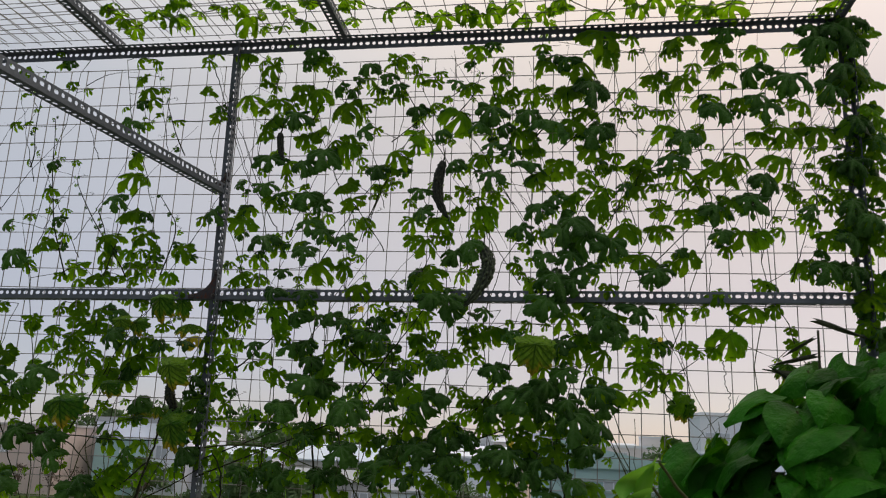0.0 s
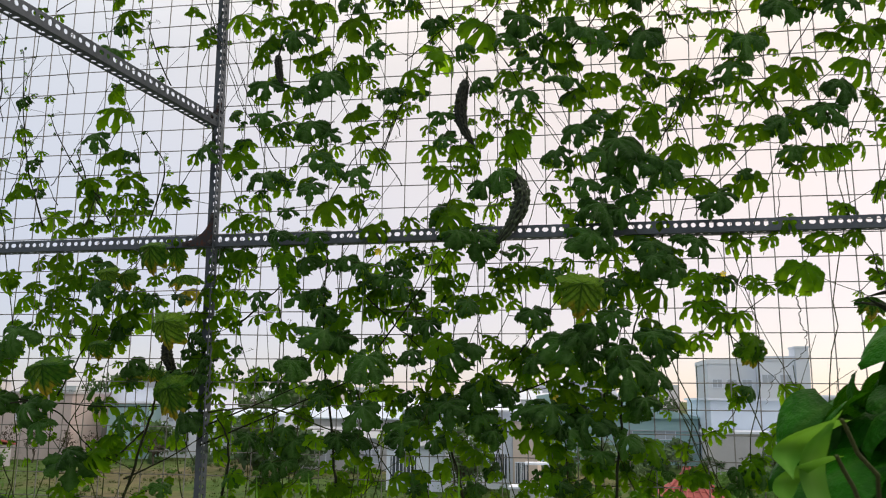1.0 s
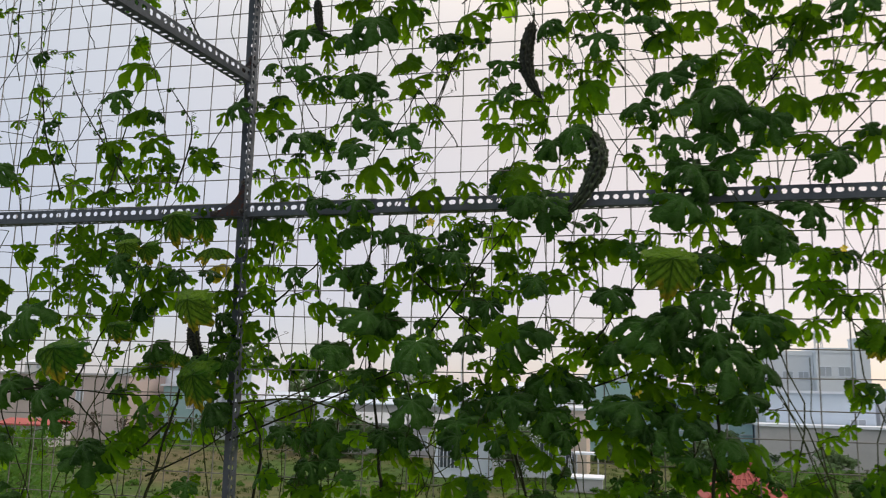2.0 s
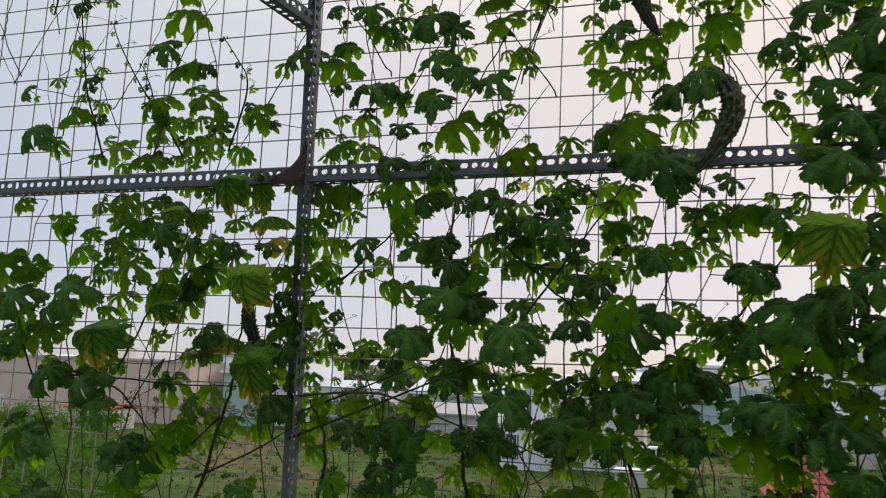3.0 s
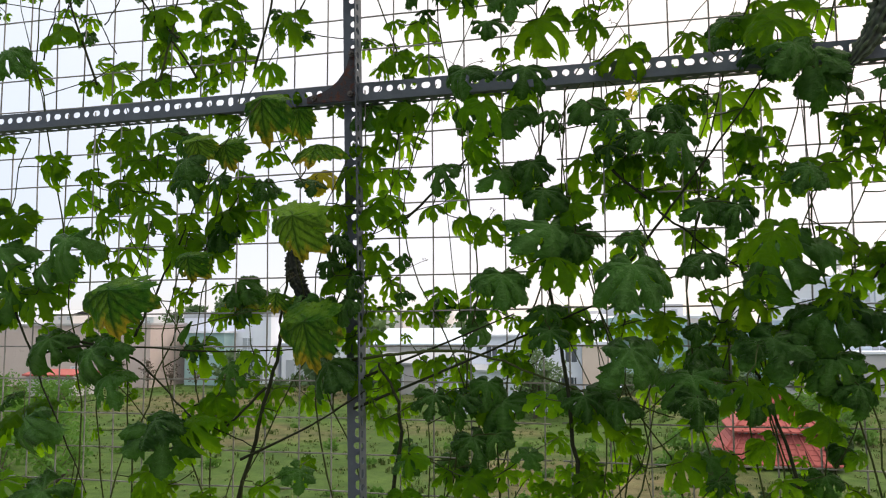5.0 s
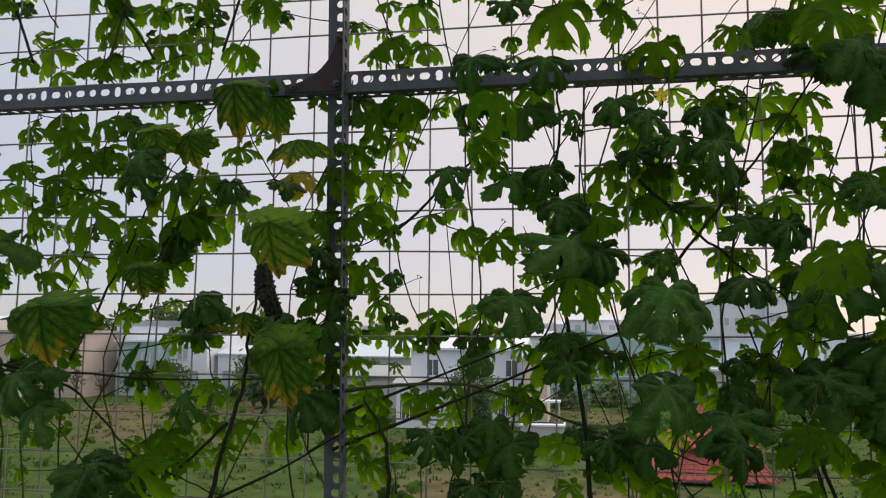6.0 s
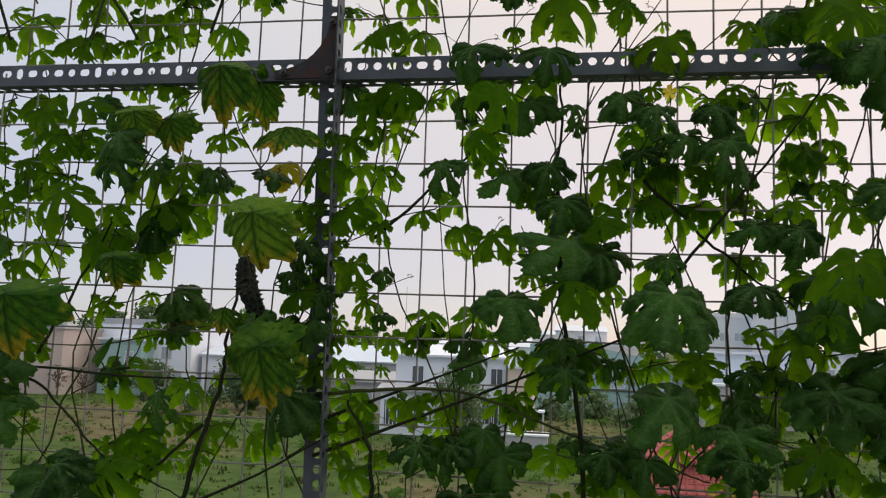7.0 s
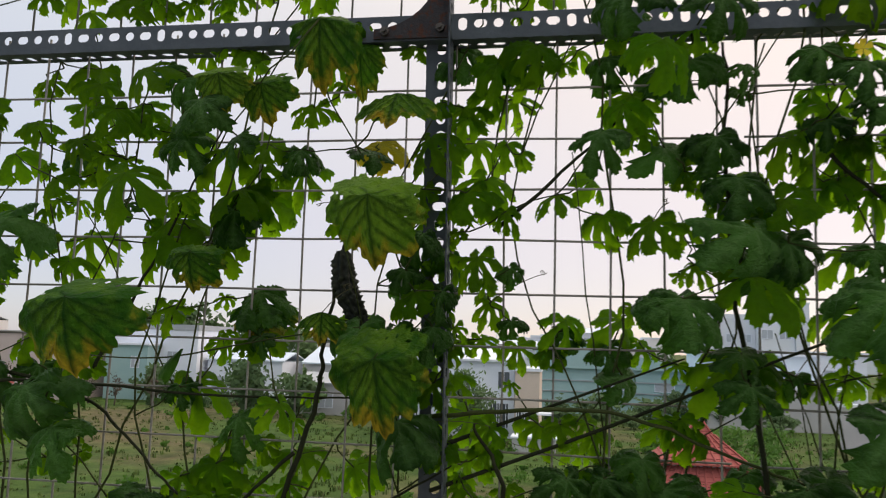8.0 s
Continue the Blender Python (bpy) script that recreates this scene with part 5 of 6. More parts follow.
UPPER = [[(-0.62, 2.54), (-0.40, 2.70), (-0.24, 2.80)], [(-0.85, 2.09), (-0.66, 2.38), (-0.48, 2.63)], [(-0.61, 2.80), (-0.42, 2.48), (-0.19, 2.15)], [(-0.70, 2.23), (-0.51, 2.65)],
         [(-0.26, 2.75), (-0.04, 2.09)], [(0.28, 2.09), (0.52, 2.34), (0.83, 2.60)], [(-1.84, 2.80), (-1.74, 2.84), (-1.64, 2.85)],
         [(-1.32, 2.85), (-1.22, 2.6), (-1.13, 2.38)], [(0.24, 1.76), (0.46, 1.52)], [(0.25, 1.67), (0.51, 1.86)], [(-0.02, 2.5), (0.2, 2.7), (0.33, 2.86)], [(0.10, 2.2), (0.30, 2.45), (0.35, 2.6)]]
for i, line in enumerate(UPPER):
    strand(line, 0.0019, STEM_DARK, 560 + i, "thin bare vine runner across the mesh")
rng = random.Random(57)
for i in range(64):
    x, z = rng.uniform(-1.15, 0.82) if i < 52 else rng.uniform(-2.2, -1.3), rng.uniform(2.02, 2.6)
    lean, high = rng.choice((-1, 1)) * rng.uniform(0.25, 0.8), rng.uniform(0.22, 0.55)
    high = min(high, 2.86 - z)
    mid = rng.gauss(0, 0.012)
    strand([(x, z), (x + lean * high / 2 + mid, z + high / 2), (x + lean * high, z + high)], rng.uniform(0.0010, 0.0019), STEM_DARK, 1000 + i, "thin bare vine runner across the mesh")
for i, line in enumerate([[(-1.22, 1.455), (-1.0, 1.47), (-0.78, 1.40), (-0.62, 1.36)], [(-1.66, 2.02), (-1.60, 2.30)], [(-0.48, 1.62), (-0.56, 1.48), (-0.68, 1.36)]]):
    strand(line, 0.0032, STEM, 590 + i, "pale green young vine stem")
for i, line in enumerate([[(0.49, 1.79), (0.495, 1.72), (0.50, 1.64), (0.42, 1.57), (0.40, 1.50)], [(0.37, 1.94), (0.37, 1.73)], [(0.46, 2.00), (0.47, 2.16)]]):
    strand(line, 0.0016, STEM_DARK, 600 + i, "curled dry tendril hanging on the mesh", 0.003)

# ---- young shoots: a thin stem with buds and tiny leaves up to its tip ----
def vine_shoot(points, seed):
    rng = random.Random(seed)
    base = Vector((points[-1][0], FENCE - 0.012, points[-1][1]))
    ob = thing("vine_shoot", "thin young gourd shoot with buds and tiny leaves", "vine stem", "young shoots on the mesh", at=base)
    line = smooth_path([Vector((x, FENCE - 0.012 - rng.uniform(0, 0.012), z)) - base for x, z in reversed(points)], 8)
    child("stem", Shape().tube(line, 0.0026, 0.0014, 6).mesh("stem", STEM_DARK, True), ob, "thin dark shoot stem")
    for i, p in enumerate(line[3::4] + [line[-1]] * 3):
        size = max(0.010, 0.030 * (1 - 0.75 * (i * 4 + 3) / len(line))) * rng.uniform(0.8, 1.3)
        side = rng.choice((-1, 1))
        m = Matrix.Translation(p + Vector((side * size * 0.5, -0.004, size * rng.uniform(-0.2, 0.6)))) @ pose(0, 0, 0, rng.uniform(-50, 10), side * rng.uniform(-150, -40), rng.uniform(-40, 40)) @ Matrix.Diagonal((size, size, size, 1))
        child("leaf", rng.choice(GREEN + DARK), ob, "", m)
        if rng.random() < 0.3:
            curl = Shape()
            tendril(curl, p, rng, rng.uniform(0.03, 0.07))
            child("tendril", curl.mesh("tendril", STEM_DARK, True), ob)


for i, line in enumerate([[(-1.817, 2.417), (-1.792, 2.362), (-1.729, 2.262), (-1.677, 2.193), (-1.597, 2.086), (-1.563, 2.039)],
                          [(-1.946, 2.659), (-1.939, 2.581), (-1.924, 2.458), (-1.904, 2.338), (-1.882, 2.239), (-1.851, 2.151), (-1.807, 2.045)],
                          [(-1.467, 2.342), (-1.427, 2.282), (-1.400, 2.239), (-1.398, 2.174), (-1.431, 2.045)], [(-1.497, 2.726), (-1.442, 2.591), (-1.399, 2.505)],
                          [(-2.019, 2.858), (-2.028, 2.627), (-2.009, 2.523), (-2.018, 2.463)], [(-1.711, 2.290), (-1.681, 2.231), (-1.659, 2.173), (-1.611, 2.130)],
                          [(-0.86, 2.80), (-0.88, 2.70), (-0.93, 2.60)], [(-0.30, 2.80), (-0.33, 2.71), (-0.40, 2.62)], [(0.02, 2.78), (-0.02, 2.66), (-0.10, 2.55)]]):
    vine_shoot(line, 900 + i)


# ---- bitter gourds ----
def gourd_material(name, groove, ridge_tone, gloss):
    """Skin with dark grooves and paler ridges and warts."""
    m, n, l, p = material(name)
    height = n.new("ShaderNodeAttribute")
    height.attribute_name = "ridge"
    mottle = noise_tex(n, l, 60.0, 4.0)
    total = node(n, "ShaderNodeMath")
    total.operation = "MULTIPLY_ADD"
    total.inputs[1].default_value = 0.35
    l.new(mottle.outputs["Fac"], total.inputs[0])
    l.new(height.outputs["Fac"], total.inputs[2])
    span = node(n, "ShaderNodeMapRange")
    span.inputs["From Min"].default_value, span.inputs["From Max"].default_value = 0.2, 1.05
    l.new(total.outputs[0], span.inputs["Value"])
    mix = n.new("ShaderNodeMix")
    mix.data_type = "RGBA"
    mix.inputs["A"].default_value, mix.inputs["B"].default_value = (*groove, 1), (*ridge_tone, 1)
    l.new(span.outputs["Result"], mix.inputs["Factor"])
    l.new(mix.outputs["Result"], p.inputs["Base Color"])
    p.inputs["Roughness"].default_value, p.inputs["Specular IOR Level"].default_value = gloss, 0.3
    return m


GOURD = gourd_material("gourd_skin", (0.003, 0.008, 0.004), (0.058, 0.085, 0.043), 0.45)
GOURD_DARK = gourd_material("dark_gourd_skin", (0.003, 0.006, 0.004), (0.022, 0.030, 0.016), 0.6)


def bitter_gourd(points, radius, mat, seed, label, out=0.04):
    """A hanging ridged, warty fruit along points x, z from its stalk to its tip."""
    rng = random.Random(seed)
    ctrl = [Vector((x, 0, z)) for x, z in points]
    n, sides = 90, 60
    top = ctrl[0]

    def along(t):
        k = t * (len(ctrl) - 1)
        i = min(int(k), len(ctrl) - 2)
        p0, p1, p2, p3 = (ctrl[max(0, min(len(ctrl) - 1, i + j))] for j in (-1, 0, 1, 2))
        f = k - i
        return 0.5 * (2 * p1 + (p2 - p0) * f + (2 * p0 - 5 * p1 + 4 * p2 - p3) * f * f + (3 * p1 - 3 * p2 + p3 - p0) * f ** 3)

    verts, faces, height = [], [], []
    ph = [rng.uniform(0, 6.28) for _ in range(9)]
    for i in range(n + 1):
        t = i / n
        p, d = along(t) - top, (along(min(1, t + 0.02)) - along(max(0, t - 0.02))).normalized()
        a = Vector((0, -1, 0))
        b = d.cross(a).normalized()
        body = (math.sin(math.pi * min(1, t * 1.02 + 0.03) ** 0.8)) ** 0.55 * (1 - 0.25 * t)
        for j in range(sides):
            th = 2 * math.pi * j / sides
            ridge = 0.15 * (1 - 2 * abs(math.sin(4.5 * th + 0.35 * math.sin(t * 9 + ph[0]))) ** 0.8) * (1 + 0.5 * math.sin(t * 70 + 3 * th + ph[2]))
            wart = 0.75 * max(0.0, noise.noise(Vector((math.cos(th) * 3.6, math.sin(th) * 3.6, t * 30 + ph[1]))) - 0.05)
            r = radius * max(0.05, body) * (1 + ridge + wart)
            verts.append(p + r * (math.cos(th) * a + math.sin(th) * b))
            height.append(max(0.0, min(1.0, 0.3 + 1.8 * ridge + 2.2 * wart)))
    for i in range(n):
        for j in range(sides):
            q = i * sides + j
            w = i * sides + (j + 1) % sides
            faces.append((q, w, w + sides, q + sides))
    faces += [tuple(range(sides - 1, -1, -1)), tuple(range(n * sides, (n + 1) * sides))]
    ob = thing("bitter_gourd", label, "gourd", "gourds on the vine", at=(top.x, FENCE - out, top.z))
    skin = raw_mesh("fruit", verts, faces, mat, True)
    skin.attributes.new("ridge", "FLOAT", "POINT").data.foreach_set("value", height)
    child("fruit", skin, ob)
    stalk = Shape().tube([(0, 0, -0.004), (0.004, 0.006, 0.02), (0.002, out * 0.5, 0.045), (0.0, out - 0.01, 0.06)], 0.003, 0.0018, 6)
    child("stalk", stalk.mesh("stalk", STEM_DARK, True), ob, "thin dark stalk")
    return ob


bitter_gourd([(-0.42, 2.457), (-0.436, 2.37), (-0.424, 2.30), (-0.392, 2.245)], 0.018, GOURD_DARK, 1, "slim dark curved bitter gourd hanging on the mesh")
bitter_gourd([(-0.272, 2.15), (-0.252, 2.08), (-0.285, 2.00), (-0.345, 1.93)], 0.0225, GOURD, 2, "warty ridged green bitter gourd hanging over the rail", 0.045)
bitter_gourd([(-1.023, 2.575), (-1.018, 2.52), (-1.002, 2.455)], 0.012, GOURD_DARK, 3, "small dark bitter gourd among leaves")
bitter_gourd([(-1.345, 1.67), (-1.338, 1.62), (-1.318, 1.58), (-1.300, 1.555)], 0.016, GOURD_DARK, 4, "dark dried bitter gourd behind yellowing leaves", 0.02)


# ---- yellow gourd flowers ----
def flower(x, z, size, seed, out=0.03):
    rng = random.Random(seed)
    ob = thing("gourd_flower", "small yellow five-petalled gourd flower", "flower", "flowers on the vine", at=(x, FENCE - out, z))
    verts, faces = [], []
    for i in range(5):
        a0 = 2 * math.pi * i / 5 + rng.uniform(-0.1, 0.1)
        k = len(verts)
        for u, w in ((0.0, 0.0), (0.6, -0.62), (0.6, 0.62), (1.0, -0.38), (1.0, 0.38)):
            a = a0 + w * 0.9
            verts.append((u * size * math.sin(a), -0.25 * size * u * u, u * size * math.cos(a)))
        faces += [(k, k + 1, k + 2), (k + 1, k + 3, k + 4, k + 2)]
    child("petals", raw_mesh("petals", verts, faces, PETAL), ob)
    child("stalk", Shape().tube([(0, 0, 0), (0.003, 0.012, -0.01), (0.0, out - 0.006, -0.03)], 0.001, 0.001, 5).mesh("stalk", STEM, True), ob, "thin green stalk")


for i, (x, z, s) in enumerate([(-0.682, 1.932, 0.012), (-0.162, 1.505, 0.012), (0.415, 1.935, 0.011), (0.30, 1.85, 0.009)]):
    flower(x, z, s, 700 + i)


# ---- a leafy pot plant inside the terrace ----
def ovate_mesh(name, mat, cup=0.25, wide=0.62):
    """A broad, heart-shaped blade of unit length that hangs down -z and faces -y."""
    verts, faces, vein, rim = [], [], [], []
    rows, cols = 11, 7
    for i in range(rows):
        t = i / (rows - 1)
        w = wide * (math.sin(math.pi * min(1.0, t * 0.9 + 0.1) ** 0.62)) ** 0.8 * (1 if t < 1 else 0.02)
        for j in range(cols):
            s = 2 * j / (cols - 1) - 1
            x = 0.5 * w * s * 1.3
            back = 0.16 * abs(s) ** 1.5 * max(0, 1 - t * 2.6)
            verts.append((x, cup * (abs(s) ** 1.4 * 0.22 + (t - 0.3) ** 2 * 0.5) + 0.02 * math.sin(9 * t + 3 * s), -t + 0.12 + back))
            vein.append(max(0.0, 1 - abs(s) * 3.0) if j != cols // 2 else 1.0)
            rim.append(max(abs(s), t))
    for i in range(rows - 1):
        for j in range(cols - 1):
            a = i * cols + j
            faces.append((a, a + cols, a + cols + 1, a + 1))
    me = raw_mesh(name, verts, faces, mat, True)
    for key, values in (("vein", vein), ("rim", rim)):
        me.attributes.new(key, "FLOAT", "POINT").data.foreach_set("value", values)
    return me


rng = random.Random(21)
BROAD = [ovate_mesh("leaf", LEAF_BROAD, rng.uniform(0.4, 1.3), rng.uniform(0.74, 0.92)) for _ in range(5)]
CLAY = two_tone("terracotta", (0.22, 0.10, 0.06), (0.32, 0.16, 0.10), 12, 120, 0.85, 0, 0.3)
SOIL = two_tone("potting_soil", (0.03, 0.022, 0.015), (0.06, 0.045, 0.03), 30, 200, 0.95, 0, 0.6)


def pot_plant(x, y, top, radius, count, seed):
    rng = random.Random(seed)
    plant = thing("pot_plant", "bushy pot plant with broad bright green heart-shaped leaves", "pot plant", at=(x, y, 0))
    ring = [(0.13, 0.0), (0.19, 0.30), (0.205, 0.30), (0.205, 0.35), (0.17, 0.35), (0.165, 0.30)]
    verts, faces, sides = [], [], 24
    for r, z in ring:
        verts += [(r * math.cos(2 * math.pi * j / sides), r * math.sin(2 * math.pi * j / sides), z) for j in range(sides)]
    for i in range(len(ring) - 1):
        for j in range(sides):
            a, b = i * sides + j, i * sides + (j + 1) % sides
            faces.append((a, b, b + sides, a + sides))
    faces.append(tuple(range(sides - 1, -1, -1)))
    child("pot", raw_mesh("pot", verts, faces, CLAY, True), plant, "round terracotta pot")
    child("soil", Shape().tube([(0, 0, 0.28), (0, 0, 0.31)], 0.166, 0.166, 24).mesh("soil", SOIL), plant, "dark potting soil")
    stems = Shape()
    centre = Vector((0, 0, top - radius[2]))
    for i in range(count):
        d = Vector((rng.gauss(-0.45, 1), rng.gauss(-0.45, 1), rng.gauss(0.35, 1))).normalized()
        k = rng.uniform(0.62, 1.0)
        p = centre + Vector((d.x * radius[0], d.y * radius[1], d.z * radius[2])) * k
        size = rng.uniform(0.06, 0.108) * (1 if rng.random() < 0.8 else 0.55)
        yaw = math.degrees(math.atan2(d.x, -d.y)) + rng.uniform(-50, 50)
        m = Matrix.Translation(p) @ pose(0, 0, 0, 0, 0, yaw) @ pose(0, 0, 0, -rng.uniform(15, 80), rng.uniform(-35, 35), 0) @ Matrix.Diagonal((size, size, size, 1))
        child("leaf", rng.choice(BROAD), plant, "", m)
        if k < 0.9 or i % 3 == 0:
            stems.tube(bend((rng.gauss(0, 0.04), rng.gauss(0, 0.04), 0.3), p, -0.02, rng, 6), 0.004, 0.002, 5)
    child("stem", stems.mesh("stem", STEM, True), plant, "thin green stems")
    return plant


bushy_plant = pot_plant(0.80, 1.57, 1.73, (0.62, 0.28, 0.38), 1100, 31)

# a tall sword-leaved plant in a pot on the terrace
SWORD = leaf_material("sword_leaf", (0.05, 0.17, 0.02), (0.11, 0.30, 0.04), (0.16, 0.36, 0.06), (0.25, 0.55, 0.03), 0.4, gloss=0.4, spots=1.5)


def sword_leaf(base, tip, wide, lean):
    """A long upright blade with a shallow fold, tapering to a point."""
    verts, faces, vein, rim, rows = [], [], [], [], 16
    side = Vector((math.cos(lean), math.sin(lean), 0))
    back = Vector((-side.y, side.x, 0))
    for i in range(rows + 1):
        t = i / rows
        p = Vector(base).lerp(Vector(tip), t) + back * 0.05 * math.sin(math.pi * t)
        w = wide * 0.5 * (0.55 + 0.45 * math.sin(math.pi * min(1.0, t * 1.1))) * min(1.0, (1.002 - t) / 0.3)
        verts += [p - side * w, p + back * w * 0.35, p + side * w]
        vein += [0.0, 1.0, 0.0]
        rim += [t, t, t]
    for i in range(rows):
        a = i * 3
        faces += [(a, a + 1, a + 4, a + 3), (a + 1, a + 2, a + 5, a + 4)]
    me = raw_mesh("leaf", verts, faces, SWORD, True)
    for key, values in (("vein", vein), ("rim", rim)):
        me.attributes.new(key, "FLOAT", "POINT").data.foreach_set("value", values)
    return me


sword_plant = thing("sword_plant", "tall pot plant with upright bright green sword leaves", "pot plant", at=(-0.34, 1.13, 0))
ring = [(0.10, 0.0), (0.14, 0.24), (0.155, 0.24), (0.155, 0.28), (0.13, 0.28), (0.125, 0.24)]
verts, faces = [], []
for r, z in ring:
    verts += [(r * math.cos(2 * math.pi * j / 24), r * math.sin(2 * math.pi * j / 24), z) for j in range(24)]
for i in range(len(ring) - 1):
    faces += [(i * 24 + j, i * 24 + (j + 1) % 24, (i + 1) * 24 + (j + 1) % 24, (i + 1) * 24 + j) for j in range(24)]
faces.append(tuple(range(23, -1, -1)))
child("pot", raw_mesh("pot", verts, faces, CLAY, True), sword_plant, "round terracotta pot")
child("soil", Shape().tube([(0, 0, 0.21), (0, 0, 0.25)], 0.127, 0.127, 24).mesh("soil", SOIL), sword_plant, "dark potting soil")
rng = random.Random(61)
for dx, dy, z in ((-0.07, -0.09, 1.432), (-0.027, -0.07, 1.434), (-0.012, -0.06, 1.418), (0.085, 0.15, 1.424), (0.05, 0.02, 1.26), (-0.10, 0.05, 1.18), (0.0, 0.10, 1.31), (0.12, -0.05, 1.10)):
    child("leaf", sword_leaf((dx * 0.6, dy * 0.5, 0.24), (dx, dy, z), rng.uniform(0.045, 0.06), rng.uniform(-0.7, 0.7)), sword_plant)

# a few narrow young leaves on the edge of the bushy plant
twigs = Shape()
for foot, tip, wide in (((0.107, 1.10, 1.39), (0.121, 1.10, 1.497), 0.026), ((0.125, 1.12, 1.487), (0.074, 1.10, 1.434), 0.034), ((0.115, 1.11, 1.455), (0.068, 1.09, 1.405), 0.026)):
    foot, tip = Vector(foot) - Vector((0.80, 1.57, 0)), Vector(tip) - Vector((0.80, 1.57, 0))
    child("leaf", sword_leaf(foot, tip, wide, 0.2), bushy_plant, "narrow pale green young leaf")
    twigs.tube(bend(foot + Vector((0.09, 0.16, -0.14)), foot, -0.015, rng, 6), 0.003, 0.002, 5)
child("twig", twigs.mesh("twig", STEM, True), bushy_plant, "thin green twigs")

# a curled dry leaf caught on the mesh
dry_leaf = new("dry_leaf", ovate_mesh("dry_leaf", LEAF_BLUE, 0.9, 0.30))
dry_leaf.matrix_world = Matrix.Translation((-1.592, FENCE - 0.02, 1.496)) @ pose(0, 0, 0, 0, 208, 0) @ Matrix.Diagonal((0.046, 0.046, 0.046, 1))
tagged(dry_leaf, "small dark curled dry leaf caught on the mesh", "leaf")

# a narrow-leaved shrub beside it
LANCE = leaf_material("narrow_dark_leaf", (0.010, 0.016, 0.012), (0.03, 0.04, 0.022), (0.05, 0.06, 0.04), (0.06, 0.08, 0.02), 0.2)
lance_shrub = thing("narrow_leaved_shrub", "slender shrub with dark narrow pointed leaves", "shrub", at=(0.66, 2.30, 0))
rng = random.Random(33)
lance_mesh = ovate_mesh("leaf", LANCE, 0.3, 0.085)
trunk = Shape().tube(bend((0, 0, 0), (0.0, -0.1, 1.83), 0, rng, 10), 0.008, 0.003, 6)
child("stem", trunk.mesh("stem", STEM_DARK, True), lance_shrub, "slim dark stem")
for i in range(5):
    z = 1.66 + 0.045 * i + 0.02 * rng.random()
    side = rng.choice((-1, -1, 1))
    size = rng.uniform(0.08, 0.15)
    child("leaf", lance_mesh, lance_shrub, "", Matrix.Translation((side * 0.02, -0.08, z)) @ pose(0, 0, 0, rng.uniform(-20, 20), 0, rng.uniform(-40, 40)) @ pose(0, 0, 0, 0, side * rng.uniform(-130, -50), 0) @ Matrix.Diagonal((size, size, size, 1)))

# ---- the land beyond ----
def field_material():
    """Weedy field: green and dry brown stretches, mottled by tussocks, with fine grain."""
    m, n, l, p = material("field_grass")
    stretch_, mottle = noise_tex(n, l, 0.045, 5.0, 0.6), noise_tex(n, l, 0.33, 8.0, 0.75)
    ramps = []
    for tex, lo, hi in ((stretch_, 0.47, 0.60), (mottle, 0.36, 0.64)):
        r = node(n, "ShaderNodeMapRange")
        r.inputs["From Min"].default_value, r.inputs["From Max"].default_value = lo, hi
        l.new(tex.outputs["Fac"], r.inputs["Value"])
        ramps.append(r)
    pair = []
    for a, b in (((0.031, 0.063, 0.014), (0.073, 0.123, 0.028)), ((0.060, 0.059, 0.029), (0.15, 0.13, 0.068))):
        mix = n.new("ShaderNodeMix")
        mix.data_type = "RGBA"
        mix.inputs["A"].default_value, mix.inputs["B"].default_value = (*a, 1), (*b, 1)
        l.new(ramps[1].outputs["Result"], mix.inputs["Factor"])
        pair.append(mix)
    over = n.new("ShaderNodeMix")
    over.data_type = "RGBA"
    l.new(ramps[0].outputs["Result"], over.inputs["Factor"])
    l.new(pair[0].outputs["Result"], over.inputs["A"])
    l.new(pair[1].outputs["Result"], over.inputs["B"])
    l.new(over.outputs["Result"], p.inputs["Base Color"])
    p.inputs["Roughness"].default_value, p.inputs["Specular IOR Level"].default_value = 0.95, 0.1
    bump = node(n, "ShaderNodeBump", Strength=0.6, Distance=0.4)
    l.new(mottle.outputs["Fac"], bump.inputs["Height"])
    l.new(bump.outputs["Normal"], p.inputs["Normal"])
    return m


GRASS = field_material()
ground = tagged(new("ground", Shape().box(-2500, 2500, 2.96, 4500, GROUND - 2, GROUND).mesh("ground", GRASS)), "wide green and brown weedy field reaching the horizon", "ground", kind="structure")

# white render with a blue cast in its colour that imitates haze
WHITEWASH = two_tone("hazed_white_render", (0.62, 0.67, 0.76), (0.72, 0.76, 0.84), 0.6, 6, 0.85, 0, 0.05, 0.15)
PINK_WALL = two_tone("pinkish_render", (0.42, 0.35, 0.33), (0.52, 0.45, 0.43), 0.25, 5, 0.9, 0, 0.05, c=(0.34, 0.29, 0.27), c_at=0.6)
BEIGE = two_tone("beige_render", (0.52, 0.44, 0.38), (0.6, 0.52, 0.46), 0.5, 6, 0.9, 0, 0.05)
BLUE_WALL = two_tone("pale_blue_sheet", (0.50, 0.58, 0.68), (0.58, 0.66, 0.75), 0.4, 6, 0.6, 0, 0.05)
TEAL = two_tone("teal_sheet", (0.25, 0.40, 0.42), (0.34, 0.48, 0.49), 0.4, 6, 0.6, 0, 0.05)
GREY_WALL = two_tone("grey_render", (0.36, 0.36, 0.38), (0.46, 0.46, 0.47), 0.4, 6, 0.9, 0, 0.05)
ROOF_SHEET = two_tone("grey_roof_sheet", (0.30, 0.33, 0.36), (0.42, 0.44, 0.47), 0.5, 8, 0.5, 0.2, 0.05)
RED_TILE = two_tone("red_roof_tile", (0.26, 0.07, 0.06), (0.37, 0.11, 0.10), 2.0, 18, 0.75, 0, 0.2, 0.3)
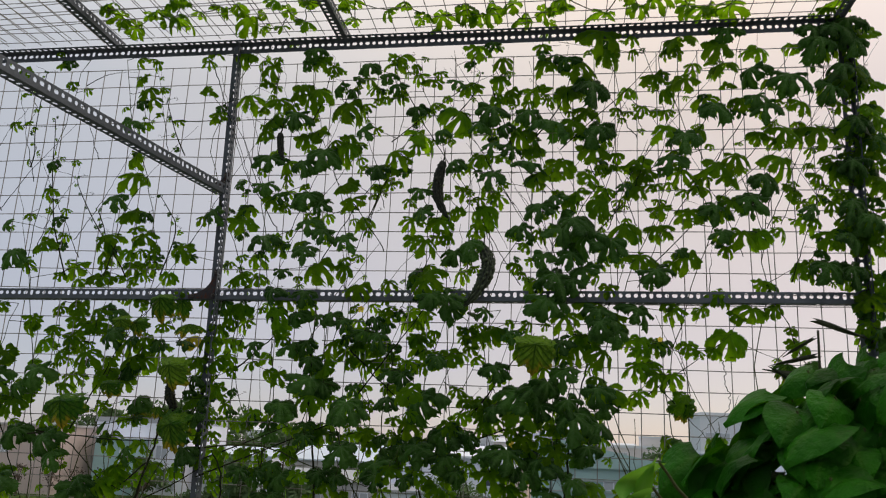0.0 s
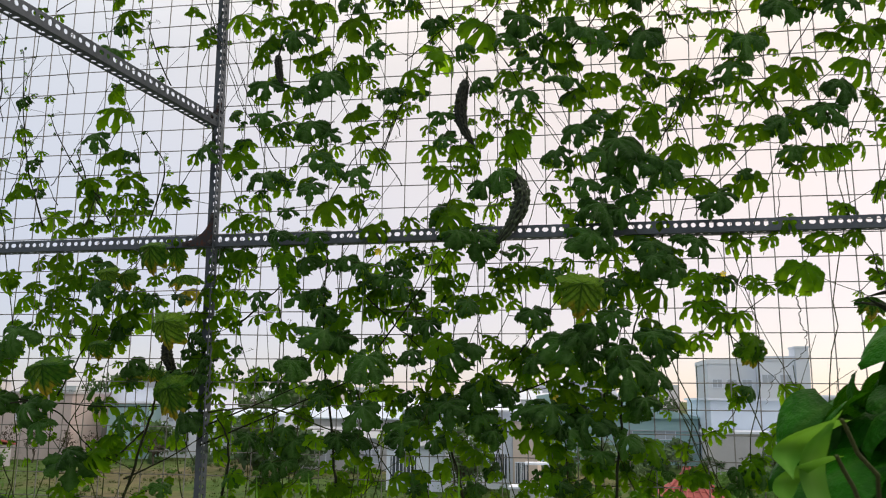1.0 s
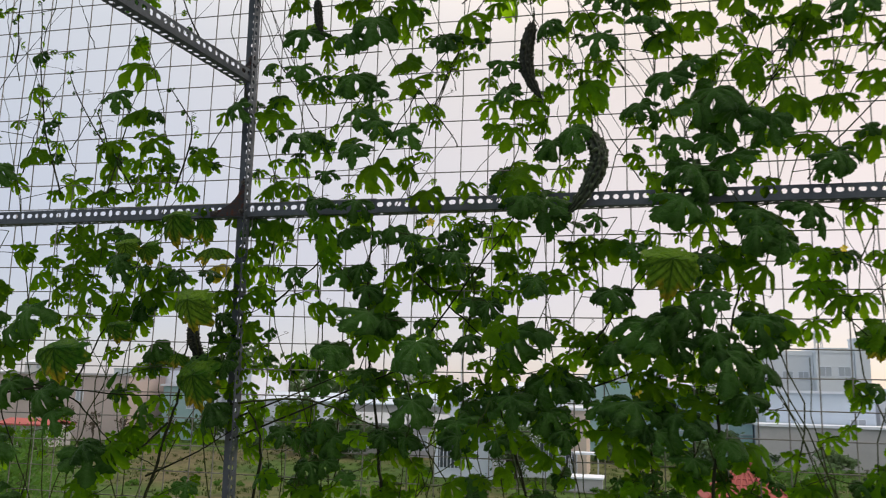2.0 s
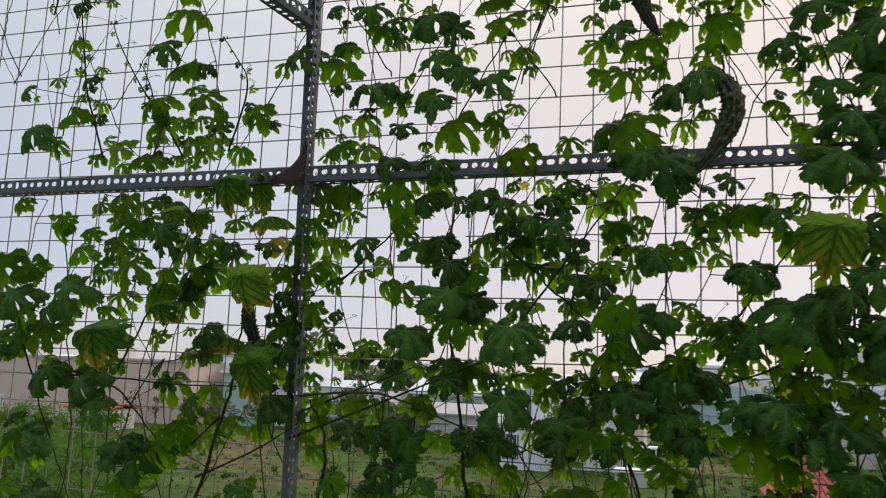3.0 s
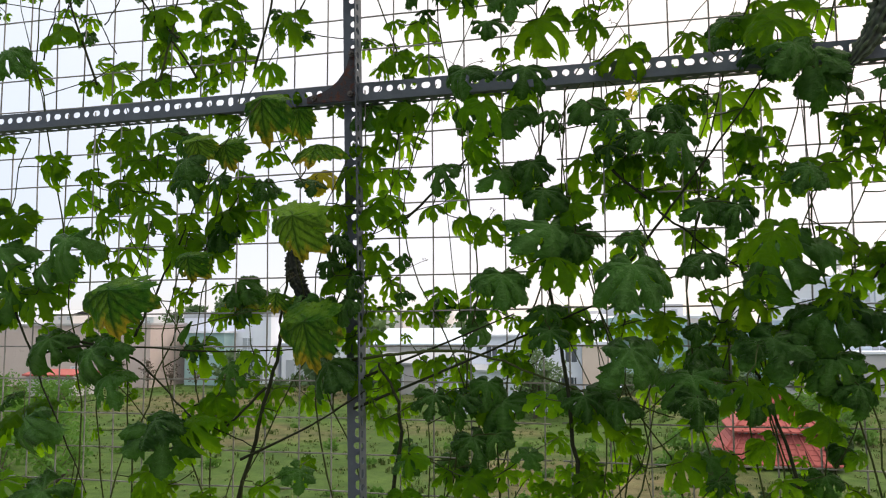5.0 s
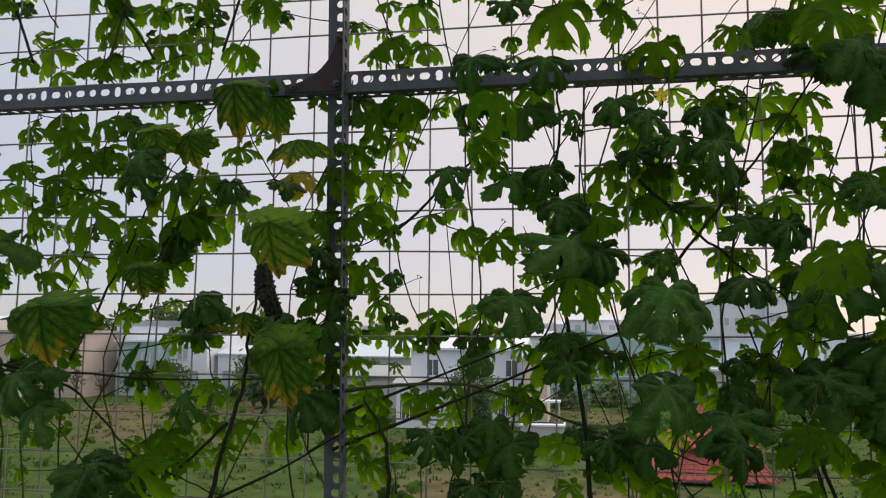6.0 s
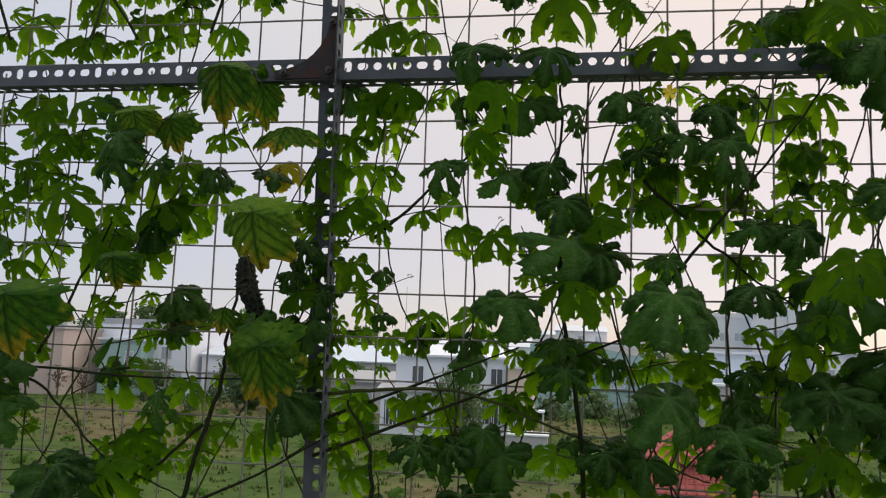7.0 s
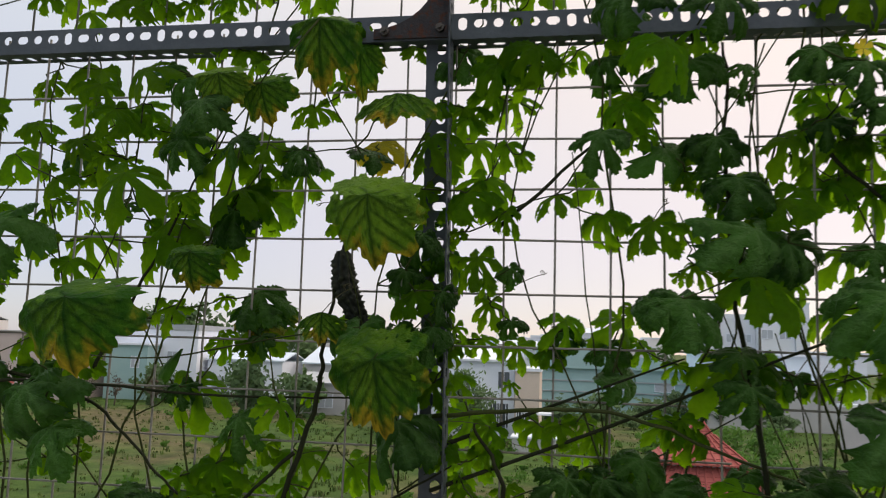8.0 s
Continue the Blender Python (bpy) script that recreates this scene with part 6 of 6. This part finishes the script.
# distant panes: dark glass lightened and blued, the haze mixed into the colour
HAZED_GLASS = two_tone("hazed_window_glass", (0.34, 0.38, 0.44), (0.42, 0.46, 0.51), 2.0, 9, 0.5, 0, 0.0)
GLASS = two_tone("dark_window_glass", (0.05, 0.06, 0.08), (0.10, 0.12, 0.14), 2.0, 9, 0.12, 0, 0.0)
# distant render: haze is put into these pale bluish tones, no air is modelled
HAZED = [two_tone("hazed_far_render", a, b, 0.05, 0.6, 0.95, 0, 0.0, 0.5) for a, b in (((0.52, 0.56, 0.62), (0.63, 0.66, 0.71)), ((0.51, 0.56, 0.63), (0.65, 0.69, 0.75)), ((0.54, 0.52, 0.54), (0.66, 0.64, 0.66)))]
# crown leaves lightened towards grey-green: distance haze painted into the leaf colour
CROWN = leaf_material("hazed_tree_leaves", (0.07, 0.12, 0.06), (0.12, 0.19, 0.085), (0.09, 0.13, 0.06), (0.10, 0.18, 0.03), 0.3, spots=1.5)
BUSH = leaf_material("bush_leaves", (0.045, 0.115, 0.02), (0.10, 0.20, 0.04), (0.1, 0.16, 0.05), (0.2, 0.4, 0.05), 0.35, spots=1.5)
BARK = two_tone("bark", (0.06, 0.05, 0.04), (0.12, 0.1, 0.08), 4, 30, 0.9, 0, 0.3)


def window(parent, x, y, z, w, h, bars=0, glass=None):
    """A window in a wall that faces -y: frame, sill, glass and, on some, upright bars."""
    win = child("window", Shape().box(-w / 2, w / 2, 0.02, 0.06, 0, h).mesh("window", glass or GLASS), parent, "", pose(x, y - 0.04, z))
    f = Shape()
    t = 0.07
    f.box(-w / 2 - t, w / 2 + t, -0.04, 0.03, -t, 0).box(-w / 2 - t, w / 2 + t, -0.04, 0.03, h, h + t)
    f.box(-w / 2 - t, -w / 2, -0.04, 0.03, 0, h).box(w / 2, w / 2 + t, -0.04, 0.03, 0, h).box(-0.03, 0.03, -0.03, 0.019, 0, h)
    child("window_frame", f.mesh("window_frame", WHITEWASH), win)
    if bars:
        g = Shape()
        for i in range(bars):
            bx = -w / 2 + w * (i + 0.5) / bars
            g.box(bx - 0.03, bx + 0.03, -0.1, -0.05, 0, h)
        child("window_bars", g.mesh("window_bars", WHITEWASH), win)


def house(name, label, x0, x1, y0, y1, height, mat, roof="flat", roof_mat=None, rise=1.5, rows=(), overhang=0.3):
    """A building standing on the ground; rows: windows as (z, width, height, bars, x, x, ...)."""
    ob = thing(name, label, "building", at=((x0 + x1) / 2, y0, GROUND))
    w, d = (x1 - x0) / 2, y1 - y0
    child("wall", Shape().box(-w, w, 0, d, 0, height).mesh("wall", mat), ob)
    rm = roof_mat or ROOF_SHEET
    o = overhang
    s = Shape()
    if roof == "flat":
        s.box(-w - o, w + o, -o, d + o, height, height + 0.25)
    elif roof == "parapet":
        s.box(-w - 0.1, w + 0.1, -0.1, 0.2, height, height + 0.7).box(-w - 0.1, -w + 0.2, 0.2, d, height, height + 0.7).box(w - 0.2, w + 0.1, 0.2, d, height, height + 0.7)
    elif roof == "gable":      # ridge along x
        k = len(s.v)
        s.v += [(-w - o, -o, height), (w + o, -o, height), (w + o, d / 2, height + rise), (-w - o, d / 2, height + rise), (-w - o, d + o, height), (w + o, d + o, height)]
        s.v += [(x, y, z + 0.18) for x, y, z in s.v[k:]]
        s.f += [(0, 3, 2, 1), (3, 4, 5, 2), (6, 7, 8, 9), (9, 8, 11, 10), (0, 1, 7, 6), (4, 10, 11, 5), (0, 6, 9, 3), (3, 9, 10, 4), (1, 2, 8, 7), (2, 5, 11, 8)]
    elif roof == "shed":       # falls towards +x
        s.prism([(-w - o, height), (w + o, height), (w + o, height + 0.2), (-w * 0.6, height + rise), (-w - o, height + rise * 0.8)], -o, d + o)
    child("roof", s.mesh("roof", rm), ob)
    for z, ww, hh, bars, *xs in rows:
        for x in xs:
            # beyond 80 m the panes take the haze-lightened glass colour
            window(ob, x, 0, z, ww, hh, bars, HAZED_GLASS if y0 > 80 else GLASS)
    return ob


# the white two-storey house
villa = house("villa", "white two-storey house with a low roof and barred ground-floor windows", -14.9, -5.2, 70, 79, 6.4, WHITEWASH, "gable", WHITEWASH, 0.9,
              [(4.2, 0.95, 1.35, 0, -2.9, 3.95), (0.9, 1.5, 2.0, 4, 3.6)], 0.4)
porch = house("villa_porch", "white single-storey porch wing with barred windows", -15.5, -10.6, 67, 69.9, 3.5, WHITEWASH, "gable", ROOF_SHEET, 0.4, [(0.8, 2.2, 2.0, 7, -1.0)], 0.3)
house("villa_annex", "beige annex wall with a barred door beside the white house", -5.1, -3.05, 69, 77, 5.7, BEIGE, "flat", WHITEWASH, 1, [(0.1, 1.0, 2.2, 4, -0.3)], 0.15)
block = thing("concrete_block", "low pale grey concrete block before the annex", "concrete block", at=(-3.2, 61.5, GROUND))
child("body", Shape().box(-1.6, 1.6, 0, 2.2, 0, 1.0).mesh("body", GREY_WALL), block)
child("slab", Shape().box(-1.7, 1.7, -0.1, 2.3, 1.0, 1.12).mesh("slab", WHITEWASH), block, "white slab on top")
shelter = thing("door_shelter", "small flat white shelter on two posts", "shelter", at=(-2.9, 65, GROUND))
child("shelter_roof", Shape().box(-1.0, 1.0, 0, 1.4, 2.45, 2.6).mesh("shelter_roof", WHITEWASH), shelter)
for px_ in (-0.9, 0.9):
    child("post", Shape().box(px_ - 0.06, px_ + 0.06, 0.1, 0.22, 0, 2.45).mesh("post", GREY_WALL), shelter)
# long pinkish store on the field's edge
house("store_house", "long pinkish-grey rendered store with small windows", -100, -58.7, 88, 104, 7.7, PINK_WALL, "flat", GREY_WALL, 1, [(4.6, 0.9, 1.3, 0, -12, -3, 6, 14), (1.2, 0.9, 1.3, 0, -8, 10)], 0.2)
house("lean_to", "low shed with an orange sheet roof", -66, -60, 76, 80, 2.2, GREY_WALL, "gable", RED_TILE, 0.5, [])
house("white_block", "white two-storey block with blue shutters", -59.0, -46.5, 96, 108, 8.6, WHITEWASH, "parapet", None, 1, [(4.4, 1.4, 1.5, 0, -4.5, -1.5, 3.0), (0.6, 2.4, 2.4, 0, -4, 0, 4)])
house("green_block", "pale green rendered block", -57.0, -51.5, 93, 95.9, 6.6, TEAL, "flat", WHITEWASH, 1, [(3.9, 1.0, 1.3, 0, 1.2)])
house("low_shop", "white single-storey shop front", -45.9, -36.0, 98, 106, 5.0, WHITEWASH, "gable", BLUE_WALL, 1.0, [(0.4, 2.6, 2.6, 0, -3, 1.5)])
house("blue_roof_shed", "grey shed with a pale blue sheet roof", -34.5, -17.5, 102, 116, 4.8, GREY_WALL, "gable", BLUE_WALL, 2.0, [(1.5, 1.6, 1.4, 0, -5, 0, 5)])
house("low_white_shed", "low white sheet-roofed shed", -29.0, -17.0, 84, 90, 3.2, GREY_WALL, "gable", ROOF_SHEET, 1.0, [(0.8, 1.6, 1.4, 0, -3, 2)])
warehouse = house("warehouse", "large teal sheet-metal warehouse with a sloping grey roof", -4.0, 14.6, 100, 130, 5.4, TEAL, "shed", TEAL, 3.2, [(3.0, 2.2, 0.9, 0, 0.5, 5.5)], 0.4)
bands = Shape()
for z in (1.3, 2.6, 3.9):
    bands.box(-9.4, 9.4, -0.12, -0.01, z, z + 0.12)
child("wall_band", bands.mesh("wall_band", ROOF_SHEET), warehouse)
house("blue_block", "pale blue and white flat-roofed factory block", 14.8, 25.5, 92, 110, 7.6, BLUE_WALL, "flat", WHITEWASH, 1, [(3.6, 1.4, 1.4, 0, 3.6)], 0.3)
house("factory_base", "grey low wall with a white coping before the factory", 13.6, 27.0, 88, 91.5, 4.2, GREY_WALL, "flat", WHITEWASH, 1, [], 0.2)
house("office_tower", "office block with glazed floors, tinted blue-grey as through haze", 28.05, 33.2, 128, 140, 13.6, HAZED[1], "parapet", HAZED[1], 1, [(10.2, 1.6, 1.3, 0, -1.4, 1.2)])
house("stair_tower", "narrow stair tower of the office block, tinted blue-grey as through haze", 33.25, 35.2, 127.5, 131, 15.5, HAZED[1], "flat", HAZED[1], 1, [], 0.1)
house("office_block", "pale grey office block with a flat roof", 20.8, 28.0, 130, 142, 13.2, HAZED[0], "parapet", HAZED[0], 1, [(9.6, 1.4, 1.2, 0, -2.2, 0, 2.2)])
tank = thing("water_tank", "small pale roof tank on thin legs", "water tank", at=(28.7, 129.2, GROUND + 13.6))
child("drum", Shape().tube([(0, 0, 1.5), (0, 0, 3.3)], 0.62, 0.58, 14).mesh("drum", HAZED[2]), tank)
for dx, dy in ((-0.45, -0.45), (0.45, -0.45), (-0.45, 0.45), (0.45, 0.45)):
    child("leg", Shape().box(dx - 0.06, dx + 0.06, dy - 0.06, dy + 0.06, 0, 1.52).mesh("leg", HAZED[2]), tank)
house("glass_block", "white block with blue-grey glazing", 27.0, 32.0, 96, 108, 8.0, WHITEWASH, "flat", WHITEWASH, 1, [(4.6, 2.0, 1.6, 0, -1.0), (2.0, 2.0, 1.4, 0, -1.0)], 0.3)
house("boundary_wall", "long grey boundary wall with a pale coping", 21.5, 48.0, 72, 72.5, 3.6, GREY_WALL, "flat", WHITEWASH, 1, [], 0.15)

# the red-tiled roof near by
gate_house = thing("gate_house", "low white hut under a two-tiered red-tiled roof", "building", at=(6.25, 45, GROUND))
child("wall", Shape().box(-2.1, 2.1, 0.6, 4.4, 0, 0.9).mesh("wall", WHITEWASH), gate_house)
def hip_tier(name, half0, half1, deep0, deep1, z0, z1, rows, ribs):
    """One tier of a hipped roof in overlapping courses, from its eave to its head."""
    roof = None
    for r in range(rows):
        tiles = Shape()
        t0, t1 = r / rows, (r + 1) / rows
        w0, w1, d0, d1 = (half0 + (half1 - half0) * t0, half0 + (half1 - half0) * t1, deep0 + (deep1 - deep0) * t0, deep0 + (deep1 - deep0) * t1)
        a, b = z0 + (z1 - z0) * t0, z0 + (z1 - z0) * t1 - 0.05
        tiles.v += [(-w0, -d0, a), (w0, -d0, a), (w0, d0, a), (-w0, d0, a), (-w1, -d1, b), (w1, -d1, b), (w1, d1, b), (-w1, d1, b)]
        tiles.v += [(x, y, z - 0.08) for x, y, z in tiles.v[:4]]
        tiles.f += [(i, (i + 1) % 4, 4 + (i + 1) % 4, 4 + i) for i in range(4)]
        tiles.f += [(8 + i, 8 + (i + 1) % 4, (i + 1) % 4, i) for i in range(4)]
        if roof is None:
            roof = child(name, tiles.mesh(name, RED_TILE), gate_house, "hipped roof of red tiles", pose(0, 2.5, 0))
        else:
            child("tile_course", tiles.mesh("tile_course", RED_TILE), roof)
    for i in range(ribs):
        u = -1 + 2 * i / (ribs - 1)
        child("roof_rib", Shape().tube([(half0 * u, -deep0, z0 + 0.02), (half1 * u, -deep1, z1 + 0.02)], 0.06, 0.06, 6).mesh("roof_rib", RED_TILE), roof)


hip_tier("lower_roof", 3.1, 2.0, 2.9, 1.8, 0.35, 1.75, 6, 13)
child("drum", Shape().box(-1.8, 1.8, 0.8, 4.2, 1.6, 2.0).mesh("drum", WHITEWASH), gate_house)
hip_tier("upper_roof", 2.3, 0.75, 2.3, 0.5, 1.9, 3.25, 5, 9)
hip_tier("ridge_cap", 0.7, 0.25, 0.5, 0.15, 3.2, 3.9, 3, 3)
# far town, in wall colours already paled for haze
rng = random.Random(77)
for i in range(90):
    dist = rng.uniform(190, 620)
    az = radians(rng.uniform(-56, 48))
    if radians(7) < az < radians(16) and dist < 250:
        continue
    x, y = dist * math.tan(az), dist
    h = 7.0 + rng.random() ** 3 * 0.022 * dist + rng.uniform(0, 0.006) * dist
    w = rng.uniform(6, 16) * (0.6 + dist / 500)
    n = max(1, int(w / 4))
    rows = [(z, 1.6, 1.4, 0, *[-w / 2 + w * (k + 0.5) / n for k in range(n)]) for z in (h - 2.6, h - 6.0) if z > 2.0] if dist < 330 else []
    house("town_house", "distant town building, its walls coloured pale as through haze", x - w / 2, x + w / 2, y, y + w, h, rng.choice(HAZED), rng.choice(("flat", "parapet", "gable")), HAZED[1], 1.6, rows)
mast = thing("radio_mast", "thin grey radio mast far off", "mast", at=(-41.5, 210, GROUND))
child("pole", Shape().tube([(0, 0, 0), (0, 0, 22.5)], 0.22, 0.10, 6).mesh("pole", HAZED[1]), mast)
crane = thing("tower_crane", "thin slanting crane arm far off", "crane", at=(-26, 300, GROUND))
child("jib", Shape().tube([(0, 0, 0), (0, 0, 14), (-6, 0, 20)], 0.25, 0.15, 5).mesh("jib", HAZED[1]), crane)


# trees and bushes
def tree(name, label, x, y, h, w, mat, seed, trunk_h=0.3, clumps=16, per=46, leaf=0.22, category="tree", group="trees on the field"):
    rng = random.Random(seed)
    ob = thing(name, label, category, group, at=(x, y, GROUND))
    wood, verts, faces, vein = Shape(), [], [], []
    base = h * trunk_h
    wood.tube(bend((0, 0, -0.05), (rng.gauss(0, 0.1) * w, 0, base + 0.15 * h), 0, rng, 6), 0.03 * h, 0.018 * h, 7)
    for c in range(clumps):
        a, r = rng.uniform(0, 6.28), rng.random() ** 0.6
        zz = rng.random()
        env = math.sin(math.pi * (0.12 + 0.83 * zz)) ** 0.7
        q = Vector((0.5 * w * r * env * math.cos(a), 0.5 * w * r * env * math.sin(a), base + (h - base) * (0.1 + 0.85 * zz)))
        wood.tube(bend((0, 0, base + rng.random() * 0.12 * h), q, -0.03 * h, rng, 4), 0.010 * h, 0.003 * h, 5)
        size = rng.uniform(0.12, 0.24) * w
        for _ in range(per):
            d = Vector((rng.gauss(0, 1), rng.gauss(0, 1), rng.gauss(0, 0.8))) * size * 0.55
            p = q + d
            u = Vector((rng.gauss(0, 1), rng.gauss(0, 1), rng.gauss(0, 1))).normalized()
            t = u.orthogonal().normalized()
            s = leaf * rng.uniform(0.6, 1.4)
            k = len(verts)
            verts += [p - u * s, p + t * s * 0.45, p + u * s, p - t * s * 0.45]
            vein += [0.0] * 4
            faces.append((k, k + 1, k + 2, k + 3))
    child("trunk", wood.mesh("trunk", BARK, True), ob)
    child("crown", raw_mesh("crown", verts, faces, mat), ob, "uneven crown of small leaves")


rng = random.Random(88)
tree("tree", "round dark green tree before the white house", -8.7, 65, 5.6, 4.3, CROWN, 1, 0.12, 40, 80, 0.16)
for x, y, h, w in ((-33, 82, 5.5, 6.0), (-28, 80, 4.2, 5.5), (-38, 90, 5.0, 4.5), (-49, 91, 4.0, 5.0), (-23, 92, 4.5, 6.0), (3.0, 92, 2.4, 5.0), (8.5, 90, 2.2, 4.5),
                   (11.5, 95, 3.2, 3.0), (-1.5, 88, 1.8, 4.0), (15.0, 150, 8.6, 7.0), (19.0, 84, 2.0, 4.0), (-60, 170, 10, 12), (-45, 190, 11, 10), (38, 90, 3.5, 5), (30, 82, 2.5, 5), (45, 110, 6, 8), (-93, 190, 16.0, 13), (-99, 188, 13.5, 11), (-104, 190, 15.0, 10), (-118, 195, 13.0, 12), (-84, 205, 14.0, 12)):
    tree("tree", "green tree beyond the field, its leaves coloured pale as through haze", x, y, h, w, CROWN, rng.random(), 0.15, 14, 50, 0.07 * w)
for i in range(76):
    az = radians(rng.uniform(-53, -38)) if i < 60 else radians(rng.uniform(-30, 26))
    y = rng.uniform(34, 74) if i < 60 else rng.uniform(78, 94)
    h = rng.uniform(1.4, 3.2) if i < 60 else rng.uniform(0.8, 1.8)
    tree("bush", "leafy bright green bush growing in the field", y * math.tan(az), y, h, h * rng.uniform(1.1, 1.8), BUSH if i < 62 else CROWN, rng.random(), 0.08, 9, 40, 0.16 if i < 60 else 0.2, "bush", "bushes in the field")
for i in range(16):
    y, h = rng.uniform(46, 72), rng.uniform(0.8, 1.7)
    tree("bush", "leafy bright green bush growing in the field", y * math.tan(radians(rng.uniform(2, 15))), y, h, h * 2.0, BUSH, rng.random(), 0.08, 9, 40, 0.2, "bush", "bushes in the field")
for i in range(120):
    y = rng.uniform(26, 90)
    h = rng.uniform(0.2, 0.55)
    tree("weed_clump", "low clump of weeds in the field", y * math.tan(radians(rng.uniform(-36, 22))), y, h, h * rng.uniform(1.6, 3.5), BUSH, rng.random(), 0.05, 6, 22, 0.12, "weeds", "weeds in the field")
for i in range(6):
    tree("bare_tree", "thin bare dark tree by the store wall", -64 + i * 3.4 + rng.uniform(-0.6, 0.6), 85.0 + rng.uniform(-1, 1), rng.uniform(3.2, 4.2), 1.9, BARK, rng.random(), 0.25, 16, 12, 0.14)

# tussocks and blades of grass all over the field
def tussock_material():
    m, n, l, p = material("grass_tussocks")
    each = n.new("ShaderNodeNewGeometry")
    ramp_ = n.new("ShaderNodeValToRGB")
    tones = ramp_.color_ramp.elements
    tones[0].position, tones[0].color = 0.0, (0.050, 0.083, 0.020, 1)
    tones[1].position, tones[1].color = 1.0, (0.13, 0.12, 0.06, 1)
    tones.new(0.55).color = (0.068, 0.110, 0.026, 1)
    tones.new(0.85).color = (0.085, 0.115, 0.035, 1)
    l.new(each.outputs["Random Per Island"], ramp_.inputs["Fac"])
    l.new(ramp_.outputs["Color"], p.inputs["Base Color"])
    p.inputs["Roughness"].default_value, p.inputs["Specular IOR Level"].default_value = 0.9, 0.1
    return m


rng = random.Random(99)
verts, faces = [], []
for i in range(5200):
    y = 22 + 70 * rng.random() ** 0.8
    x = y * math.tan(radians(rng.uniform(-50, 24)))
    if 44 < y < 52 and 3 < x < 10:
        continue
    tall = rng.uniform(0.07, 0.22) * (1.5 if noise.noise(Vector((x * 0.12, y * 0.12, 3.0))) > 0.1 else 0.8)
    for _ in range(7):
        a, spread = rng.uniform(0, 6.28), rng.uniform(0.05, 0.24)
        foot = Vector((x + rng.gauss(0, 0.10), y + rng.gauss(0, 0.10), GROUND))
        side = Vector((math.cos(a + 1.57), math.sin(a + 1.57), 0)) * rng.uniform(0.015, 0.04)
        reach = Vector((math.cos(a), math.sin(a), 0)) * spread
        k = len(verts)
        verts += [foot - side, foot + side, foot + reach * 0.5 + Vector((0, 0, tall * 0.75)) + side * 0.7, foot + reach + Vector((0, 0, tall)), foot + reach * 0.5 + Vector((0, 0, tall * 0.75)) - side * 0.7]
        faces += [(k, k + 1, k + 2, k + 4), (k + 4, k + 2, k + 3)]
tagged(new("grass", raw_mesh("grass", verts, faces, tussock_material())), "rough green and straw-coloured grass tussocks on the field", "grass", kind="stuff")
